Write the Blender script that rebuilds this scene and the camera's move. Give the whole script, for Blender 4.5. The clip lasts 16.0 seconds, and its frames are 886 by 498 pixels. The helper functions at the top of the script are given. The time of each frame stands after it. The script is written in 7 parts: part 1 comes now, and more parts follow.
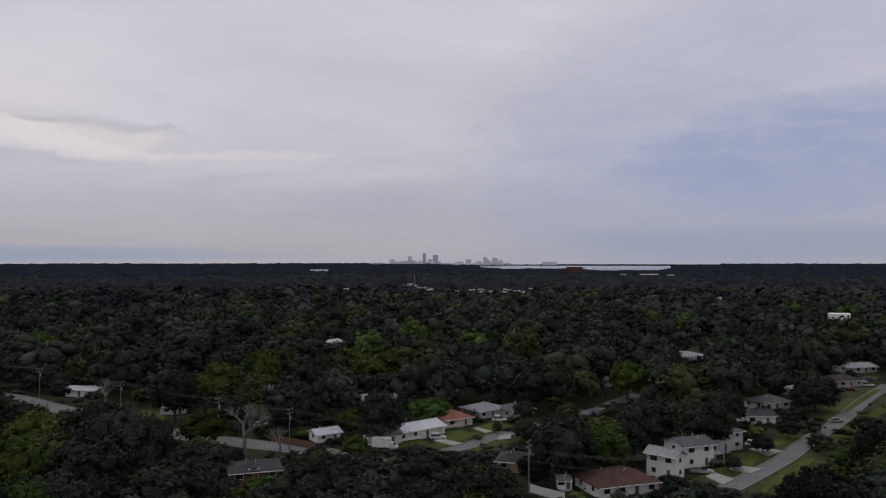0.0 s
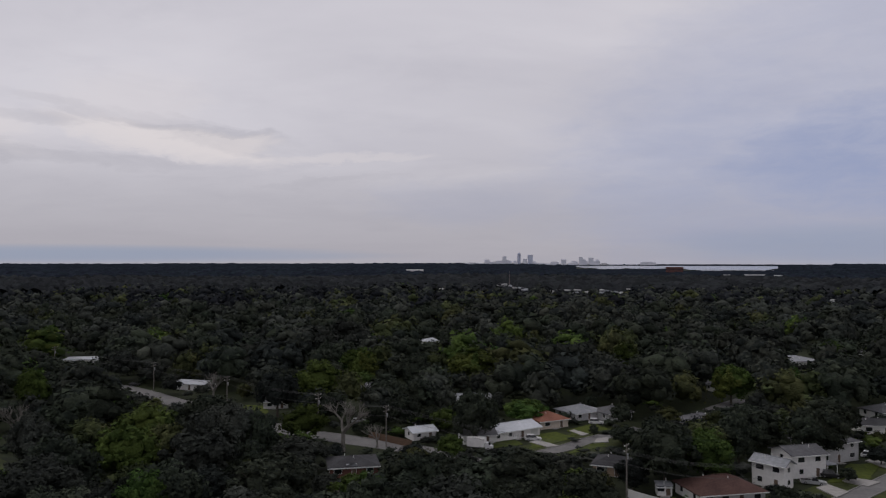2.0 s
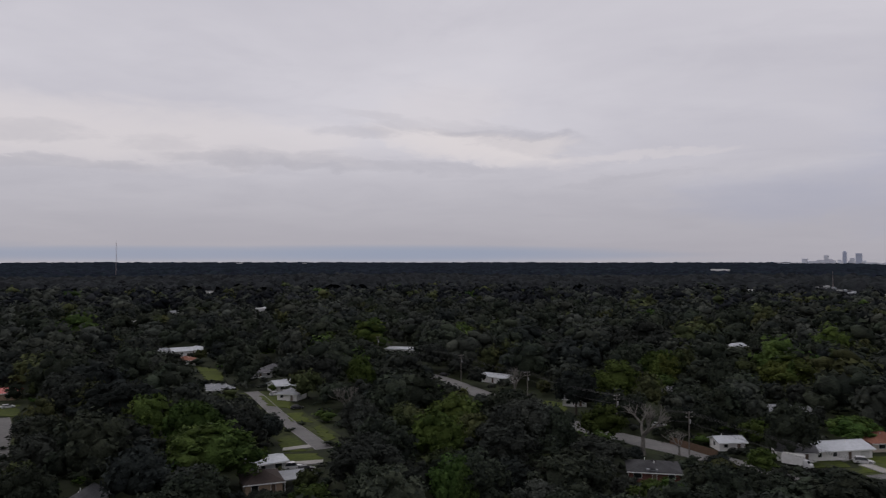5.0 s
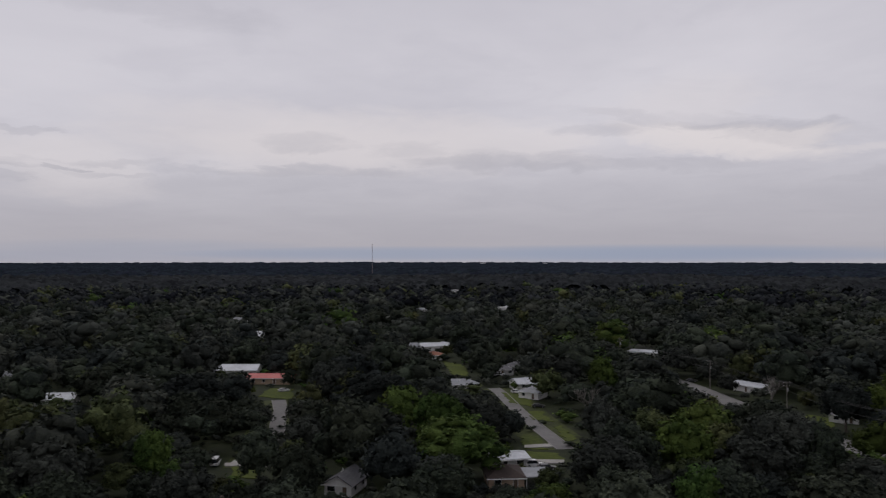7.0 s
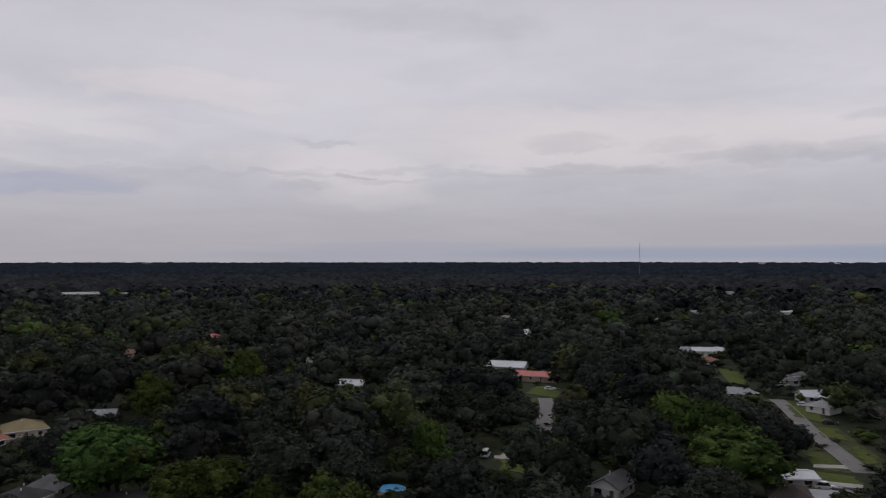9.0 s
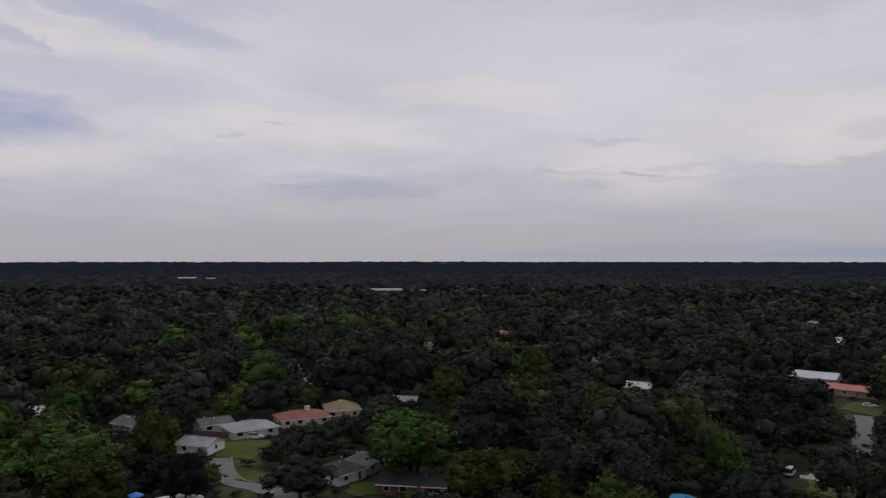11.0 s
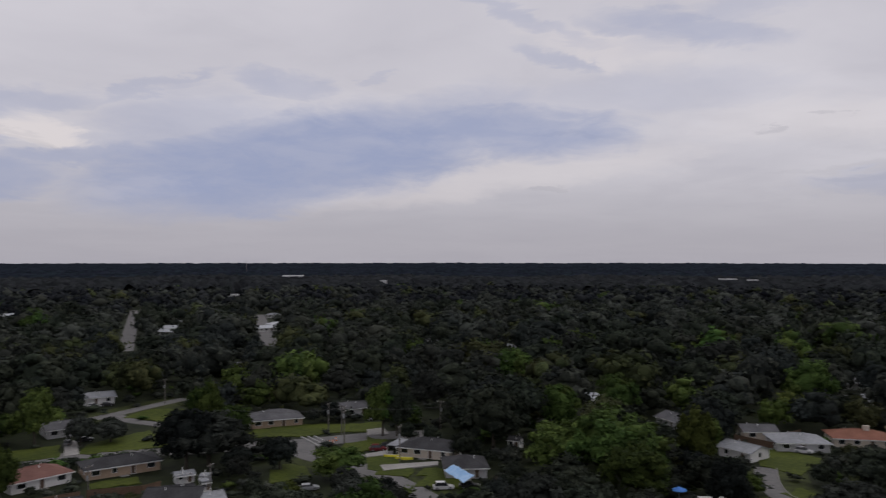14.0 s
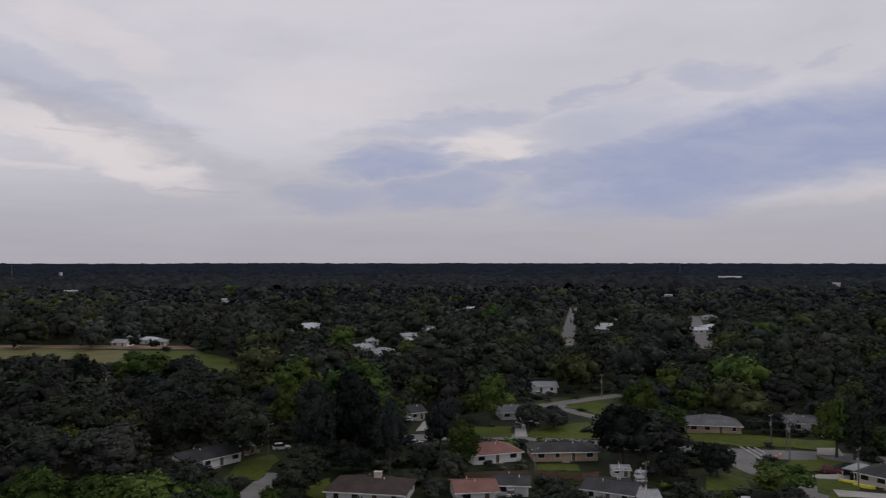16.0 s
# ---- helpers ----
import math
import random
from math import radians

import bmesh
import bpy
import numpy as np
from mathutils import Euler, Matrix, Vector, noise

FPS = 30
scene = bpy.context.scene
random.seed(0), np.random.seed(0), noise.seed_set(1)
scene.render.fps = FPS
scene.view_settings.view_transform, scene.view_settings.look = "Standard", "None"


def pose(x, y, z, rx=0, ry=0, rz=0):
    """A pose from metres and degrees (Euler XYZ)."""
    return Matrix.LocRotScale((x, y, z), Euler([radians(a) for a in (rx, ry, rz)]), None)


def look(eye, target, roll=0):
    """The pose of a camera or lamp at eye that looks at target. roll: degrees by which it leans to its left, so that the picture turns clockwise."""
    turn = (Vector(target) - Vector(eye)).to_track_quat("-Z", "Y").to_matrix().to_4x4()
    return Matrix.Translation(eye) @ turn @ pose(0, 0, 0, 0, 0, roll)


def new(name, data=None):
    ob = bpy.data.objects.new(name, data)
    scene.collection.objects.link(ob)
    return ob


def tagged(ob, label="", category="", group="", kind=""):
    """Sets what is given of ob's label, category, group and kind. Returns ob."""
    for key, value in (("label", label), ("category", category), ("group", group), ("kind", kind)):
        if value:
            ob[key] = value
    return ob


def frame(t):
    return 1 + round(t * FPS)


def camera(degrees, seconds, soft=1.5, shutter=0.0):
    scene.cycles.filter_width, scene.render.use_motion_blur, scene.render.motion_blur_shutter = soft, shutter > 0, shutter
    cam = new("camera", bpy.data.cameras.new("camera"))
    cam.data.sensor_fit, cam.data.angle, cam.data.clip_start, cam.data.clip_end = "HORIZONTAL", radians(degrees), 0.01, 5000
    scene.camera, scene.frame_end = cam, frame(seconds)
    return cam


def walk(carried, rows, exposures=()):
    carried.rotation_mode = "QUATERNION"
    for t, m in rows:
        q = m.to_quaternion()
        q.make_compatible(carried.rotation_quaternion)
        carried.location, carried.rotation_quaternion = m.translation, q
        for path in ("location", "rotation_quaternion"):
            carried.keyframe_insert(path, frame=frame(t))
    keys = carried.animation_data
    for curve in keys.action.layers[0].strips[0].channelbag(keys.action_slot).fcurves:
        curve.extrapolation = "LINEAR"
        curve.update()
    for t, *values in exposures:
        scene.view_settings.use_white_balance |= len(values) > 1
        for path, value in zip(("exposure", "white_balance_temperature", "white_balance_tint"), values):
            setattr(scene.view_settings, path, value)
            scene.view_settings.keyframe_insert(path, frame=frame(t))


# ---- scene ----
cam = camera(60.27, 16.0, soft=1.2, shutter=0.25)
EYE = 52.0
# seconds, yaw, pitch: a drone that hovers and turns to its left
TURNS = [
    (0.0, 0.0, 0.82), (0.5, 1.19, 0.82), (1.0, 2.85, 0.82), (1.5, 4.68, 0.82), (2.0, 7.09, 0.82), (2.5, 9.83, 0.81),
    (3.0, 12.62, 0.81), (3.2, 13.90, 0.81), (5.3, 31.65, 0.75), (5.5, 33.25, 0.75), (6.0, 37.84, 0.76), (6.5, 42.46, 0.76),
    (7.0, 47.05, 0.76), (7.5, 51.84, 0.75), (8.0, 56.72, 0.75), (8.5, 61.74, 0.75), (9.0, 66.78, 0.75), (9.2, 68.80, 0.75),
    (11.3, 90.62, 0.71), (11.5, 92.31, 0.71), (12.0, 97.54, 0.72), (12.5, 102.57, 0.75), (13.0, 108.89, 0.78),
    (13.5, 117.74, 0.81), (14.0, 126.93, 0.81), (14.5, 136.07, 0.82), (15.0, 144.90, 0.82), (15.5, 153.25, 0.82),
    (16.0, 158.63, 0.82),
]
walk(cam, [(t, pose(0, 0, EYE, 90 + pitch, 0, yaw)) for t, yaw, pitch in TURNS])
scene.view_settings.exposure = 0.0

# ---- world and light ----
world = bpy.data.worlds.new("overcast_evening")
scene.world = world
world.use_nodes = True
WT = world.node_tree
WT.nodes.clear()


def wmath(op, a, b=None, clamp=False):
    n = WT.nodes.new("ShaderNodeMath")
    n.operation, n.use_clamp = op, clamp
    for i, v in enumerate((a, b)):
        if v is None:
            continue
        if isinstance(v, (int, float)):
            n.inputs[i].default_value = v
        else:
            WT.links.new(v, n.inputs[i])
    return n.outputs[0]


def wmix(fac, a, b):
    n = WT.nodes.new("ShaderNodeMix")
    n.data_type = "RGBA"
    for i, v in ((0, fac), (6, a), (7, b)):
        if isinstance(v, (int, float, tuple)):
            n.inputs[i].default_value = v
        else:
            WT.links.new(v, n.inputs[i])
    return n.outputs[2]


def wramp(v, lo, hi, a=0.0, b=1.0):
    n = WT.nodes.new("ShaderNodeMapRange")
    n.interpolation_type = "SMOOTHSTEP"
    WT.links.new(v, n.inputs[0])
    for i, x in enumerate((lo, hi, a, b)):
        n.inputs[i + 1].default_value = x
    return n.outputs[0]


SUN_AZ, SUN_EL = -68.0, 58.0
coords = WT.nodes.new("ShaderNodeTexCoord").outputs["Generated"]
split = WT.nodes.new("ShaderNodeSeparateXYZ")
WT.links.new(coords, split.inputs[0])
dx, dy, dz = split.outputs
# the cloud layer: flat sheets, drawn out towards the horizon
lift = wmath("ADD", wmath("MAXIMUM", dz, 0.0), 0.10)
flat = WT.nodes.new("ShaderNodeCombineXYZ")
WT.links.new(wmath("DIVIDE", dx, lift), flat.inputs[0])
WT.links.new(wmath("DIVIDE", dy, lift), flat.inputs[1])


def cloud_noise(scale, detail, rough, offset, out="Fac", source=None):
    m = WT.nodes.new("ShaderNodeMapping")
    WT.links.new(source or flat.outputs[0], m.inputs[0])
    m.inputs[1].default_value = offset
    n = WT.nodes.new("ShaderNodeTexNoise")
    WT.links.new(m.outputs[0], n.inputs["Vector"])
    n.inputs["Scale"].default_value, n.inputs["Detail"].default_value, n.inputs["Roughness"].default_value = scale, detail, rough
    n.inputs["Distortion"].default_value = 0.4
    return n.outputs[out]


soft_sheets = cloud_noise(0.55, 5, 0.55, (3.1, 7.7, 0))
fine_streaks = cloud_noise(1.9, 7, 0.6, (11.3, 2.2, 0))
# bearing and height in degrees, the bearing counted from 80 degrees west so that its seam lies behind
MID = -80.0
ca, sa = math.cos(radians(MID)), math.sin(radians(MID))
east = wmath("SUBTRACT", wmath("MULTIPLY", dx, ca), wmath("MULTIPLY", dy, sa))
north = wmath("ADD", wmath("MULTIPLY", dx, sa), wmath("MULTIPLY", dy, ca))
bearing = wmath("MULTIPLY", wmath("ARCTAN2", east, north), 57.2958)
height = wmath("MULTIPLY", wmath("ARCSINE", dz), 57.2958)
dome = WT.nodes.new("ShaderNodeCombineXYZ")
WT.links.new(wmath("MULTIPLY", bearing, 0.20), dome.inputs[0])
WT.links.new(wmath("MULTIPLY", height, 0.62), dome.inputs[1])
# wind-drawn edges: the sheets are shifted by a streaky turbulence
ruffle = WT.nodes.new("ShaderNodeSeparateColor")
WT.links.new(cloud_noise(1.0, 7, 0.62, (2.3, 4.1, 0.7), "Color", dome.outputs[0]), ruffle.inputs[0])
place = WT.nodes.new("ShaderNodeCombineXYZ")
WT.links.new(wmath("ADD", bearing, wmath("MULTIPLY", wmath("SUBTRACT", ruffle.outputs[0], 0.5), 9.0)), place.inputs[0])
WT.links.new(wmath("ADD", height, wmath("MULTIPLY", wmath("SUBTRACT", ruffle.outputs[1], 0.5), 2.6)), place.inputs[1])


calm = WT.nodes.new("ShaderNodeCombineXYZ")
WT.links.new(bearing, calm.inputs[0])
WT.links.new(height, calm.inputs[1])


def vmath(op, a, b):
    n = WT.nodes.new("ShaderNodeVectorMath")
    n.operation = op
    WT.links.new(a, n.inputs[0])
    n.inputs[1].default_value = b
    return n.outputs["Value" if op == "DOT_PRODUCT" else 0]


def sheet(az, el, wide, tall, slope, amount, soft, source=place):
    """A patch of cloud or of clear air: bearing, height, half width and half height in degrees, its slope, how strong and how soft."""
    d = vmath("SUBTRACT", source.outputs[0], (az - MID, el, 0))
    u = vmath("DOT_PRODUCT", d, (1 / wide, 0, 0))
    v = vmath("DOT_PRODUCT", d, (-slope / tall, 1 / tall, 0))
    r = wmath("ADD", wmath("MULTIPLY", u, u), wmath("MULTIPLY", v, v))
    return wramp(r, 0.7 - 0.75 * soft, 1.1 + soft * 1.5, amount, 0.0)


def most(parts):
    out = parts[0]
    for p in parts[1:]:
        out = wmath("MAXIMUM", out, p)
    return out


thin = most([
    sheet(25.2, 7.1, 13.2, 4.03, 0.06, 0.95, 0.9),
    sheet(20.9, 2.4, 15.6, 2.18, 0.00, 0.55, 0.9),
    sheet(7.4, 6.7, 8.3, 1.26, 0.12, 0.3, 1),
    sheet(20.9, 13.2, 15.6, 6.74, 0.32, 0.45, 1),
    sheet(15.3, 7.8, 10.9, 6.37, 0.11, 0.6, 1),
    sheet(15.2, 10.9, 9.9, 2.87, 0.26, 0.4, 1),
    sheet(-4.3, 4.3, 7.0, 1.40, 0.00, 0.22, 1),
    sheet(-121.8, 9.7, 7.4, 1.77, -0.09, 0.85, 0.7),
    sheet(-109.0, 16.3, 5.5, 0.89, -0.21, 0.5, 0.8),
    sheet(-118.2, 14.6, 2.1, 0.46, -0.33, 0.35, 0.8),
    sheet(-112.0, 12.0, 7.5, 1.20, 0.00, 0.25, 1),
    sheet(-95.0, 5.2, 5.3, 0.60, 0.00, 0.4, 1),
    sheet(-137.5, 7.4, 14.3, 3.20, 0.15, 0.95, 0.5),
    sheet(-124.7, 9.8, 9.6, 1.01, 0.02, 0.6, 0.7),
    sheet(-141.8, 4.4, 6.0, 1.16, 0.00, 0.7, 0.6),
    sheet(-138.6, 12.7, 2.6, 0.71, -0.16, 0.4, 1),
    sheet(-146.6, 12.2, 2.0, 0.30, 0.11, 0.25, 1),
    sheet(-144.6, 9.2, 5.4, 2.27, 0.00, 0.4, 1),
    sheet(-121.3, 17.6, 4.7, 0.51, -0.35, 0.35, 1),
    sheet(-113.7, 16.4, 3.0, 0.59, -0.30, 0.35, 0.9),
    sheet(-107.0, 16.8, 5.7, 0.92, 0.20, 0.3, 1),
    sheet(-162.6, 7.4, 4.0, 1.02, 0.10, 0.85, 0.9),
    sheet(-158.0, 10.2, 5.1, 0.68, 0.12, 0.45, 1),
    sheet(-159.2, 5.3, 4.7, 1.19, 0.10, 0.75, 0.8),
    sheet(-166.4, 4.6, 4.2, 1.09, 0.00, 0.5, 0.9),
    sheet(-148.3, 11.9, 4.5, 0.38, 0.33, 0.35, 1),
    sheet(-139.0, 12.7, 2.6, 0.68, -0.05, 0.4, 1),
    sheet(-132.2, 13.2, 0.7, 0.27, 0.34, 0.25, 1),
    sheet(-151.2, 7.0, 7.1, 0.55, 0.04, 0.6, 0.7),
    sheet(-132.4, 8.6, 10.2, 2.09, 0.25, 0.6, 1),
    sheet(-186.8, 12.2, 7.3, 0.97, -0.32, 0.4, 1),
])
glow = most([
    sheet(-27.2, 8.4, 6.4, 0.98, -0.13, 0.9, 0.8),
    sheet(-29.2, 10.3, 4.2, 2.22, 0.00, 0.35, 1),
    sheet(-25.7, 8.3, 5.6, 0.70, -0.14, 0.95, 0.6),
    sheet(-40.8, 8.7, 4.3, 1.12, -0.11, 0.6, 0.9),
    sheet(-53.0, 9.1, 14.3, 1.52, -0.06, 0.6, 0.9),
    sheet(-24.8, 8.4, 5.0, 0.63, -0.03, 0.95, 0.6),
    sheet(-16.1, 7.4, 6.2, 0.28, 0.06, 0.4, 0.8),
    sheet(-53.7, 8.6, 14.0, 1.78, 0.00, 0.75, 1),
    sheet(-55.8, 7.6, 3.0, 0.38, 0.20, 0.7, 0.8),
    sheet(-72.3, 6.3, 4.1, 1.79, 0.00, 0.45, 1),
    sheet(-83.4, 11.6, 4.3, 0.37, -0.10, 0.4, 1),
    sheet(-85.3, 12.2, 5.4, 0.93, 0.00, 0.55, 1),
    sheet(-75.2, 7.1, 5.8, 1.22, 0.00, 0.5, 1),
    sheet(-98.0, 9.4, 8.4, 1.18, 0.00, 0.4, 1),
    sheet(-115.0, 14.6, 2.2, 0.86, -0.27, 0.5, 0.8),
    sheet(-123.8, 5.9, 13.8, 1.10, 0.12, 0.45, 0.9),
    sheet(-146.6, 5.7, 2.0, 0.48, 0.06, 0.9, 0.7),
    sheet(-114.5, 15.5, 5.5, 0.76, -0.20, 0.45, 0.9),
    sheet(-183.1, 7.6, 6.0, 1.31, -0.33, 1, 0.7),
    sheet(-186.8, 6.3, 3.0, 0.30, 0.00, 0.5, 0.8),
    sheet(-154.6, 8.3, 3.0, 0.72, -0.12, 1, 0.6),
    sheet(-147.1, 5.2, 4.5, 0.50, 0.12, 0.6, 0.8),
    sheet(-182.7, 15.1, 4.2, 1.01, -0.33, 0.5, 1),
    sheet(-166.4, 12.0, 5.8, 2.10, 0.00, 0.3, 1),
    sheet(-131.7, 4.9, 4.4, 0.53, 0.22, 0.5, 0.8),
])
streak = most([
    sheet(-28.3, 2.7, 33.7, 3.17, 0.00, 0.5, 1),
    sheet(-34.7, 3.6, 19.4, 2.43, 0.00, 0.35, 1),
    sheet(-115.7, 2.3, 17.9, 2.34, 0.00, 0.35, 1),
    sheet(-23.7, 9.2, 5.3, 0.51, -0.17, 0.6, 1),
    sheet(-28.9, 7.0, 2.6, 0.22, 0.00, 0.6, 0.8),
    sheet(-19.7, 5.2, 9.4, 0.56, -0.02, 0.4, 1),
    sheet(-27.3, 9.2, 7.5, 0.45, -0.18, 0.5, 1),
    sheet(-35.3, 7.1, 9.4, 0.51, -0.05, 0.7, 0.8),
    sheet(-16.6, 5.3, 5.5, 0.21, 0.05, 0.45, 0.8),
    sheet(-57.0, 8.6, 2.7, 0.54, 0.00, 0.55, 0.9),
    sheet(-57.4, 6.5, 6.4, 0.35, -0.00, 0.7, 0.7),
    sheet(-42.7, 7.1, 7.0, 0.46, -0.03, 0.95, 0.6),
    sheet(-31.7, 6.9, 5.5, 0.30, 0.00, 0.7, 0.7),
    sheet(-25.0, 9.2, 5.4, 0.46, -0.07, 0.9, 0.6),
    sheet(-49.9, 8.2, 2.3, 0.57, 0.00, 0.45, 0.9),
    sheet(-16.1, 5.7, 6.2, 0.32, 0.08, 0.6, 0.8),
    sheet(-35.1, 9.3, 3.0, 0.38, 0.00, 0.5, 0.8),
    sheet(-57.5, 8.3, 2.3, 0.34, 0.05, 0.55, 0.8),
    sheet(-50.3, 8.2, 1.9, 0.59, 0.00, 0.5, 0.8),
    sheet(-57.9, 6.4, 8.0, 0.30, -0.00, 0.75, 0.7),
    sheet(-73.6, 6.0, 0.9, 0.24, 0.00, 1, 0.5),
    sheet(-70.4, 6.7, 3.4, 0.24, 0.00, 0.55, 0.7),
    sheet(-75.6, 8.7, 2.0, 0.19, 0.00, 0.7, 0.7),
    sheet(-79.0, 6.2, 3.7, 0.19, -0.04, 0.7, 0.7),
    sheet(-77.0, 5.4, 2.1, 0.19, 0.00, 0.5, 0.7),
    sheet(-61.3, 5.4, 7.0, 0.84, 0.05, 0.55, 0.9),
    sheet(-68.1, 17.2, 7.4, 0.73, -0.08, 0.5, 1),
    sheet(-69.7, 5.7, 3.5, 0.20, 0.03, 0.6, 0.7),
    sheet(-92.3, 7.4, 4.8, 0.77, -0.04, 0.5, 1),
    sheet(-75.4, 8.7, 1.9, 0.21, 0.08, 0.75, 0.6),
    sheet(-93.3, 6.1, 8.2, 0.23, 0.00, 0.55, 0.8),
    sheet(-66.1, 17.6, 5.1, 0.59, -0.08, 0.4, 1),
    sheet(-94.2, 7.7, 6.4, 0.76, -0.06, 0.35, 0.9),
    sheet(-96.7, 5.4, 3.6, 0.30, 0.04, 0.75, 0.7),
    sheet(-82.8, 6.2, 7.4, 0.21, 0.05, 0.55, 0.8),
    sheet(-104.4, 9.0, 0.8, 0.17, 0.00, 0.8, 0.6),
    sheet(-99.6, 9.7, 1.1, 0.17, 0.00, 0.7, 0.6),
    sheet(-118.8, 5.2, 1.4, 0.15, 0.17, 0.7, 0.7),
    sheet(-88.7, 5.3, 6.3, 0.42, 0.10, 0.4, 1),
    sheet(-95.7, 5.2, 5.5, 0.47, 0.15, 0.35, 0.8),
    sheet(-117.5, 9.1, 2.1, 0.17, -0.02, 0.6, 0.7),
    sheet(-118.8, 5.3, 1.3, 0.17, 0.20, 0.7, 0.6),
    sheet(-180.2, 8.8, 11.0, 0.87, -0.34, 0.85, 0.9),
    sheet(-175.3, 6.9, 6.6, 0.89, -0.26, 0.6, 1),
    sheet(-176.1, 4.9, 2.3, 0.12, -0.05, 0.8, 0.6),
    sheet(-184.1, 8.7, 2.1, 0.11, -0.03, 0.5, 0.7),
    sheet(-163.9, 8.8, 3.4, 0.68, 0.10, 0.5, 0.9),
    sheet(-156.7, 3.4, 3.8, 0.34, 0.00, 0.45, 0.9),
    sheet(-155.0, 7.8, 2.1, 0.25, -0.30, 0.5, 0.7),
])
rim = most([
    sheet(-26.2, 0.3, 11.3, 0.34, 0.00, 0.6, 1, calm),
    sheet(-36.0, 0.4, 13.6, 0.39, 0.00, 0.7, 1, calm),
    sheet(-49.1, 0.4, 16.5, 0.41, 0.00, 0.65, 1, calm),
    sheet(-36.8, 0.4, 11.8, 0.42, 0.00, 0.6, 1, calm),
    sheet(-32.8, 0.4, 14.4, 0.48, 0.00, 0.75, 1, calm),
    sheet(22.7, 1.0, 10.8, 1.10, 0.00, 0.5, 1, calm),
    sheet(-67.8, 0.6, 9.1, 0.62, 0.00, 0.3, 1, calm),
    sheet(-71.6, 0.3, 11.3, 0.40, 0.00, 0.3, 1, calm),
])
air = WT.nodes.new("ShaderNodeTexSky")
air.sky_type, air.sun_disc = "NISHITA", False
air.sun_elevation, air.sun_rotation = radians(SUN_EL), radians(SUN_AZ)
pale = wmix(wramp(soft_sheets, 0.30, 0.70), (0.56, 0.54, 0.595, 1), (0.665, 0.64, 0.69, 1))
pale = wmix(wramp(fine_streaks, 0.48, 0.72, 0.0, 0.22), pale, (0.47, 0.455, 0.515, 1))
# thicker and greyer in the last degrees above the horizon
low = wramp(dz, 0.0, 0.17, 0.8, 0.0)
pale = wmix(low, pale, (0.37, 0.355, 0.405, 1))
wisps = wramp(cloud_noise(1.0, 8, 0.66, (7.9, 1.4, 3.3), "Fac", dome.outputs[0]), 0.30, 0.68, 0.55, 1.0)
pale = wmix(wmath("MULTIPLY", glow, 0.8), pale, (0.76, 0.70, 0.70, 1))
pale = wmix(wmath("MULTIPLY", wmath("MULTIPLY", streak, wisps), 0.62), pale, (0.405, 0.392, 0.44, 1))
cloudy = wmix(wmath("MULTIPLY", thin, wmath("ADD", wmath("MULTIPLY", wisps, 0.5), 0.52)), pale, (0.31, 0.352, 0.525, 1))
cloudy = wmix(rim, cloudy, (0.27, 0.325, 0.45, 1))
# unseen sky overhead, dimmed to lessen the light from above
cloudy = wmix(wramp(dz, 0.5, 0.95, 0.0, 0.5), cloudy, (0.34, 0.34, 0.37, 1))
sky_air = WT.nodes.new("ShaderNodeVectorMath")
sky_air.operation = "SCALE"
WT.links.new(air.outputs[0], sky_air.inputs[0])
sky_air.inputs["Scale"].default_value = 0.06
whole = wmix(0.94, sky_air.outputs[0], cloudy)
back = WT.nodes.new("ShaderNodeBackground")
back.inputs[1].default_value = 1.0
WT.links.new(whole, back.inputs[0])
wout = WT.nodes.new("ShaderNodeOutputWorld")
WT.links.new(back.outputs[0], wout.inputs[0])

sun = new("sun", bpy.data.lights.new("sun", "SUN"))
sun.data.energy, sun.data.angle, sun.data.color = 0.65, radians(50), (1.0, 0.95, 0.9)
sun.matrix_world = look((0, 0, 100), (100 * math.sin(radians(SUN_AZ + 180)), 100 * math.cos(radians(SUN_AZ + 180)), 100 - 100 * math.tan(radians(SUN_EL))))

# ---- materials ----


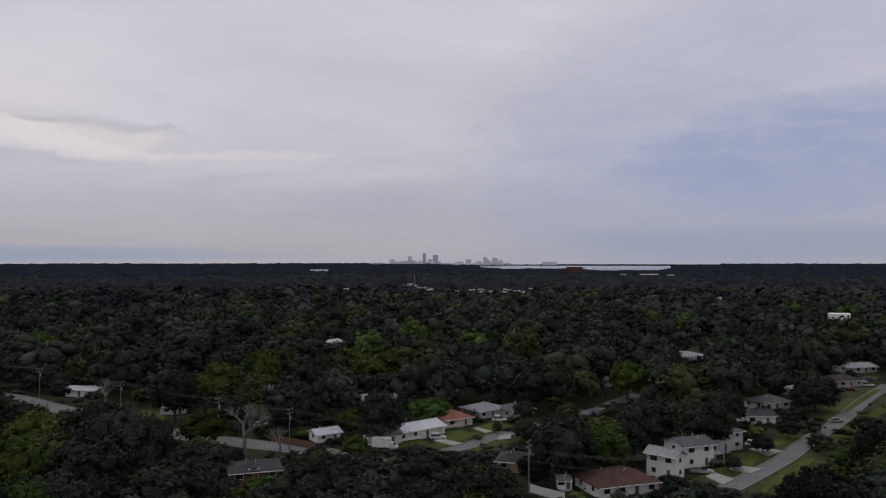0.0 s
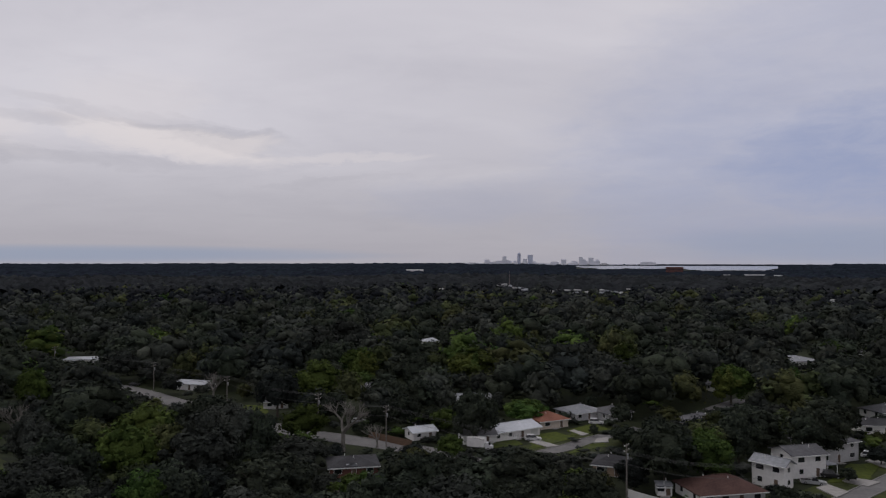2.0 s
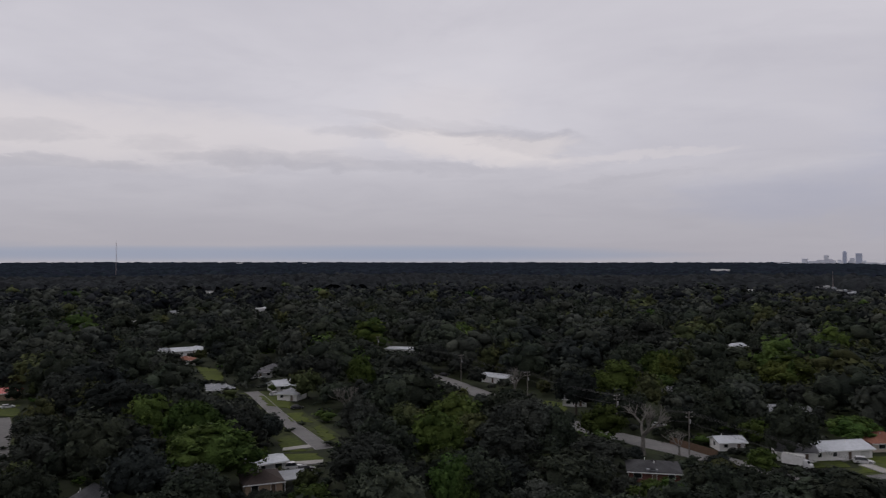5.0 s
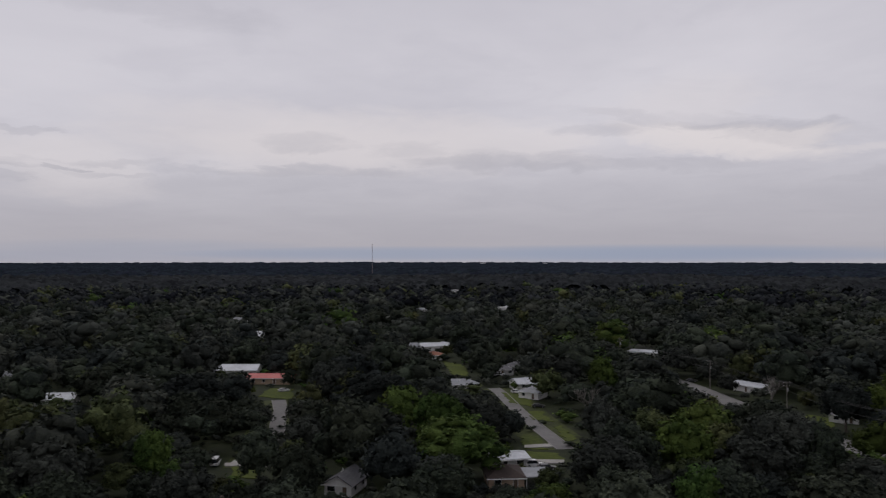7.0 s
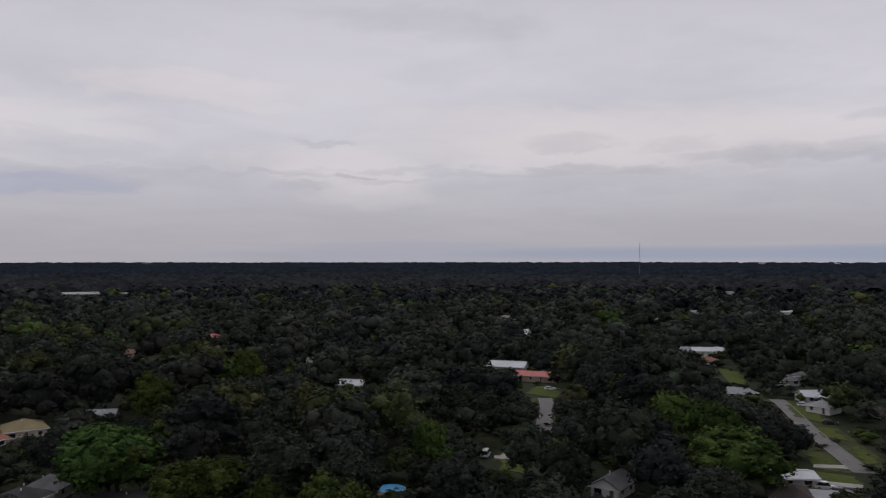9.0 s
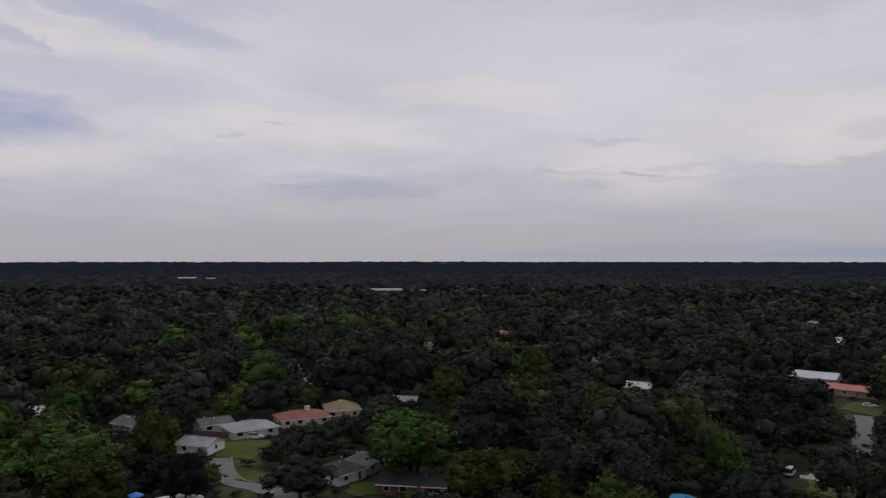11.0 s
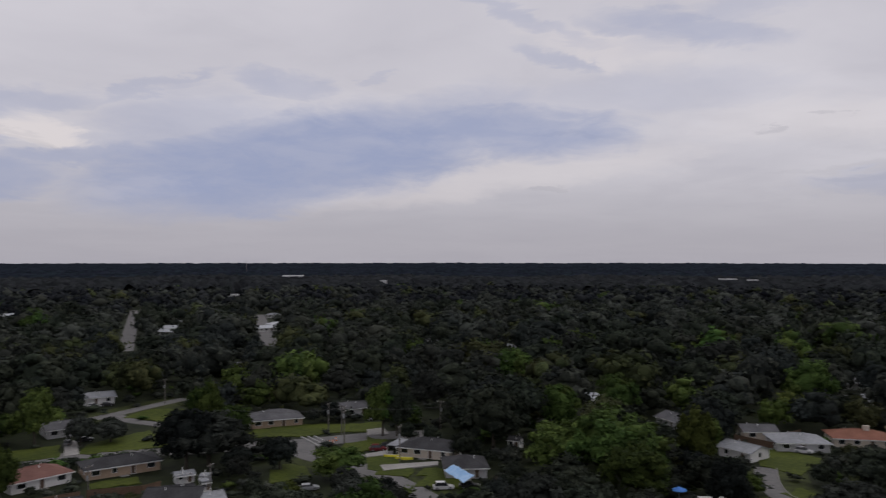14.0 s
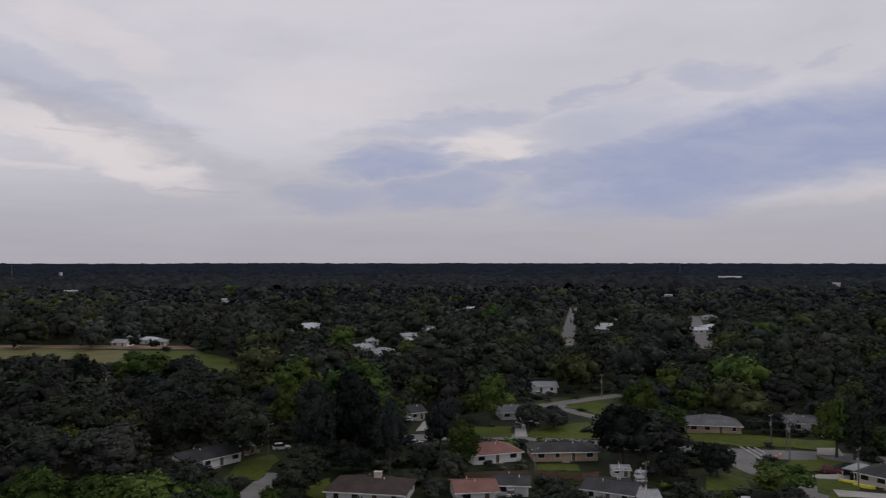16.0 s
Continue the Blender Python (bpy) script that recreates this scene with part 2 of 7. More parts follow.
def material(name, dark, light, scale=2.0, rough=0.85, spread=0.0, metallic=0.0, bump=0.0, coarse=0.12, spec=0.15):
    """Two-scale noise between two colours; spread varies it from object to object."""
    m = bpy.data.materials.new(name)
    m.use_nodes = True
    nt = m.node_tree
    bsdf = nt.nodes["Principled BSDF"]
    tex = nt.nodes.new("ShaderNodeTexCoord")
    fine, big = nt.nodes.new("ShaderNodeTexNoise"), nt.nodes.new("ShaderNodeTexNoise")
    fine.inputs["Scale"].default_value, fine.inputs["Detail"].default_value = scale, 4
    big.inputs["Scale"].default_value, big.inputs["Detail"].default_value = scale * coarse, 3
    for n in (fine, big):
        nt.links.new(tex.outputs["Object"], n.inputs["Vector"])
    add = nt.nodes.new("ShaderNodeMath")
    add.operation = "ADD"
    nt.links.new(fine.outputs["Fac"], add.inputs[0])
    nt.links.new(big.outputs["Fac"], add.inputs[1])
    span = nt.nodes.new("ShaderNodeMapRange")
    span.inputs[1].default_value, span.inputs[2].default_value = 0.72, 1.28
    nt.links.new(add.outputs[0], span.inputs[0])
    mix = nt.nodes.new("ShaderNodeMix")
    mix.data_type = "RGBA"
    nt.links.new(span.outputs[0], mix.inputs[0])
    mix.inputs[6].default_value, mix.inputs[7].default_value = (*dark, 1), (*light, 1)
    colour = mix.outputs[2]
    if spread:
        info = nt.nodes.new("ShaderNodeObjectInfo")
        hsv = nt.nodes.new("ShaderNodeHueSaturation")
        v = nt.nodes.new("ShaderNodeMapRange")
        v.inputs[3].default_value, v.inputs[4].default_value = 1 - spread, 1 + spread
        nt.links.new(info.outputs["Random"], v.inputs[0])
        nt.links.new(v.outputs[0], hsv.inputs["Value"])
        nt.links.new(colour, hsv.inputs["Color"])
        colour = hsv.outputs[0]
    nt.links.new(colour, bsdf.inputs["Base Color"])
    bsdf.inputs["Roughness"].default_value, bsdf.inputs["Metallic"].default_value = rough, metallic
    bsdf.inputs["Specular IOR Level"].default_value = spec
    if bump:
        b = nt.nodes.new("ShaderNodeBump")
        b.inputs["Strength"].default_value, b.inputs["Distance"].default_value = bump, 0.05
        nt.links.new(fine.outputs["Fac"], b.inputs["Height"])
        nt.links.new(b.outputs[0], bsdf.inputs["Normal"])
    return m


def foliage(name, dark, light, spot=0.09, spread=0.35, spec=0.04, relief=0.75, stand=0.3):
    """Leaves: the tone drifts from tree to tree, from bough to bough and from tuft to tuft."""
    m = bpy.data.materials.new(name)
    m.use_nodes = True
    nt = m.node_tree
    bsdf = nt.nodes["Principled BSDF"]
    geo = nt.nodes.new("ShaderNodeNewGeometry")
    fine, big = nt.nodes.new("ShaderNodeTexNoise"), nt.nodes.new("ShaderNodeTexNoise")
    for n, scale, detail in ((fine, spot * 18, 5), (big, spot, 2)):
        n.inputs["Scale"].default_value, n.inputs["Detail"].default_value = scale, detail
        nt.links.new(geo.outputs["Position"], n.inputs["Vector"])

    def sums(op, p, q):
        n = nt.nodes.new("ShaderNodeMath")
        n.operation = op
        for k, v in enumerate((p, q)):
            if isinstance(v, (int, float)):
                n.inputs[k].default_value = v
            else:
                nt.links.new(v, n.inputs[k])
        return n.outputs[0]

    tuft = sums("MULTIPLY", sums("SUBTRACT", geo.outputs["Random Per Island"], 0.5), 0.95)
    mixed = sums("ADD", sums("ADD", fine.outputs["Fac"], sums("MULTIPLY", big.outputs["Fac"], 0.9)), tuft)
    span = nt.nodes.new("ShaderNodeMapRange")
    span.inputs[1].default_value, span.inputs[2].default_value = 0.55, 1.4
    nt.links.new(mixed, span.inputs[0])
    mix = nt.nodes.new("ShaderNodeMix")
    mix.data_type = "RGBA"
    nt.links.new(span.outputs[0], mix.inputs[0])
    mix.inputs[6].default_value, mix.inputs[7].default_value = (*dark, 1), (*light, 1)
    hsv = nt.nodes.new("ShaderNodeHueSaturation")
    nt.links.new(mix.outputs[2], hsv.inputs["Color"])
    value = 1.0
    if spread:
        info = nt.nodes.new("ShaderNodeObjectInfo")
        value = sums("ADD", sums("MULTIPLY", info.outputs["Random"], 2 * spread), 1 - spread)
    if stand:
        # neighbouring crowns differ in tone
        flat_xy = nt.nodes.new("ShaderNodeVectorMath")
        flat_xy.operation = "MULTIPLY"
        nt.links.new(geo.outputs["Position"], flat_xy.inputs[0])
        flat_xy.inputs[1].default_value = (1, 1, 0)
        cell = nt.nodes.new("ShaderNodeTexVoronoi")
        cell.inputs["Scale"].default_value = 1 / 17.0
        nt.links.new(flat_xy.outputs[0], cell.inputs["Vector"])
        tone = nt.nodes.new("ShaderNodeSeparateColor")
        nt.links.new(cell.outputs["Color"], tone.inputs[0])
        value = sums("MULTIPLY", value, sums("ADD", sums("MULTIPLY", tone.outputs[0], 2 * stand), 1 - stand))
        nt.links.new(sums("ADD", sums("MULTIPLY", tone.outputs[1], 0.05), 0.475), hsv.inputs["Hue"])
        nt.links.new(value, hsv.inputs["Value"])
    nt.links.new(hsv.outputs[0], bsdf.inputs["Base Color"])
    bsdf.inputs["Roughness"].default_value = 0.85
    bsdf.inputs["Specular IOR Level"].default_value = spec
    if relief:
        b = nt.nodes.new("ShaderNodeBump")
        b.inputs["Strength"].default_value, b.inputs["Distance"].default_value = relief, 1.0
        nt.links.new(fine.outputs["Fac"], b.inputs["Height"])
        nt.links.new(b.outputs[0], bsdf.inputs["Normal"])
    return m


M = {
    "oak": foliage("oak_leaves", (0.0202, 0.0257, 0.0205), (0.0473, 0.0572, 0.0394)),
    "grey": foliage("grey_green_leaves", (0.0273, 0.0314, 0.0283), (0.0526, 0.0583, 0.0494)),
    "bright": foliage("bright_green_leaves", (0.0271, 0.0476, 0.0139), (0.0656, 0.1017, 0.0262)),
    "yellow": foliage("yellow_green_leaves", (0.0328, 0.0492, 0.0131), (0.0754, 0.1017, 0.0254)),
    "dark": foliage("dark_evergreen_leaves", (0.0143, 0.0178, 0.0175), (0.0302, 0.0364, 0.0329)),
    "woods": foliage("mixed_leaves", (0.0198, 0.0241, 0.0221), (0.0580, 0.0634, 0.0504), spot=0.05, spread=0.0),
    "olive": foliage("olive_green_leaves", (0.0307, 0.0377, 0.0181), (0.0732, 0.0832, 0.0351), spread=0.0),
    # the next two leaf colours are blued to paint in the haze of distance
    "beyond": foliage("hazed_outer_leaves", (0.0130, 0.0153, 0.0187), (0.0352, 0.0380, 0.0398), spot=0.02, spread=0.0, spec=0.0, relief=0.3, stand=0.35),
    "far": foliage("hazed_distant_leaves", (0.0103, 0.0136, 0.0195), (0.0224, 0.0282, 0.0380), spot=0.008, spread=0.0, spec=0.0, relief=0.0, stand=0.3),
    "bark": material("bark", (0.05, 0.042, 0.035), (0.11, 0.095, 0.08), 6, bump=0.4),
    "dead": material("bare_grey_wood", (0.11, 0.10, 0.09), (0.20, 0.19, 0.175), 6),
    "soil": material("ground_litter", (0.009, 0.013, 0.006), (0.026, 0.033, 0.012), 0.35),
    "grass": material("lawn_grass", (0.035, 0.049, 0.007), (0.078, 0.098, 0.014), 0.8, bump=0.5, coarse=0.1),
    "yard": material("patchy_yard_grass", (0.017, 0.022, 0.008), (0.056, 0.068, 0.018), 0.5, bump=0.5, coarse=0.2),
    "dry": material("rough_grass", (0.085, 0.082, 0.032), (0.15, 0.14, 0.06), 0.7),
    "asphalt": material("worn_asphalt", (0.125, 0.122, 0.122), (0.185, 0.18, 0.178), 0.9, coarse=0.15),
    "concrete": material("concrete", (0.25, 0.24, 0.23), (0.36, 0.35, 0.335), 1.2),
    "dirt": material("reddish_dirt", (0.15, 0.10, 0.07), (0.24, 0.17, 0.12), 0.5),
    "line": material("white_road_paint", (0.34, 0.34, 0.33), (0.48, 0.48, 0.47), 3),
    "kerb": material("kerb_concrete", (0.17, 0.165, 0.16), (0.24, 0.235, 0.23), 3),
    "white": material("white_siding", (0.66, 0.65, 0.635), (0.80, 0.79, 0.775), 1.5),
    "cream": material("cream_stucco", (0.50, 0.44, 0.37), (0.62, 0.55, 0.47), 1.5),
    "tan": material("tan_block", (0.34, 0.25, 0.18), (0.45, 0.34, 0.25), 1.5),
    "palegrey": material("pale_grey_siding", (0.40, 0.40, 0.405), (0.52, 0.52, 0.525), 1.5),
    "brick": material("red_brickwork", (0.11, 0.048, 0.042), (0.18, 0.082, 0.070), 5),
    "rdark": material("charcoal_shingle", (0.030, 0.030, 0.033), (0.060, 0.060, 0.064), 2.5, bump=0.4),
    "rgrey": material("grey_shingle", (0.075, 0.075, 0.082), (0.135, 0.135, 0.143), 2.5, bump=0.4),
    "rpale": material("pale_coated_roof", (0.20, 0.21, 0.225), (0.31, 0.32, 0.34), 1.5),
    "rwhite": material("white_metal_roof", (0.38, 0.40, 0.43), (0.52, 0.54, 0.58), 1.2, rough=0.5),
    "rbrown": material("brown_shingle", (0.036, 0.028, 0.026), (0.066, 0.051, 0.046), 2.5, bump=0.4),
    "rrust": material("rusty_brown_shingle", (0.060, 0.034, 0.030), (0.100, 0.058, 0.050), 2.5, bump=0.4),
    "rred": material("red_shingle", (0.145, 0.075, 0.064), (0.21, 0.112, 0.094), 2.5, bump=0.4),
    "rorange": material("orange_tile_roof", (0.18, 0.080, 0.055), (0.26, 0.120, 0.085), 2.5, bump=0.4),
    "rpink": material("red_metal_roof", (0.36, 0.10, 0.095), (0.46, 0.15, 0.14), 1.5, rough=0.6),
    "rtan": material("tan_shingle", (0.17, 0.14, 0.08), (0.24, 0.20, 0.12), 2.5),
    "trim": material("white_trim", (0.66, 0.66, 0.65), (0.78, 0.78, 0.77), 4),
    "glass": material("window_glass", (0.012, 0.014, 0.017), (0.025, 0.028, 0.032), 1, rough=0.12, spec=0.6),
    "door": material("painted_door", (0.10, 0.07, 0.055), (0.16, 0.12, 0.09), 3),
    "garage": material("garage_door_paint", (0.52, 0.52, 0.51), (0.64, 0.64, 0.63), 3),
    "board": material("brown_fence_boards", (0.10, 0.065, 0.045), (0.18, 0.12, 0.085), 4),
    "pole": material("weathered_pole_wood", (0.12, 0.11, 0.10), (0.20, 0.185, 0.17), 5),
    "wire": material("dull_grey_cable", (0.07, 0.07, 0.07), (0.11, 0.11, 0.11), 1),
    "steel": material("galvanised_steel", (0.30, 0.31, 0.32), (0.42, 0.43, 0.44), 2, rough=0.45, metallic=0.6),
    "tarp": material("blue_tarpaulin", (0.05, 0.20, 0.62), (0.10, 0.30, 0.80), 1.2, rough=0.45, bump=0.6),
    "sky_tarp": material("light_blue_tarpaulin", (0.25, 0.45, 0.72), (0.42, 0.60, 0.82), 0.8, rough=0.45, bump=0.6),
    "pool": material("blue_pool_cover", (0.03, 0.22, 0.45), (0.05, 0.30, 0.56), 1.0, rough=0.4),
    "tyre": material("tyre_rubber", (0.015, 0.015, 0.015), (0.03, 0.03, 0.03), 8),
    "yellow_gel": material("yellow_fibreglass", (0.45, 0.40, 0.03), (0.60, 0.54, 0.05), 2, rough=0.4),
    "orange_cone": material("orange_plastic", (0.55, 0.14, 0.03), (0.70, 0.20, 0.05), 3, rough=0.5),
    "water": material("river_water", (0.03, 0.04, 0.05), (0.05, 0.06, 0.07), 0.01, rough=0.12, spec=0.5),
    # skyline colours are lightened and blued so that haze is part of the paint
    "tower": material("haze_pale_tower_wall", (0.72, 0.73, 0.80), (0.82, 0.83, 0.89), 0.02),
    "tower_dark": material("haze_blue_tower_glass", (0.40, 0.45, 0.60), (0.48, 0.53, 0.67), 0.02, rough=0.5),
    "band": material("haze_pale_window_band", (0.62, 0.64, 0.72), (0.70, 0.72, 0.78), 0.05, rough=0.4),
    "farwhite": material("bright_wall", (0.50, 0.50, 0.50), (0.66, 0.66, 0.66), 0.2),
    "mast": material("red_white_mast_paint", (0.24, 0.20, 0.20), (0.34, 0.30, 0.30), 0.1),
}

for name, rgb in (("white", (0.62, 0.62, 0.63)), ("silver", (0.30, 0.31, 0.32)), ("black", (0.016, 0.016, 0.018)), ("red", (0.14, 0.015, 0.02)), ("blue", (0.03, 0.06, 0.16)), ("grey", (0.10, 0.105, 0.11))):
    M["car_" + name] = material(name + "_car_paint", tuple(c * 0.92 for c in rgb), rgb, 3, rough=0.28, spec=0.5)

# ---- mesh helpers ----


def mesh_of(name, verts, faces, mat, smooth=False):
    me = bpy.data.meshes.new(name)
    me.from_pydata(verts, [], faces)
    me.materials.append(M[mat])
    if smooth:
        me.polygons.foreach_set("use_smooth", [True] * len(me.polygons))
    me.update()
    return me


def quick_mesh(name, v, faces_of, mat, smooth=False):
    """A mesh from arrays: v (n, 3), and faces_of, an (m, 3 or 4) array of corners or a list of such arrays."""
    arrays = faces_of if isinstance(faces_of, list) else [faces_of]
    me = bpy.data.meshes.new(name)
    loops = np.concatenate([a.ravel() for a in arrays]).astype(np.int32)
    sizes = np.concatenate([np.full(len(a), a.shape[1]) for a in arrays]).astype(np.int32)
    starts = np.concatenate([[0], np.cumsum(sizes)[:-1]]).astype(np.int32)
    me.vertices.add(len(v))
    me.vertices.foreach_set("co", np.ascontiguousarray(v, dtype=np.float32).ravel())
    me.loops.add(len(loops))
    me.loops.foreach_set("vertex_index", loops)
    me.polygons.add(len(sizes))
    me.polygons.foreach_set("loop_start", starts)
    me.update(calc_edges=True)
    me.materials.append(M[mat])
    if smooth:
        me.polygons.foreach_set("use_smooth", np.ones(len(sizes), dtype=bool))
    return me


def part(name, me, parent, label="", m=None):
    ob = new(name, me)
    ob.parent = parent
    if m is not None:
        ob.matrix_basis = m
    return tagged(ob, label)


def box_data(x0, y0, z0, x1, y1, z1):
    v = [(x0, y0, z0), (x1, y0, z0), (x1, y1, z0), (x0, y1, z0), (x0, y0, z1), (x1, y0, z1), (x1, y1, z1), (x0, y1, z1)]
    f = [(3, 2, 1, 0), (4, 5, 6, 7), (0, 1, 5, 4), (1, 2, 6, 5), (2, 3, 7, 6), (3, 0, 4, 7)]
    return v, f


def joined(datas):
    v, f = [], []
    for dv, df in datas:
        f += [tuple(i + len(v) for i in face) for face in df]
        v += list(dv)
    return v, f


def box(name, b, mat, parent, label=""):
    return part(name, mesh_of(name, *box_data(*b), mat), parent, label)


def tube_data(path, radii, sides=6):
    """A tapered tube along a path of points."""
    v, f = [], []
    for i, (p, r) in enumerate(zip(path, radii)):
        p = Vector(p)
        d = (Vector(path[min(i + 1, len(path) - 1)]) - Vector(path[max(i - 1, 0)])).normalized()
        a = d.cross((0.31, 0.77, 0.11)).normalized()
        b = d.cross(a)
        for k in range(sides):
            t = 2 * math.pi * k / sides
            v.append(tuple(p + r * (math.cos(t) * a + math.sin(t) * b)))
    for i in range(len(path) - 1):
        for k in range(sides):
            f.append((i * sides + k, i * sides + (k + 1) % sides, (i + 1) * sides + (k + 1) % sides, (i + 1) * sides + k))
    f.append(tuple(range(sides))[::-1])
    f.append(tuple(range((len(path) - 1) * sides, len(path) * sides)))
    return v, f


def thing(name, m, label, category, group=""):
    ob = new(name)
    ob.matrix_basis = m
    ob.empty_display_size = 0.5
    return tagged(ob, label, category, group)


# ---- the lie of the land ----


def land(d):
    """The ground's height at a distance: flat, with a slow rise far out."""
    return 24.0 * np.clip((np.asarray(d, dtype=float) - 1200.0) / 3600.0, 0, None) ** 1.3


OPEN = []  # places kept in the camera's sight: x, y, half width, height seen above the ground


def keep_open(x, y, r, z=0.3):
    OPEN.append((x, y, r, z))


rings = np.concatenate([np.linspace(0, 400, 12)[1:], np.geomspace(450, 4850, 40)])
spokes = 180
ang = np.linspace(0, 2 * np.pi, spokes, endpoint=False)
gx, gy = np.outer(rings, np.sin(ang)), np.outer(rings, np.cos(ang))
gz = np.repeat(land(rings)[:, None], spokes, axis=1)
gv = np.concatenate([[[0, 0, 0]], np.stack([gx, gy, gz], -1).reshape(-1, 3)])
ri, si = np.meshgrid(np.arange(len(rings) - 1), np.arange(spokes), indexing="ij")
a0 = 1 + ri * spokes + si
b0 = 1 + ri * spokes + (si + 1) % spokes
quads = np.stack([b0, a0, a0 + spokes, b0 + spokes], -1).reshape(-1, 4)
fan = np.stack([np.zeros(spokes, int), 1 + (np.arange(spokes) + 1) % spokes, 1 + np.arange(spokes)], -1)
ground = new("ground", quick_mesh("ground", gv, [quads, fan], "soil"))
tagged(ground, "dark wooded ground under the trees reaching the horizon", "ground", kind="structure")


PAVED = []  # x, y, half width of all that is paved
LAYERS = []  # each flat sheet lies a little above the one before


def strip(name, points, width, mat, label, z=0.04, open_r=None, category="road", kerbs=False, part_open=True, verge=0):
    """A road or drive along points (x, y), rounded between them, with kerbs as real steps."""
    LAYERS.append(name)
    z += 0.004 * len(LAYERS)
    pts = [Vector((*p, 0)) for p in points]
    path = []
    for i in range(len(pts) - 1):
        p0, p1, p2, p3 = pts[max(i - 1, 0)], pts[i], pts[i + 1], pts[min(i + 2, len(pts) - 1)]
        n = max(2, int((p2 - p1).length / 6))
        for k in range(n):
            t = k / n
            path.append(0.5 * (2 * p1 + (p2 - p0) * t + (2 * p0 - 5 * p1 + 4 * p2 - p3) * t * t + (3 * p1 - p0 - 3 * p2 + p3) * t ** 3))
    path.append(pts[-1])
    sides = []
    for i, p in enumerate(path):
        d = (path[min(i + 1, len(path) - 1)] - path[max(i - 1, 0)]).normalized()
        sides.append(Vector((-d.y, d.x, 0)))
    h = width / 2

    def ribbon(o0, o1, z0, z1):
        v, f = [], []
        for p, s in zip(path, sides):
            zz = float(land(math.hypot(p.x, p.y)))
            a, b = p + s * o0, p + s * o1
            v += [(a.x, a.y, zz + z0), (b.x, b.y, zz + z0), (b.x, b.y, zz + z1), (a.x, a.y, zz + z1)]
        for i in range(len(path) - 1):
            j = 4 * i
            for a, b in ((0, 1), (1, 2), (2, 3), (3, 0)):
                f.append((j + a, j + b, j + 4 + b, j + 4 + a))
        return v, f

    ob = new(name, mesh_of(name, *ribbon(-h, h, -0.2, z), mat))
    tagged(ob, label, category, kind="structure")
    if verge:
        side = new("verge", mesh_of("verge", *ribbon(-h - verge, h + verge, -0.25, 0.012), "yard"))
        tagged(side, "mown grass verges along the street", "grass verge", kind="structure")
    if kerbs:
        for o in (-h - 0.3, h):
            part("kerb", mesh_of("kerb", *ribbon(o, o + 0.3, -0.2, z + 0.12), "kerb"), ob, "pale concrete kerb")
    for p in path:
        PAVED.append((p.x, p.y, h))
    if part_open:
        for p in path:
            keep_open(p.x, p.y, open_r or 1.4)
    return ob


def patch(name, points, mat, label, z=0.02, category="lawn", part_open=True):
    """A lawn, field or paved yard with soft, slightly uneven borders."""
    LAYERS.append(name)
    z += 0.004 * len(LAYERS)
    c = [(x, y) for x, y in points]
    rim = []
    for i, (x, y) in enumerate(c):
        x2, y2 = c[(i + 1) % len(c)]
        n = max(1, int(math.hypot(x2 - x, y2 - y) / 1.5))
        for k in range(n):
            t = k / n
            px, py = x + (x2 - x) * t, y + (y2 - y) * t
            w = noise.noise((px * 0.35, py * 0.35, 0)) * (1.3 if mat != "concrete" else 0.2)
            rim.append((px + w, py + w))
    v = [(x, y, z) for x, y in rim] + [(x, y, -0.15) for x, y in rim]
    n = len(rim)
    f = [tuple(range(n))] + [(i, i + n, (i + 1) % n + n, (i + 1) % n) for i in range(n)]
    ob = new(name, mesh_of(name, v, f, mat))
    tagged(ob, label, category, kind="structure")
    if part_open:
        xs, ys = [p[0] for p in c], [p[1] for p in c]
        cx, cy = sum(xs) / len(xs), sum(ys) / len(ys)
        for x, y in c:
            for t in (0.15, 0.55):
                keep_open(x + (cx - x) * t, y + (cy - y) * t, 3.0)
        keep_open(cx, cy, 4.0)
    return ob


# ---- houses ----


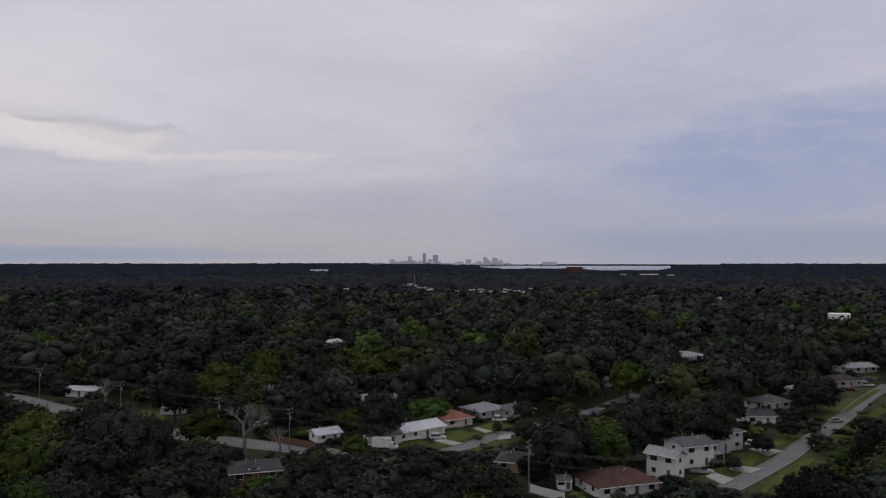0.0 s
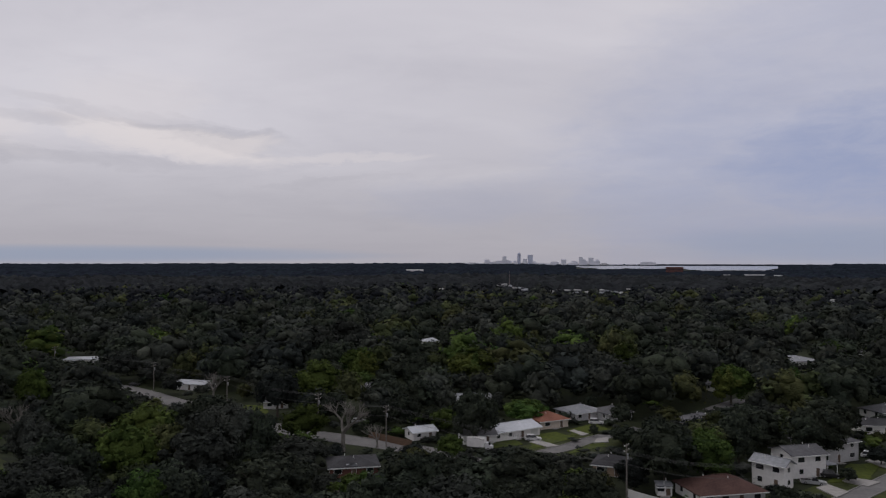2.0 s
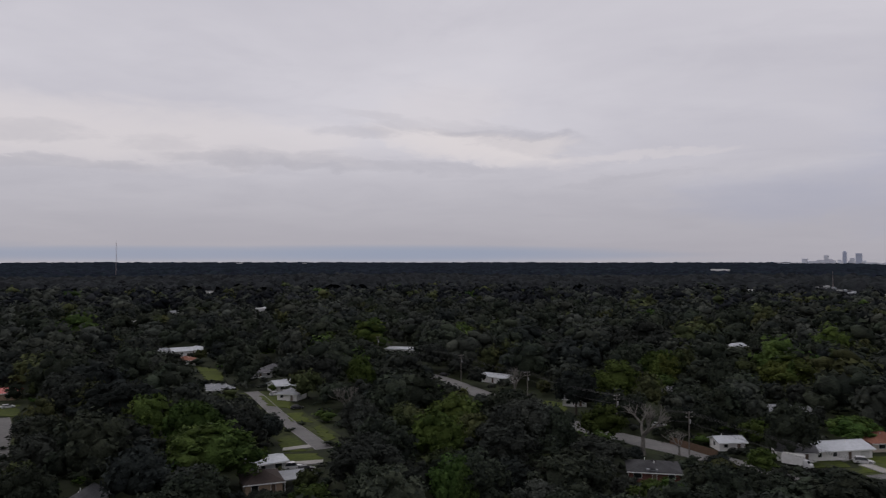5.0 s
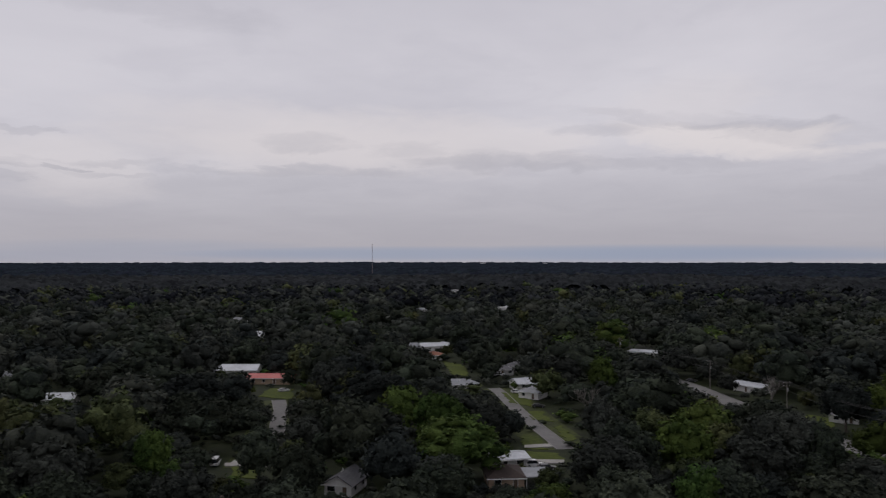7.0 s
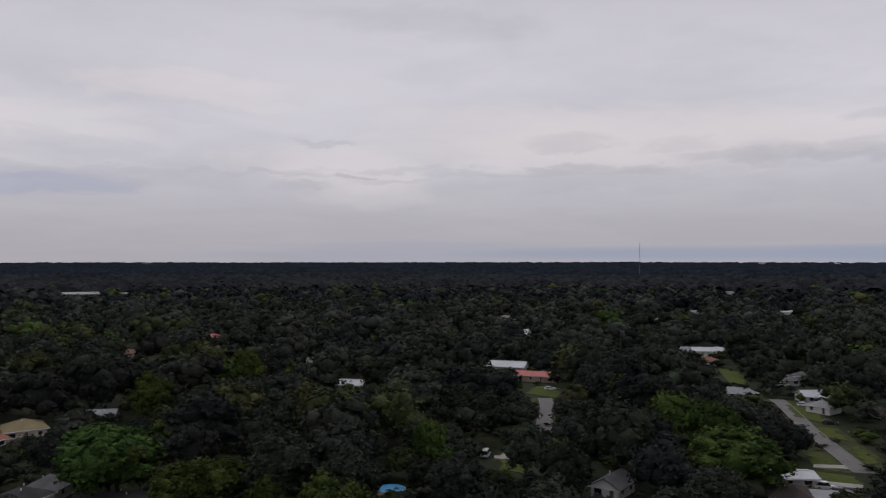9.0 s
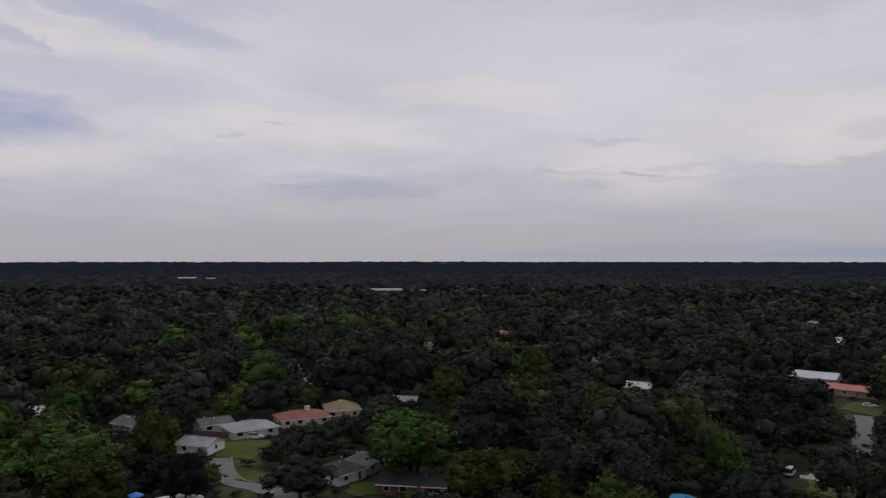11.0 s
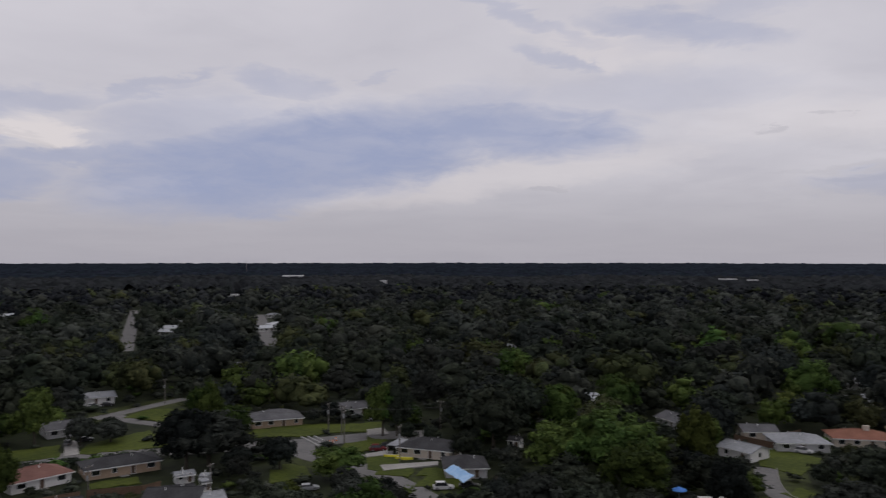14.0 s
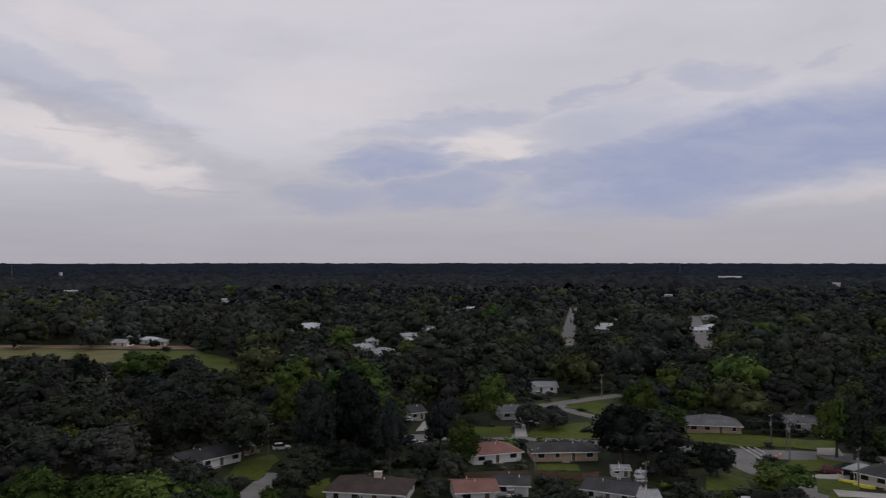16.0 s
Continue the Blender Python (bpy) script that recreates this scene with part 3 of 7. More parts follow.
def roof_data(kind, L, D, H, rise, over, ridge_along_x=True):
    """A roof shell with thick eaves over the box (0..L, 0..D)."""
    x0, y0, x1, y1 = -over, -over, L + over, D + over
    z0 = H - over * rise / (min(L, D) / 2) * 0.6
    if kind == "flat":
        return box_data(x0, y0, H - 0.05, x1, y1, H + 0.3)
    t = 0.22
    if ridge_along_x:
        m, cut = (y0 + y1) / 2, ((y1 - y0) / 2 if kind == "hip" else 0.0)
        cut = min(cut, (x1 - x0) / 2 - 0.4)
        ridge = [(x0 + cut, m, H + rise), (x1 - cut, m, H + rise)]
    else:
        m, cut = (x0 + x1) / 2, ((x1 - x0) / 2 if kind == "hip" else 0.0)
        cut = min(cut, (y1 - y0) / 2 - 0.4)
        ridge = [(m, y0 + cut, H + rise), (m, y1 - cut, H + rise)]
    v = [(x0, y0, z0), (x1, y0, z0), (x1, y1, z0), (x0, y1, z0)] + ridge
    v += [(x, y, z - t) for x, y, z in v[:6]]
    if ridge_along_x:
        top = [(0, 1, 5, 4), (2, 3, 4, 5), (3, 0, 4), (1, 2, 5)]
    else:
        top = [(1, 2, 5, 4), (3, 0, 4, 5), (0, 1, 4), (2, 3, 5)]
    if kind == "gable":
        top = top[:2]
    f = list(top) + [tuple(i + 6 for i in reversed(q)) for q in top]
    f += [(0, 6, 7, 1), (1, 7, 8, 2), (2, 8, 9, 3), (3, 9, 6, 0)]
    if kind == "gable":
        f = list(top) + [tuple(i + 6 for i in reversed(q)) for q in top]
        if ridge_along_x:
            f += [(0, 6, 7, 1), (2, 8, 9, 3), (0, 4, 10, 6), (4, 3, 9, 10), (1, 7, 11, 5), (5, 11, 8, 2)]
        else:
            f += [(1, 7, 8, 2), (3, 9, 6, 0), (0, 6, 10, 4), (4, 10, 7, 1), (3, 5, 11, 9), (5, 2, 8, 11)]
    return v, f


def wall_data(kind, L, D, H, rise, ridge_along_x=True):
    v, f = box_data(0, 0, -0.2, L, D, H - 0.02)
    if kind == "gable":
        k = len(v)
        r = rise - 0.25
        if ridge_along_x:
            v += [(0, D / 2, H + r), (L, D / 2, H + r)]
            f = [f[0]] + f[2:] + [(4, 7, k), (5, k + 1, 6), (4, k, k + 1, 5), (7, 6, k + 1, k)]
        else:
            v += [(L / 2, 0, H + r), (L / 2, D, H + r)]
            f = [f[0]] + f[2:] + [(4, 5, k), (7, k + 1, 6), (4, k, k + 1, 7), (5, 6, k + 1, k)]
    return v, f


def opening(name, parent, face, along, z0, w, h, L, D, pane_mat="glass", label=""):
    """A window or door on face f (front), b, l or r: a frame that stands proud, and its leaf."""
    def put(a0, a1, d0, d1, zz0, zz1):
        if face == "f":
            return (a0, -d1, zz0, a1, -d0, zz1)
        if face == "b":
            return (a0, D + d0, zz0, a1, D + d1, zz1)
        if face == "l":
            return (-d1, a0, zz0, -d0, a1, zz1)
        return (L + d0, a0, zz0, L + d1, a1, zz1)
    t = 0.09
    a0, a1, z1 = along - w / 2, along + w / 2, z0 + h
    frame_v = joined([box_data(*put(a0 - t, a0, -0.05, 0.06, z0 - t, z1 + t)), box_data(*put(a1, a1 + t, -0.05, 0.06, z0 - t, z1 + t)),
                      box_data(*put(a0, a1, -0.05, 0.06, z1, z1 + t)), box_data(*put(a0, a1, -0.05, 0.06, z0 - t, z0))])
    ob = part(name, mesh_of(name, *frame_v, "trim"), parent, label)
    leaf = "pane" if name == "window" else "leaf"
    part(leaf, mesh_of(leaf, *box_data(*put(a0, a1, -0.05, 0.02, z0, z1)), pane_mat), ob)
    return ob


def house(kind, x, y, heading, L, D, label, wall="white", roof="rgrey", H=2.7, rise=1.5, over=0.6, ridge_x=True, storeys=1,
          chimney=False, carport=0, garage=False, door=True, see=True, rng=0, patched=False, plain=False):
    """A house whose front runs L metres from (x, y) along the heading; its depth D lies to the left of that line."""
    far_off = math.hypot(x, y)
    z = float(land(far_off))
    ob = thing("house", pose(x, y, z, 0, 0, heading), label, "house", "houses of the suburb")
    r = random.Random(int(x * 7 + y * 13 + rng))
    T = H * storeys
    part("wall", mesh_of("wall", *wall_data(kind, L, D, T, rise, ridge_x), wall), ob)
    rf = part("roof", mesh_of("roof", *roof_data(kind, L, D, T, rise, over, ridge_x), roof), ob)
    if kind != "flat" and ridge_x:
        cap = (over + D / 2 if kind == "hip" else 0) - over
        cap = min(cap, L / 2 - 0.4)
        part("ridge_cap", mesh_of("ridge_cap", *box_data(cap, D / 2 - 0.15, T + rise - 0.06, L - cap, D / 2 + 0.15, T + rise + 0.06), roof), rf)
    for i in range(2):
        vx = r.uniform(0.25, 0.75) * L
        vy = D / 2 + (1.2 if i else -1.2)
        vz = T + (0.2 if kind == "flat" else rise * 0.6)
        part("vent_pipe", mesh_of("vent_pipe", *tube_data([(vx, vy, vz - 0.5), (vx, vy, vz + 0.75)], (0.09, 0.09), 6), "trim"), rf)
    if patched:
        for i in range(3):
            u = r.uniform(0.3, 0.8) * L
            zz = T + rise * 0.35
            part("roof_patch", mesh_of("roof_patch", *box_data(u, -over + 0.3, T + 0.05, u + 1.4, 0.6, zz), "rpale"), rf, "pale patch of roof coating")
    part("gutter", mesh_of("gutter", *box_data(-over, -over - 0.13, T - 0.42, L + over, -over - 0.01, T - 0.2), "trim"), rf)
    n = max(2, int(L / 3.6))
    for s in range(storeys):
        for i in range(n):
            a = (i + 0.5) * L / n
            if s == 0 and door and i == n // 2:
                opening("door", ob, "f", a, 0.12, 0.95, 2.03, L, D, "door")
            elif garage and s == 0 and i == n - 1:
                opening("garage_door", ob, "f", a, 0.05, min(2.6, L / n - 0.5), 2.1, L, D, "garage")
            else:
                opening("window", ob, "f", a, s * H + 1.0, r.choice((1.1, 1.5, 1.8)), 1.15, L, D)
        for face in "" if plain else "lr":
            for i in range(max(1, int(D / 4.5))):
                opening("window", ob, face, (i + 0.5) * D / max(1, int(D / 4.5)), s * H + 1.0, 1.1, 1.1, L, D)
    if chimney:
        c = joined([box_data(L * 0.55, D / 2 - 0.9, T, L * 0.55 + 1.6, D / 2 - 0.1, T + rise + 0.9), box_data(L * 0.55 - 0.1, D / 2 - 1.0, T + rise + 0.9, L * 0.55 + 1.7, D / 2, T + rise + 1.05)])
        part("chimney", mesh_of("chimney", *c, "cream" if wall != "brick" else "brick"), ob, "blocky masonry chimney")
    if carport:
        w = abs(carport)
        x0 = L + 0.4 if carport > 0 else -w - 0.4
        part("carport_roof", mesh_of("carport_roof", *box_data(x0, 0, H - 0.25, x0 + w, D * 0.8, H - 0.05), roof if kind == "flat" else "rpale"), ob, "flat carport roof")
        for px in (x0 + 0.15, x0 + w - 0.15):
            for py in (0.15, D * 0.8 - 0.15):
                part("post", mesh_of("post", *box_data(px - 0.06, py - 0.06, -0.1, px + 0.06, py + 0.06, H - 0.25), "trim"), ob)
    step = box_data(L / 2 - 1.0, -1.3, -0.15, L / 2 + 1.0, -0.06, 0.1)
    part("doorstep", mesh_of("doorstep", *step, "concrete"), ob)
    c, s = math.cos(radians(heading)), math.sin(radians(heading))
    for u, v in ((0.1, 0), (0.37, 0), (0.63, 0), (0.9, 0), (0.2, 1), (0.5, 1), (0.8, 1)):
        px, py = u * L, v * D * 0.6
        if see == "roof" and (v == 0 or u != 0.5):
            continue
        if see and (far_off < 290 or 0.3 < u < 0.7):
            keep_open(x + c * px - s * py, y + s * px + c * py, 0.9 if see == "roof" else 2.0, (1.5 if far_off < 290 else 2.4) if v == 0 else T + 0.3)
    BUILT.append((x + c * L / 2 - s * D / 2, y + s * L / 2 + c * D / 2, 0.55 * max(L, D)))
    return ob


BUILT = []


# ---- vehicles ----


def hull(sections, width, tuck=0.86):
    """A body from side-view sections (x, z bottom, z top), narrower towards the top."""
    v, f = [], []
    for x, z0, z1 in sections:
        w = width / 2
        v += [(x, -w, z0), (x, w, z0), (x, w * tuck, z1), (x, -w * tuck, z1)]
    n = len(sections)
    for i in range(n - 1):
        j = 4 * i
        for a, b in ((0, 1), (1, 2), (2, 3), (3, 0)):
            f.append((j + a, j + b, j + 4 + b, j + 4 + a))
    f += [(3, 2, 1, 0), tuple(4 * (n - 1) + k for k in range(4))]
    return v, f


def wheel(parent, x, y, r=0.33):
    ob = part("wheel", mesh_of("wheel", *tube_data([(x, y - 0.11, r), (x, y + 0.11, r)], (r, r), 12), "tyre"), parent)
    part("rim", mesh_of("rim", *tube_data([(x, y - 0.125, r), (x, y + 0.125, r)], (r * 0.6, r * 0.6), 10), "steel"), ob)


def car(x, y, heading, paint, kind, label):
    ob = thing("car" if kind != "pickup" else "pickup_truck", pose(x, y, 0.06, 0, 0, heading), label, "car" if kind != "pickup" else "truck", "parked vehicles")
    c = "car_" + paint
    tall = {"car": 1.42, "suv": 1.75, "pickup": 1.8, "van": 2.0}[kind]
    long = {"car": 4.5, "suv": 4.8, "pickup": 5.5, "van": 5.2}[kind]
    h = long / 2
    part("body", mesh_of("body", *hull([(-h, 0.45, 0.78), (-h + 0.15, 0.28, 0.95), (-h * 0.3, 0.22, 0.98), (h * 0.35, 0.22, 0.96), (h * 0.8, 0.26, 0.84), (h, 0.4, 0.66)], 1.82, 0.95), c), ob)
    a0, a1 = (-h * 0.15, h * 0.42) if kind == "pickup" else ((-h * 0.85, h * 0.42) if kind != "van" else (-h * 0.95, h * 0.6))
    cab = [(a0, 0.94, 0.97), (a0 + 0.35, 0.94, tall - 0.05), (a1 - 0.75, 0.94, tall - 0.03), (a1, 0.94, 0.98)]
    glassy = part("cabin_glass", mesh_of("cabin_glass", *hull(cab, 1.68, 0.8), "glass"), ob, "dark tinted windows")
    part("cabin_roof", mesh_of("cabin_roof", *hull([(a0 + 0.3, tall - 0.06, tall), (a1 - 0.7, tall - 0.06, tall)], 1.4, 0.95), c), ob)
    for px in (a0 + 0.35, (a0 + a1) / 2):
        part("pillar", mesh_of("pillar", *box_data(px - 0.05, -0.72, 0.95, px + 0.05, 0.72, tall - 0.05), c), ob)
    if kind == "pickup":
        part("cargo_bed", mesh_of("cargo_bed", *box_data(-h + 0.15, -0.75, 0.96, a0 - 0.05, 0.75, 1.0), "tyre"), ob, "dark cargo bed")
    for wx in (-h * 0.6, h * 0.6):
        for wy in (-0.82, 0.82):
            wheel(ob, wx, wy)
    for s in (-0.6, 0.6):
        part("headlight", mesh_of("headlight", *box_data(h - 0.1, s - 0.18, 0.6, h + 0.02, s + 0.18, 0.74), "trim"), ob)
        part("tail_light", mesh_of("tail_light", *box_data(-h - 0.02, s - 0.15, 0.68, -h + 0.1, s + 0.15, 0.84), "brick"), ob)
    keep_open(x, y, 2.5, 0.8)
    return ob


def box_truck(x, y, heading):
    ob = thing("box_truck", pose(x, y, 0.05, 0, 0, heading), "white box truck parked beside a grey-roofed house", "truck", "parked vehicles")
    part("cargo_box", mesh_of("cargo_box", *box_data(-3.4, -1.15, 0.9, 1.6, 1.15, 3.3), "white"), ob)
    part("cab", mesh_of("cab", *hull([(1.7, 0.5, 2.2), (2.5, 0.5, 2.15), (2.9, 0.5, 1.5), (3.6, 0.5, 1.3)], 2.0, 0.9), "car_white"), ob)
    part("windscreen", mesh_of("windscreen", [(2.53, -0.8, 2.1), (2.53, 0.8, 2.1), (2.93, 0.85, 1.5), (2.93, -0.85, 1.5)], [(0, 3, 2, 1)], "glass"), ob)
    part("chassis", mesh_of("chassis", *box_data(-3.3, -0.5, 0.45, 2.0, 0.5, 0.9), "tyre"), ob)
    for wx in (-2.2, 2.6):
        for wy in (-0.95, 0.95):
            wheel(ob, wx, wy, 0.42)
    keep_open(x, y, 4, 1.0)


# ---- trees ----


def ball(n_lat, n_lon, seed, rough=0.25):
    """A coarse uneven lump of radius about one."""
    rs = np.random.RandomState(seed)
    la = np.linspace(-1, 1, n_lat + 2)[1:-1] * 1.35
    lo = np.linspace(0, 2 * np.pi, n_lon, endpoint=False)
    A, B = np.meshgrid(la, lo, indexing="ij")
    r = 1 + rough * (rs.rand(*A.shape) - 0.5)
    v = np.stack([r * np.cos(A) * np.cos(B), r * np.cos(A) * np.sin(B), r * np.sin(A)], -1).reshape(-1, 3)
    v = np.concatenate([v, [[0, 0, -1], [0, 0, 1]]])
    i, j = np.meshgrid(np.arange(n_lat - 1), np.arange(n_lon), indexing="ij")
    q = np.stack([i * n_lon + j, i * n_lon + (j + 1) % n_lon, (i + 1) * n_lon + (j + 1) % n_lon, (i + 1) * n_lon + j], -1).reshape(-1, 4)
    j = np.arange(n_lon)
    b, t = n_lat * n_lon, n_lat * n_lon + 1
    tri = np.concatenate([np.stack([(j + 1) % n_lon, j, np.full(n_lon, b)], -1), np.stack([(n_lat - 1) * n_lon + j, (n_lat - 1) * n_lon + (j + 1) % n_lon, np.full(n_lon, t)], -1)])
    return v, q, tri


def crown_arrays(seed, clumps, each, leaf, shape, lump=(2, 6)):
    """Rounded tufts of leaves crowded over an uneven crown, with loose sprays on them, for a tree one unit high and one unit wide. Returns vertices, quads, triangles."""
    rs = np.random.RandomState(seed)
    base, top, wide = {"oak": (0.16, 0.97, 0.5), "round": (0.12, 0.98, 0.5), "tall": (0.14, 1.0, 0.42), "pine": (0.34, 1.0, 0.36)}[shape]
    cz, hz = base + (top - base) * (0.42 if shape != "pine" else 0.3), top - base
    # a few big boughs make the outline uneven
    boughs = rs.normal(size=(9, 3))
    boughs[:, 2] = boughs[:, 2] * 0.7 + 0.35
    boughs /= np.linalg.norm(boughs, axis=1)[:, None]
    swell = rs.uniform(0.04, 0.24, 9)

    def reach(d):
        lobes = np.clip((d @ boughs.T - 0.72) / 0.28, 0, 1) ** 0.6
        return 0.72 + (lobes * swell).max(axis=1)

    def shell(d, k):
        r = reach(d) * k
        up = np.where(d[:, 2] > 0, hz * 0.58, hz * 0.54)
        taper = 1.0 if shape != "pine" else 1.15 - 0.75 * np.clip(d[:, 2], 0, 1)
        return np.stack([d[:, 0] * wide * r * taper, d[:, 1] * wide * r * taper, cz + d[:, 2] * up * r], -1)

    bv, bq, bt = ball(4, 8, seed, 0.1) if clumps > 16 else ball(2, 6, seed, 0.1)
    heart = shell(bv / np.linalg.norm(bv, axis=1)[:, None], 0.72)
    V, Q, T, n = [heart], [bq], [bt], len(heart)
    # tufts, spread evenly from the skirts to the top
    k = np.arange(clumps)
    up = np.clip(1 - 1.62 * (k + 0.5) / clumps, -1, 1)
    turn = k * 2.39996 + rs.uniform(-0.45, 0.45, clumps)
    flat_r = np.sqrt(np.clip(1 - up ** 2, 0, 1))
    d = np.stack([flat_r * np.cos(turn), flat_r * np.sin(turn), up], -1) + 0.14 * rs.normal(size=(clumps, 3))
    d /= np.linalg.norm(d, axis=1)[:, None]
    c = shell(d, rs.uniform(0.74, 0.95, clumps))
    rad = rs.uniform(0.5, 1.15, clumps) * 0.66 / np.sqrt(clumps)
    for i in range(clumps):
        lv, lq, lt = ball(*lump, seed * 31 + i, 0.8)
        a = rs.uniform(0, 6.28)
        ca_, sa_ = math.cos(a), math.sin(a)
        lv = np.stack([lv[:, 0] * ca_ - lv[:, 1] * sa_, lv[:, 0] * sa_ + lv[:, 1] * ca_, lv[:, 2] * 0.9], -1) * rad[i] + c[i]
        out = (lv - c[i]) @ d[i]
        lv = lv - np.outer(out, d[i]) * 0.35
        V.append(lv), Q.append(lq + n), T.append(lt + n)
        n += len(lv)
    m = clumps * each
    if m:
        cc, rr, dd = np.repeat(c, each, 0), np.repeat(rad, each), np.repeat(d, each, 0)
        e = rs.normal(size=(m, 3)) + 0.9 * dd + np.array([0, 0, 0.5])
        e /= np.linalg.norm(e, axis=1)[:, None]
        p = cc + e * (rr * rs.uniform(0.92, 1.55, m))[:, None] * np.array([1, 1, 0.85])
        nrm = e + 0.55 * rs.normal(size=(m, 3)) + np.array([0, 0, 0.2])
        nrm /= np.linalg.norm(nrm, axis=1)[:, None]
        a = np.cross(nrm, rs.normal(size=(m, 3)))
        a /= np.linalg.norm(a, axis=1)[:, None] + 1e-9
        b = np.cross(nrm, a)
        s = leaf * rs.uniform(0.6, 1.35, (m, 1))
        corners = [p + s * a * rs.uniform(0.8, 1.4, (m, 1)), p + s * (b * rs.uniform(0.7, 1.3, (m, 1)) - a * rs.uniform(0.2, 0.8, (m, 1))) - nrm * s * 0.25,
                   p - s * (b * rs.uniform(0.7, 1.3, (m, 1)) + a * rs.uniform(0.2, 0.8, (m, 1))) - nrm * s * 0.25]
        V.append(np.stack(corners, 1).reshape(-1, 3))
        T.append(n + np.arange(m * 3).reshape(-1, 3))
    return np.concatenate(V), np.concatenate(Q), np.concatenate(T)


def trunk_data(seed, shape):
    r = random.Random(seed)
    top = {"oak": 0.5, "round": 0.5, "tall": 0.7, "pine": 0.9}[shape]
    fork = 0.26 if shape != "pine" else 0.9
    out = [tube_data([(0, 0, -0.03), (0.004, 0.002, 0.02), (0.008, 0.0, fork), (0.02, 0.01, top)], (0.045, 0.028, 0.022, 0.008), 7)]
    for k in range(5):
        a = k * 1.26 + r.uniform(-0.3, 0.3)
        z = r.uniform(0.2, 0.4) if shape != "pine" else r.uniform(0.45, 0.85)
        l = r.uniform(0.2, 0.33) if shape != "pine" else 0.13
        out.append(tube_data([(0.01, 0, z), (l * 0.5 * math.cos(a), l * 0.5 * math.sin(a), z + 0.1), (l * math.cos(a), l * math.sin(a), z + 0.28)], (0.016, 0.010, 0.004), 5))
    return joined(out)


TREE_MESH = {}


def tree_mesh(shape, tone, variant):
    key = (shape, tone, variant)
    if key not in TREE_MESH:
        seed = 11 + variant * 7 + len(shape) * 101
        lobes, leaves, leaf = {"oak": (40, 44, 0.026), "round": (38, 44, 0.026), "tall": (38, 44, 0.026), "pine": (34, 44, 0.025)}[shape]
        v, q, t = crown_arrays(seed, lobes, leaves, leaf, shape)
        TREE_MESH[key] = (quick_mesh("crown", v, [q, t], tone, smooth=True), mesh_of("trunk", *trunk_data(seed, shape), "bark"))
    return TREE_MESH[key]


TREE_LABEL = {
    "oak": "broad dark green oak with a spreading uneven crown", "grey": "grey-green tree with a muted leafy crown",
    "bright": "fresh bright green leafy tree", "yellow": "yellow-green leafy tree with rounded clumps", "dark": "dark evergreen tree with dense foliage",
}
TREES = []


def tree(x, y, height, width, tone="oak", shape="oak", variant=None):
    k = len(TREES)
    v = k % 3 if variant is None else variant
    crown, trunk = tree_mesh(shape, tone, v)
    ob = thing("tree", pose(x, y, 0, 0, 0, (k * 77) % 360) @ Matrix.Diagonal((width, width, height, 1)), TREE_LABEL[tone], "tree", "trees of the suburb")
    part("trunk", trunk, ob)
    part("crown", crown, ob)
    TREES.append((x, y, width / 2))
    if tone in ("bright", "yellow") and math.hypot(x, y) < 330:
        keep_open(x, y, width * 0.32, height * 0.4)
    return ob


def bare_tree(x, y, height, label):
    """A leafless tree: a trunk that forks again and again."""
    r = random.Random(int(x * 3 + y))
    out = []

    def grow(p, d, length, rad, level):
        q = p + d * length
        mid = p + d * length * 0.5 + Vector((r.uniform(-1, 1), r.uniform(-1, 1), 0)) * length * 0.06
        out.append(tube_data([tuple(p), tuple(mid), tuple(q)], (rad, rad * 0.8, rad * 0.6), 5))
        if level < 5:
            for _ in range(3 if level < 4 else 2):
                e = (d + Vector((r.uniform(-1, 1), r.uniform(-1, 1), r.uniform(-0.25, 0.75))) * 0.95).normalized()
                grow(q, e, length * r.uniform(0.6, 0.82), rad * 0.58, level + 1)
    ob = thing("bare_tree", pose(x, y, 0), label, "tree", "bare trees")
    grow(Vector((0, 0, -0.3)), Vector((0.03, 0.0, 1)), height * 0.27, height * 0.042, 0)
    part("forked_bough", mesh_of("forked_bough", *joined(out), "dead"), ob)
    TREES.append((x, y, height * 0.25))
    keep_open(x, y, height * 0.3, height * 0.25)


# ---- poles, cables, fences ----


def pole(x, y, height, heading, label="weathered wooden utility pole with a crossarm", arm=2.4, lamp=False):
    ob = thing("utility_pole", pose(x, y, 0, 0, 0, heading), label, "utility pole", "utility poles")
    part("shaft", mesh_of("shaft", *tube_data([(0, 0, -0.5), (0, 0, height)], (0.19, 0.12), 8), "pole"), ob)
    for z in (height - 0.4, height - 1.5)[: 2 if height > 10 else 1]:
        cross = part("crossarm", mesh_of("crossarm", *box_data(-arm / 2, -0.07, z - 0.08, arm / 2, 0.07, z + 0.08), "pole"), ob)
        for px in (-arm / 2 + 0.1, 0.0, arm / 2 - 0.1):
            part("insulator", mesh_of("insulator", *tube_data([(px, 0, z + 0.08), (px, 0, z + 0.3)], (0.06, 0.04), 6), "trim"), cross)
    part("transformer", mesh_of("transformer", *tube_data([(0.32, 0, height - 3.3), (0.32, 0, height - 2.2)], (0.26, 0.26), 10), "steel"), ob, "grey can transformer")
    if lamp:
        part("lamp_arm", mesh_of("lamp_arm", *tube_data([(0, 0, height * 0.72), (2.2, 0, height * 0.76)], (0.05, 0.04), 6), "steel"), ob)
        part("lamp_head", mesh_of("lamp_head", *box_data(2.0, -0.15, height * 0.76 - 0.1, 2.8, 0.15, height * 0.76 + 0.06), "steel"), ob)
    keep_open(x, y, 0.5, height * 0.6)


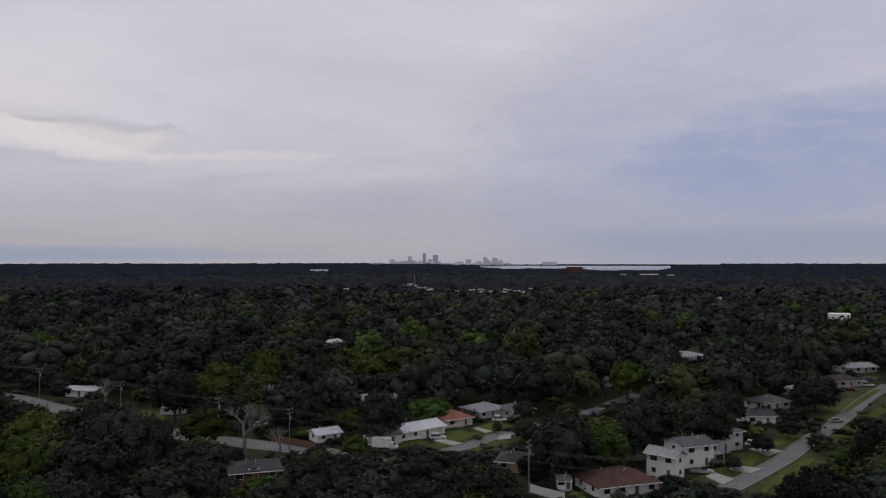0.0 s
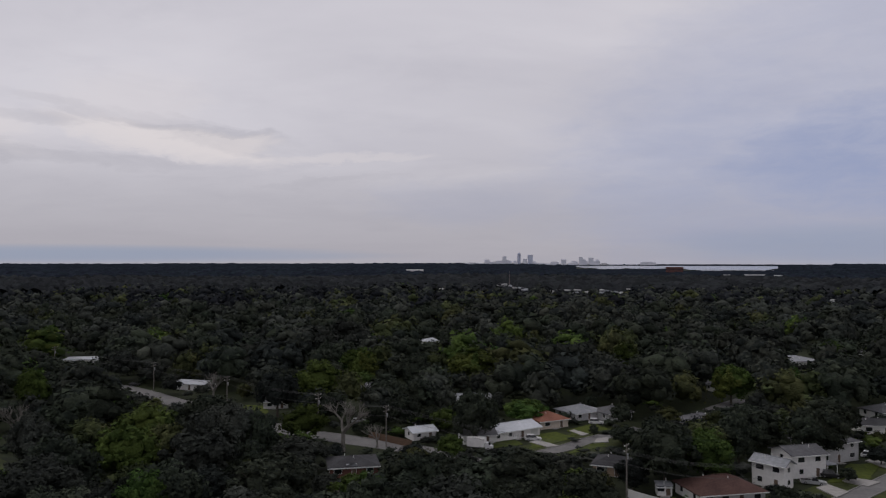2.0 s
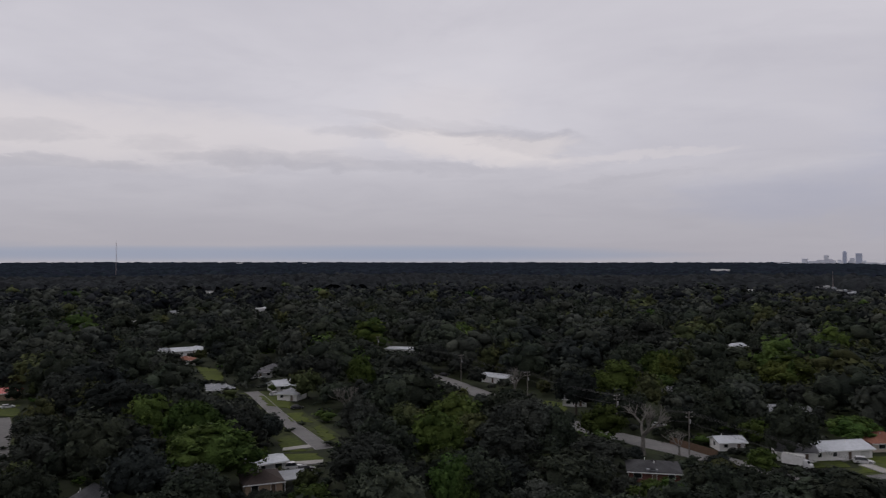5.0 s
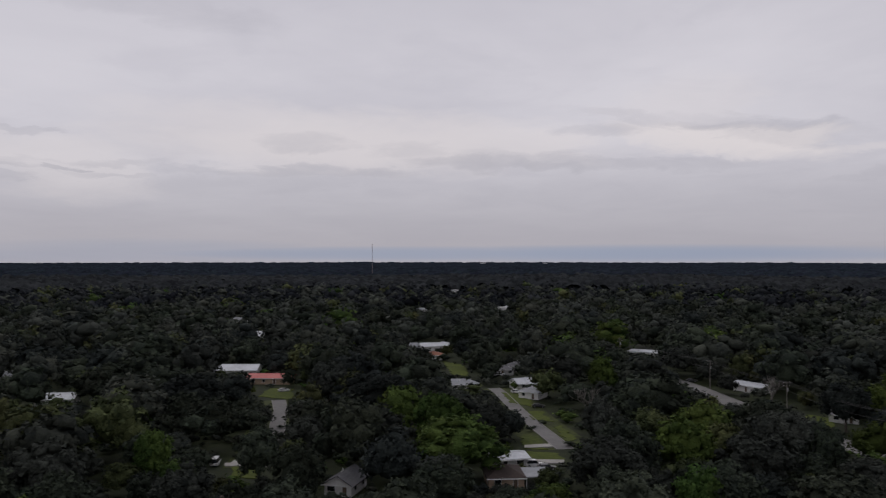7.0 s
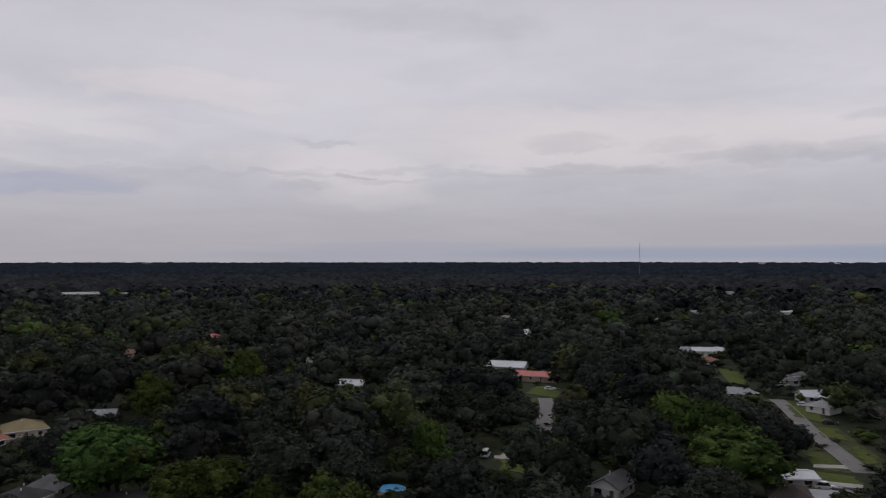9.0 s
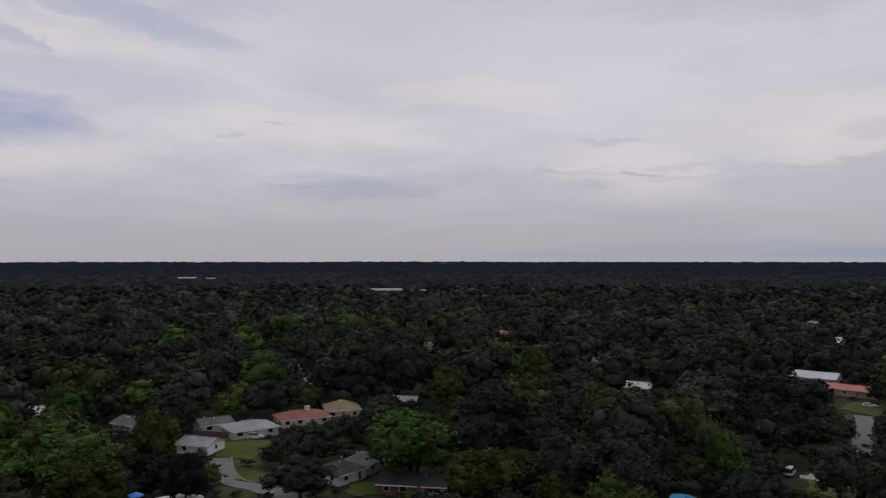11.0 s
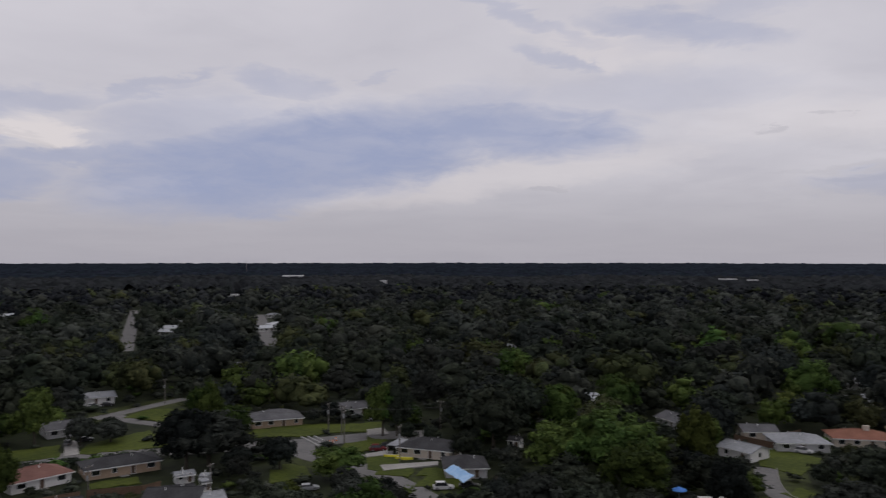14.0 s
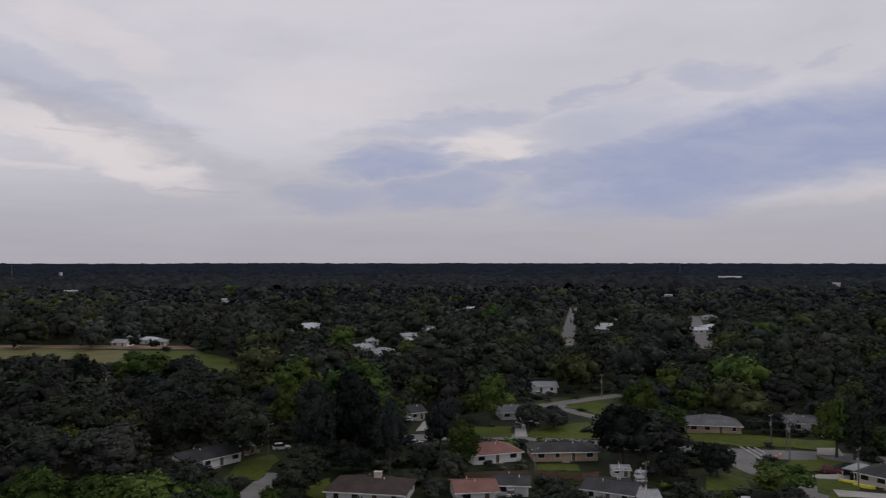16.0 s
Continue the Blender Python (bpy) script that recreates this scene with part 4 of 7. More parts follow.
def cable(points, sag=1.2, r=0.02, n=3, gap_m=1.0):
    """Wires strung from pole top to pole top."""
    for k in range(n):
        off = (k - (n - 1) / 2) * gap_m
        verts, faces = [], []
        for (x0, y0, z0), (x1, y1, z1) in zip(points, points[1:]):
            d = Vector((x1 - x0, y1 - y0, 0)).normalized()
            s = Vector((-d.y, d.x, 0)) * off
            path = []
            for i in range(9):
                t = i / 8
                path.append((x0 + (x1 - x0) * t + s.x, y0 + (y1 - y0) * t + s.y, z0 + (z1 - z0) * t - sag * 4 * t * (1 - t)))
            dv, df = tube_data(path, [r] * 9, 4)
            faces += [tuple(i + len(verts) for i in f) for f in df]
            verts += dv
        ob = new("power_line", mesh_of("power_line", verts, faces, "wire"))
        tagged(ob, "thin grey power line strung between wooden poles", "power line", "power lines")


def fence(points, height, mat, label):
    ob = thing("fence", pose(*points[0], 0), label, "fence", "fences")
    x0, y0 = points[0]
    for (ax, ay), (bx, by) in zip(points, points[1:]):
        L = math.hypot(bx - ax, by - ay)
        n = max(1, int(L / 2.4))
        ang_d = math.degrees(math.atan2(by - ay, bx - ax))
        panel = mesh_of("panel", *joined([box_data(0.06, -0.02, 0.05, L / n - 0.06, 0.02, height)] + [box_data(0.06, 0.02, z, L / n - 0.06, 0.07, z + 0.09) for z in (0.35, height - 0.3)]), mat)
        post = mesh_of("post", *box_data(-0.06, -0.06, -0.3, 0.06, 0.06, height + 0.08), mat)
        for i in range(n):
            m = pose(ax - x0 + (bx - ax) * i / n, ay - y0 + (by - ay) * i / n, 0, 0, 0, ang_d)
            part("post", post, ob, m=m)
            part("panel", panel, ob, m=m)
        for t in (0.2, 0.5, 0.8):
            keep_open(ax + (bx - ax) * t, ay + (by - ay) * t, 1.5, 0.8)


# ---- the far city ----


def block(x, y, heading, w, d, h, mat, label, name="tower_block", category="building", base=None, rows=0, crown=0):
    z = float(land(math.hypot(x, y))) if base is None else base
    ob = thing(name, pose(x, y, z, 0, 0, heading), label, category, "distant buildings")
    steps = [box_data(-w / 2, -d / 2, -1, w / 2, d / 2, h)]
    if crown:
        steps.append(box_data(-w * 0.3, -d * 0.3, h, w * 0.3, d * 0.3, h + crown))
    part("wall", mesh_of("wall", *joined(steps), mat), ob)
    part("parapet", mesh_of("parapet", *box_data(-w / 2 - 0.3, -d / 2 - 0.3, h - 1.0, w / 2 + 0.3, d / 2 + 0.3, h + 0.6), mat), ob)
    panes = "glass" if mat == "brick" else "band"
    for i in range(rows):
        zz = h * (i + 0.6) / (rows + 0.4)
        part("window_band", mesh_of("window_band", *box_data(-w / 2 - 0.25, -d / 2 - 0.25, zz, w / 2 + 0.25, d / 2 + 0.25, zz + h / (rows + 0.4) * 0.4), panes), ob)
    if name != "tower_block":
        keep_open(x, y, w * 0.4, h - (1.5 if rows == 0 else 2.5))
        BUILT.append((x, y, 0.6 * max(w, d)))
    return ob


def mast(x, y, h, label, r=0.7):
    ob = thing("radio_mast", pose(x, y, float(land(math.hypot(x, y)))), label, "radio mast", "radio masts")
    legs = [(r * math.cos(a), r * math.sin(a)) for a in (0.3, 2.4, 4.5)]
    for lx, ly in legs:
        part("leg", mesh_of("leg", *tube_data([(lx, ly, 0), (lx * 0.6, ly * 0.6, h)], (0.20, 0.14), 5), "mast"), ob)
    braces = []
    n = int(h / 4)
    for i in range(n):
        for k in range(3):
            (ax, ay), (bx, by) = legs[k], legs[(k + 1) % 3]
            s = 1 - 0.4 * i / n
            braces.append(tube_data([(ax * s, ay * s, h * i / n), (bx * s, by * s, h * (i + 1) / n)], (0.08, 0.08), 4))
    part("bracing", mesh_of("bracing", *joined(braces), "mast"), ob)
    part("antenna", mesh_of("antenna", *tube_data([(0, 0, h), (0, 0, h + 6)], (0.2, 0.1), 5), "mast"), ob)



# ---- streets, drives and open ground ----
strip("main_road", [(-188.0, 301.6), (-163.2, 289.3), (-129.1, 263.4), (-80.9, 229.2), (-56.7, 217.2), (-34.3, 207.7), (-9.0, 190.9)], 8.5, "asphalt", "wide worn grey asphalt road beside a power line", kerbs=True, part_open=False)
keep_open(-161.7, 290.5, 4.0)
keep_open(-151.0, 282.3, 4.0)
keep_open(-140.2, 273.6, 4.0)
keep_open(-130.6, 264.4, 4.0)
keep_open(-81.7, 231.5, 4.0)
keep_open(-78.3, 222.0, 4.0)
keep_open(-58.3, 217.2, 4.0)
keep_open(-52.7, 214.0, 4.0)
keep_open(-47.3, 210.8, 4.0)
keep_open(-42.0, 207.7, 4.0)
strip("road", [(0.9, 207.7), (7.3, 214.0), (14.2, 224.1), (23.5, 233.8), (31.4, 241.8)], 4.7, "asphalt", "worn grey asphalt residential street between trees", kerbs=True, verge=7.0)
strip("road", [(64.9, 174.0), (76.2, 185.9), (89.7, 200.6), (104.5, 219.3), (125.1, 243.4), (155.5, 282.3), (185.1, 317.9)], 4.7, "asphalt", "worn grey asphalt residential street between trees", kerbs=True, verge=7.0)
strip("road", [(58.8, 273.6), (69.4, 288.1), (75.8, 296.6)], 6.0, "asphalt", "worn grey asphalt residential street between trees")
strip("road", [(-130.4, 167.1), (-145.0, 177.1), (-166.7, 191.9), (-185.9, 206.3), (-203.3, 219.5), (-211.5, 224.8)], 4.5, "asphalt", "worn grey asphalt residential street between trees", kerbs=True, verge=7.0)
strip("road", [(-171.1, 96.7), (-183.1, 106.8), (-197.7, 117.1), (-216.0, 128.8), (-230.0, 138.1), (-247.7, 147.7)], 4.4, "asphalt", "worn grey asphalt residential street between trees", kerbs=True, verge=7.0)
strip("road", [(-164.0, -24.6), (-169.8, -29.9), (-176.3, -37.1), (-179.1, -41.9), (-188.4, -46.7), (-201.5, -50.6)], 4.8, "asphalt", "worn grey asphalt residential street between trees", kerbs=True, verge=7.0)
strip("road", [(-67.0, -213.7), (-77.9, -210.1), (-89.5, -205.6), (-104.1, -199.9), (-112.4, -191.4), (-124.4, -181.0)], 7.0, "asphalt", "worn grey asphalt residential street between trees", kerbs=True, part_open=False)
keep_open(-91.8, -204.7, 3.0)
keep_open(-94.7, -203.1, 3.0)
keep_open(-97.6, -201.5, 3.0)
keep_open(-100.5, -199.9, 3.0)
keep_open(-103.3, -198.4, 3.0)
keep_open(-111.9, -193.7, 3.0)
keep_open(-116.1, -191.4, 3.0)
keep_open(-120.3, -189.1, 3.0)
strip("cross_road", [(-123.7, -182.7), (-137.0, -172.7), (-149.4, -162.6), (-160.7, -156.2), (-172.2, -148.6), (-181.4, -139.6)], 10.0, "asphalt", "broad grey asphalt crossroads with painted lines", kerbs=False, part_open=False)
keep_open(-147.1, -162.2, 5.0)
keep_open(-151.3, -160.5, 5.0)
keep_open(-155.5, -158.9, 5.0)
keep_open(-161.2, -156.7, 5.0)
keep_open(-166.8, -154.5, 5.0)
keep_open(-172.4, -152.3, 5.0)
strip("road", [(-147.2, -160.2), (-141.7, -152.3), (-140.7, -145.6), (-139.0, -135.2), (-136.5, -125.1)], 7.0, "asphalt", "worn grey asphalt residential street between trees", part_open=False)
strip("road", [(-142.4, -150.9), (-141.6, -137.3), (-140.2, -126.3), (-136.1, -113.9), (-131.0, -101.8)], 6.0, "asphalt", "worn grey asphalt residential street between trees", verge=6.0)
strip("road", [(-125.2, -240.2), (-140.0, -242.4), (-153.8, -245.4), (-171.0, -248.8)], 4.8, "asphalt", "worn grey asphalt residential street between trees", kerbs=True, verge=7.0)
strip("road", [(-138.5, -241.8), (-136.9, -229.2), (-138.9, -218.2), (-140.8, -208.0)], 4.8, "asphalt", "worn grey asphalt residential street between trees")
strip("road", [(-18.2, -163.4), (-23.1, -175.0), (-26.6, -181.6), (-30.3, -188.7)], 6.0, "asphalt", "worn grey asphalt residential street between trees")
strip("road", [(-238.5, -405.3), (-305.2, -512.5), (-436.1, -722.7)], 9.0, "asphalt", "straight pale street running off through the woods", part_open=True, open_r=4.5)
strip("road", [(-306.6, -359.7), (-367.7, -439.3), (-473.6, -573.5)], 10.0, "asphalt", "straight pale street running off through the woods", part_open=True, open_r=4.5)
patch("drive", [(-77.0, -219.4), (-80.3, -219.1), (-86.0, -232.2), (-84.0, -232.0)], "concrete", "pale concrete drive beside a dark-roofed house", category='driveway')
patch("lawn", [(-2.2, 210.8), (11.1, 227.7), (5.3, 233.8), (-2.4, 229.2)], "grass", "mown green front lawn beside the street")
patch("lawn", [(10.3, 229.2), (21.3, 238.5), (17.6, 247.7), (8.9, 236.9)], "grass", "mown green front lawn beside the street")
patch("lawn", [(7.8, 207.7), (18.6, 217.2), (18.2, 222.0), (12.2, 217.2)], "grass", "mown green front lawn beside the street")
patch("lawn", [(-13.1, 210.8), (-3.8, 217.2), (-7.2, 222.0), (-12.8, 219.3)], "grass", "mown green front lawn beside the street")
patch("lawn", [(66.8, 188.3), (77.3, 191.9), (86.7, 207.7), (78.6, 206.5)], "grass", "mown green front lawn beside the street")
patch("lawn", [(87.0, 207.7), (105.2, 224.1), (104.2, 229.2), (92.3, 217.2)], "grass", "mown green front lawn beside the street")
patch("lawn", [(68.9, 168.2), (81.6, 181.1), (97.0, 198.9), (94.1, 200.6), (79.3, 183.5)], "grass", "mown green front lawn beside the street")
patch("lawn", [(125.4, 247.7), (157.7, 288.1), (152.3, 288.1), (124.9, 252.1)], "grass", "mown green front lawn beside the street")
patch("lawn", [(138.2, 261.4), (175.9, 306.9), (171.4, 306.9), (138.9, 266.4)], "grass", "mown green front lawn beside the street")
patch("lawn", [(162.3, 306.9), (194.6, 339.4), (188.9, 342.7), (163.6, 313.7)], "grass", "mown green front lawn beside the street")
patch("lawn", [(114.9, 220.6), (151.7, 261.4), (160.7, 276.8), (118.9, 231.5)], "grass", "mown green front lawn beside the street")
patch("lawn", [(-103.1, 256.7), (-90.3, 247.7), (-94.4, 261.4), (-103.8, 263.4)], "grass", "shady green back yard")
patch("lawn", [(-138.6, 159.5), (-133.4, 162.9), (-145.2, 173.4), (-149.4, 170.7)], "grass", "mown green front lawn beside the street")
patch("lawn", [(-129.7, 149.3), (-122.9, 155.8), (-128.9, 162.2), (-136.5, 157.2)], "grass", "mown green front lawn beside the street")
patch("lawn", [(-149.9, 185.7), (-134.2, 174.0), (-136.2, 179.3), (-150.2, 190.4)], "grass", "mown green front lawn beside the street")
patch("lawn", [(-185.9, 206.3), (-172.7, 206.2), (-192.9, 222.0), (-202.6, 220.0)], "grass", "mown green front lawn beside the street")
patch("lawn", [(-162.5, 190.4), (-155.1, 192.2), (-168.1, 202.2), (-172.1, 199.5)], "grass", "mown green front lawn beside the street")
patch("lawn", [(-258.9, 146.2), (-244.7, 151.9), (-264.3, 164.1), (-272.1, 158.9)], "grass", "mown green front lawn beside the street")
patch("lawn", [(-168.5, 87.2), (-162.6, 91.1), (-171.4, 96.5), (-177.0, 92.8)], "grass", "mown green front lawn beside the street")
patch("lawn", [(-246.9, 235.9), (-238.5, 237.7), (-268.1, 263.4), (-284.6, 264.4)], "grass", "mown green front lawn beside the street")
patch("lawn", [(-202.9, -53.0), (-199.1, -41.9), (-219.0, -41.1), (-223.4, -54.8)], "grass", "bright mown lawn between two grey-roofed houses")
patch("lawn", [(-181.0, -42.3), (-175.5, -30.3), (-180.4, -29.7), (-188.3, -39.6)], "grass", "mown green front lawn beside the street")
patch("lawn", [(-148.6, -136.7), (-154.9, -133.1), (-152.4, -127.9), (-142.3, -122.2), (-140.7, -129.3)], "grass", "mown green front lawn beside the street")
patch("lawn", [(-143.6, -116.2), (-146.0, -105.5), (-152.3, -114.5), (-150.1, -118.6)], "grass", "mown green front lawn beside the street")
patch("lawn", [(-155.2, -142.7), (-159.5, -138.7), (-166.2, -146.2), (-165.9, -152.6)], "grass", "mown green front lawn beside the street")
patch("lawn", [(-167.3, -15.1), (-168.9, -7.9), (-178.1, -8.4), (-178.8, -15.5)], "grass", "shady back yard grass")
patch("lawn", [(-91.3, -205.6), (-100.6, -202.0), (-107.1, -215.0), (-94.1, -218.4)], "grass", "mown green front lawn beside the street")
patch("lawn", [(-104.5, -200.5), (-125.2, -187.9), (-132.4, -211.3), (-111.7, -208.9)], "grass", "mown green front lawn beside the street")
patch("lawn", [(-138.1, -235.2), (-142.2, -219.9), (-152.8, -215.8), (-159.1, -231.5), (-151.3, -241.5)], "grass", "mown green front lawn beside the street")
patch("lawn", [(-90.3, -167.4), (-100.1, -162.5), (-102.4, -168.8), (-93.0, -172.5)], "grass", "mown green front lawn beside the street")
patch("lawn", [(-143.4, -180.7), (-155.8, -167.4), (-177.5, -156.8), (-184.7, -163.1), (-164.2, -176.4), (-152.2, -186.5)], "grass", "long green verge before a hip-roofed house")
patch("lawn", [(-145.7, -145.2), (-159.9, -139.6), (-167.5, -146.2), (-156.6, -152.3)], "grass", "mown green front lawn beside the street")
patch("lawn", [(-117.9, -138.9), (-128.0, -135.8), (-131.4, -143.0), (-125.5, -147.8)], "grass", "mown green front lawn beside the street")
patch("lawn", [(-17.6, -187.5), (-25.7, -184.4), (-33.0, -200.7), (-31.7, -206.7), (-24.1, -204.1)], "grass", "mown green front lawn beside the street")
patch("lawn", [(-138.3, -124.6), (-141.3, -116.5), (-147.2, -119.5), (-146.7, -129.3)], "grass", "mown green front lawn beside the street")
patch("lawn", [(-136.3, -110.7), (-142.1, -99.4), (-151.1, -105.7), (-146.3, -113.6)], "grass", "mown green front lawn beside the street")
patch("lawn", [(-124.2, -141.7), (-127.5, -135.1), (-133.5, -143.6), (-131.2, -149.7)], "grass", "mown green front lawn beside the street")
patch("lawn", [(-151.6, -178.2), (-172.3, -155.2), (-181.2, -163.2), (-159.0, -186.9)], "grass", "mown green front lawn beside the street")
patch("lawn", [(-33.1, -167.6), (-39.1, -161.1), (-40.6, -178.6), (-35.2, -178.2)], "grass", "mown green front lawn beside the street")
patch("field", [(13.9, -404.2), (-42.2, -358.6), (-47.4, -376.1), (-40.3, -417.2), (-28.6, -456.6), (1.4, -468.3), (15.8, -457.2)], "grass", "wide green sports field beyond the trees", category='field')
patch("field", [(101.1, -460.5), (14.1, -408.6), (7.4, -470.7), (47.6, -498.3), (116.7, -531.5)], "dry", "dry worn part of the sports field", category='field')
patch("dirt_track", [(116.7, -531.5), (-29.1, -465.2), (-23.9, -486.0), (120.6, -549.1)], "dirt", "strip of bare reddish dirt along the field", category='dirt track')
for fx, fy in ((-38, -380), (-28, -400), (-34, -410), (-20, -420), (-14, -440), (0, -425), (0, -450), (20, -440), (35, -470), (55, -470), (70, -480), (90, -500)):
    keep_open(fx, fy, 7.0)
patch("drive", [(2.5, 214.0), (5.7, 215.9), (0.2, 222.0), (-2.6, 219.3)], "concrete", "pale concrete drive leading from the street to a house", category='driveway', z=0.035)
patch("drive", [(12.9, 229.2), (15.0, 231.5), (10.7, 236.9), (9.4, 235.3)], "concrete", "pale concrete drive leading from the street to a house", category='driveway', z=0.035)
patch("drive", [(64.6, 176.6), (68.9, 181.1), (66.3, 186.8), (62.8, 183.5)], "concrete", "pale concrete drive leading from the street to a house", category='driveway', z=0.035)
patch("drive", [(74.8, 185.9), (79.2, 189.9), (73.6, 193.5), (70.8, 189.9)], "concrete", "pale concrete drive leading from the street to a house", category='driveway', z=0.035)
patch("drive", [(86.2, 202.9), (92.1, 207.7), (87.2, 212.7), (83.6, 209.5)], "concrete", "pale concrete drive leading from the street to a house", category='driveway', z=0.035)
patch("drive", [(15.6, 220.6), (19.8, 222.0), (20.3, 227.7), (16.9, 226.3)], "concrete", "pale concrete drive leading from the street to a house", category='driveway', z=0.035)
patch("drive", [(-124.2, 151.7), (-121.2, 154.9), (-123.3, 157.5), (-129.6, 151.4)], "concrete", "pale concrete drive leading from the street to a house", category='driveway', z=0.035)
patch("drive", [(-138.6, 159.5), (-134.1, 166.2), (-136.8, 168.3), (-140.6, 161.9)], "concrete", "pale concrete drive leading from the street to a house", category='driveway', z=0.035)
patch("drive", [(-170.4, 95.7), (-173.6, 98.8), (-181.1, 95.0), (-179.4, 93.4)], "concrete", "pale concrete drive leading from the street to a house", category='driveway', z=0.035)
patch("drive", [(-171.9, 96.7), (-175.6, 99.2), (-180.0, 91.9), (-177.5, 90.7)], "concrete", "pale concrete drive leading from the street to a house", category='driveway', z=0.035)
patch("drive", [(-101.3, -201.0), (-104.6, -199.7), (-112.3, -215.6), (-109.3, -216.8)], "concrete", "pale concrete drive leading from the street to a house", category='driveway', z=0.035)
patch("drive", [(-148.6, -136.7), (-154.9, -133.1), (-157.7, -135.5), (-151.3, -139.1)], "concrete", "pale concrete drive leading from the street to a house", category='driveway', z=0.035)
patch("drive", [(-141.7, -124.6), (-153.9, -117.2), (-156.6, -119.2), (-144.8, -128.8)], "concrete", "pale concrete drive leading from the street to a house", category='driveway', z=0.035)
patch("drive", [(-166.8, -153.4), (-172.2, -149.7), (-177.9, -156.5), (-172.5, -158.7)], "concrete", "pale concrete drive leading from the street to a house", category='driveway', z=0.035)
patch("drive", [(-147.0, -137.9), (-153.8, -134.3), (-157.0, -137.1), (-149.0, -139.7)], "concrete", "pale concrete drive leading from the street to a house", category='driveway', z=0.035)

# ---- houses ----
house("hip", -49.2, 177.5, 18.3, 11.5, 10.0, "low red brick house with a dark patched roof", wall='brick', roof='rdark', patched=True, rise=1.3)
house("gable", -144.8, 291.7, -10.3, 13.4, 9.0, "small white house with a pale low roof", roof='rwhite', rise=0.7, carport=-5, wall='white')
house("gable", -94.9, 256.7, 19.5, 8.4, 8.0, "white house with a grey roof among trees", roof='rgrey', ridge_x=True, rise=1.4)
house("gable", -35.6, 217.2, 34.3, 7.3, 6.0, "small white outbuilding with a white metal roof", roof='rwhite', rise=1.0, H=2.5)
house("gable", -20.9, 214.6, 16.3, 9.3, 8.0, "white house with a dark grey roof beside a box truck", roof='rgrey', rise=1.0)
house("gable", -13.0, 217.9, 39.9, 17.6, 9.0, "long white house with a pale coated roof", roof='rwhite', rise=1.3, wall='white', garage=True)
house("hip", 0.7, 236.1, 33.5, 10.3, 9.0, "small house with an orange tile roof", roof='rorange', wall='cream', rise=1.9)
house("hip", 11.8, 249.4, 37.8, 11.9, 10.0, "grey house with a pale grey hip roof", roof='rpale', wall='palegrey', rise=1.6)
house("hip", 22.4, 250.3, 34.5, 9.7, 9.0, "dim grey house behind parked cars", roof='rgrey', wall='palegrey', see='roof')
house("hip", 13.1, 188.8, -15.3, 7.6, 9.0, "house with a dark shingle roof under trees", roof='rdark', wall='tan')
house("flat", 26.0, 173.6, 0.0, 3.2, 3.0, "small white garden shed", wall='white', roof='rpale', H=2.2, over=0.2, door=True)
house("hip", 34.0, 166.5, 18.6, 15.0, 11.0, "large house with a rusty brown hip roof", roof='rrust', wall='white', rise=2.4)
house("gable", 49.3, 185.7, -42.4, 7.6, 4.4, "white two-storey house with a pale roof", roof='rpale', wall='white', storeys=2, rise=1.2, H=2.8)
house("gable", 60.0, 190.8, 20.4, 9.2, 8.0, "white two-storey house with a grey roof", roof='rgrey', wall='white', storeys=2, rise=1.3, H=2.8, carport=3)
house("hip", 70.5, 204.1, 29.0, 13.8, 9.0, "pale grey two-storey house with a hip roof", roof='rgrey', wall='palegrey', storeys=2, rise=1.6, H=2.6)
house("gable", 95.3, 241.8, 0.0, 9.8, 8.0, "white house with a dark roof", roof='rdark', wall='white', rise=1.2, H=3.0)
house("hip", 110.5, 263.4, 24.1, 12.3, 9.0, "pale house with a grey hip roof", roof='rgrey', wall='white', rise=1.8)
house("hip", 157.6, 310.8, 15.4, 16.0, 10.0, "house with a brown hip roof by the street", roof='rbrown', wall='palegrey', rise=1.8)
house("gable", 185.4, 350.6, 13.0, 16.0, 10.0, "house with a pale roof by the street", roof='rpale', wall='white', rise=1.4)
house("hip", 132.7, 294.1, 32.0, 16.6, 9.0, "pale house half hidden by trees", roof='rpale', wall='white', rise=1.3, see='roof')
house("flat", 119.5, 379.7, 15.7, 16.0, 22.0, "long low white building with a flat roof", roof='rpale', wall='white', H=3.6, over=0.2, door=False)
house("gable", 38.5, 207.7, 42.8, 7.4, 8.0, "white house among trees", roof='rpale', wall='white', see='roof')
house("hip", 45.8, 237.7, 39.8, 15.6, 10.0, "grey-roofed house among trees", roof='rgrey', wall='cream', see='roof')
house("gable", -63.0, 430.5, 62.6, 12.2, 9.0, "white house standing among the woods", roof='rwhite', H=5, see='roof')
house("gable", 32.8, 410.5, 40.3, 11.3, 9.0, "grey-roofed house among the woods", roof='rpale', see='roof')
house("gable", -64.4, 286.9, 56.3, 5.8, 8.0, "grey house half hidden in trees", roof='rgrey', wall='palegrey', see='roof')
house("gable", -53.5, 317.9, 29.1, 6.0, 8.0, "pale house half hidden in trees", roof='rpale', see='roof')
house("hip", 68.3, 312.3, 25.4, 13.1, 10.0, "white house behind a leafy tree", roof='rgrey', see='roof')
house("gable", -129.2, 138.5, 63.1, 8.2, 7.0, "house with a shining white metal roof", roof='rwhite', wall='palegrey', rise=0.7, H=2.6, door=False)
house("hip", -119.6, 125.5, 51.0, 8.1, 10.0, "house with a brown roof", roof='rbrown', wall='tan', rise=1.6, carport=6)
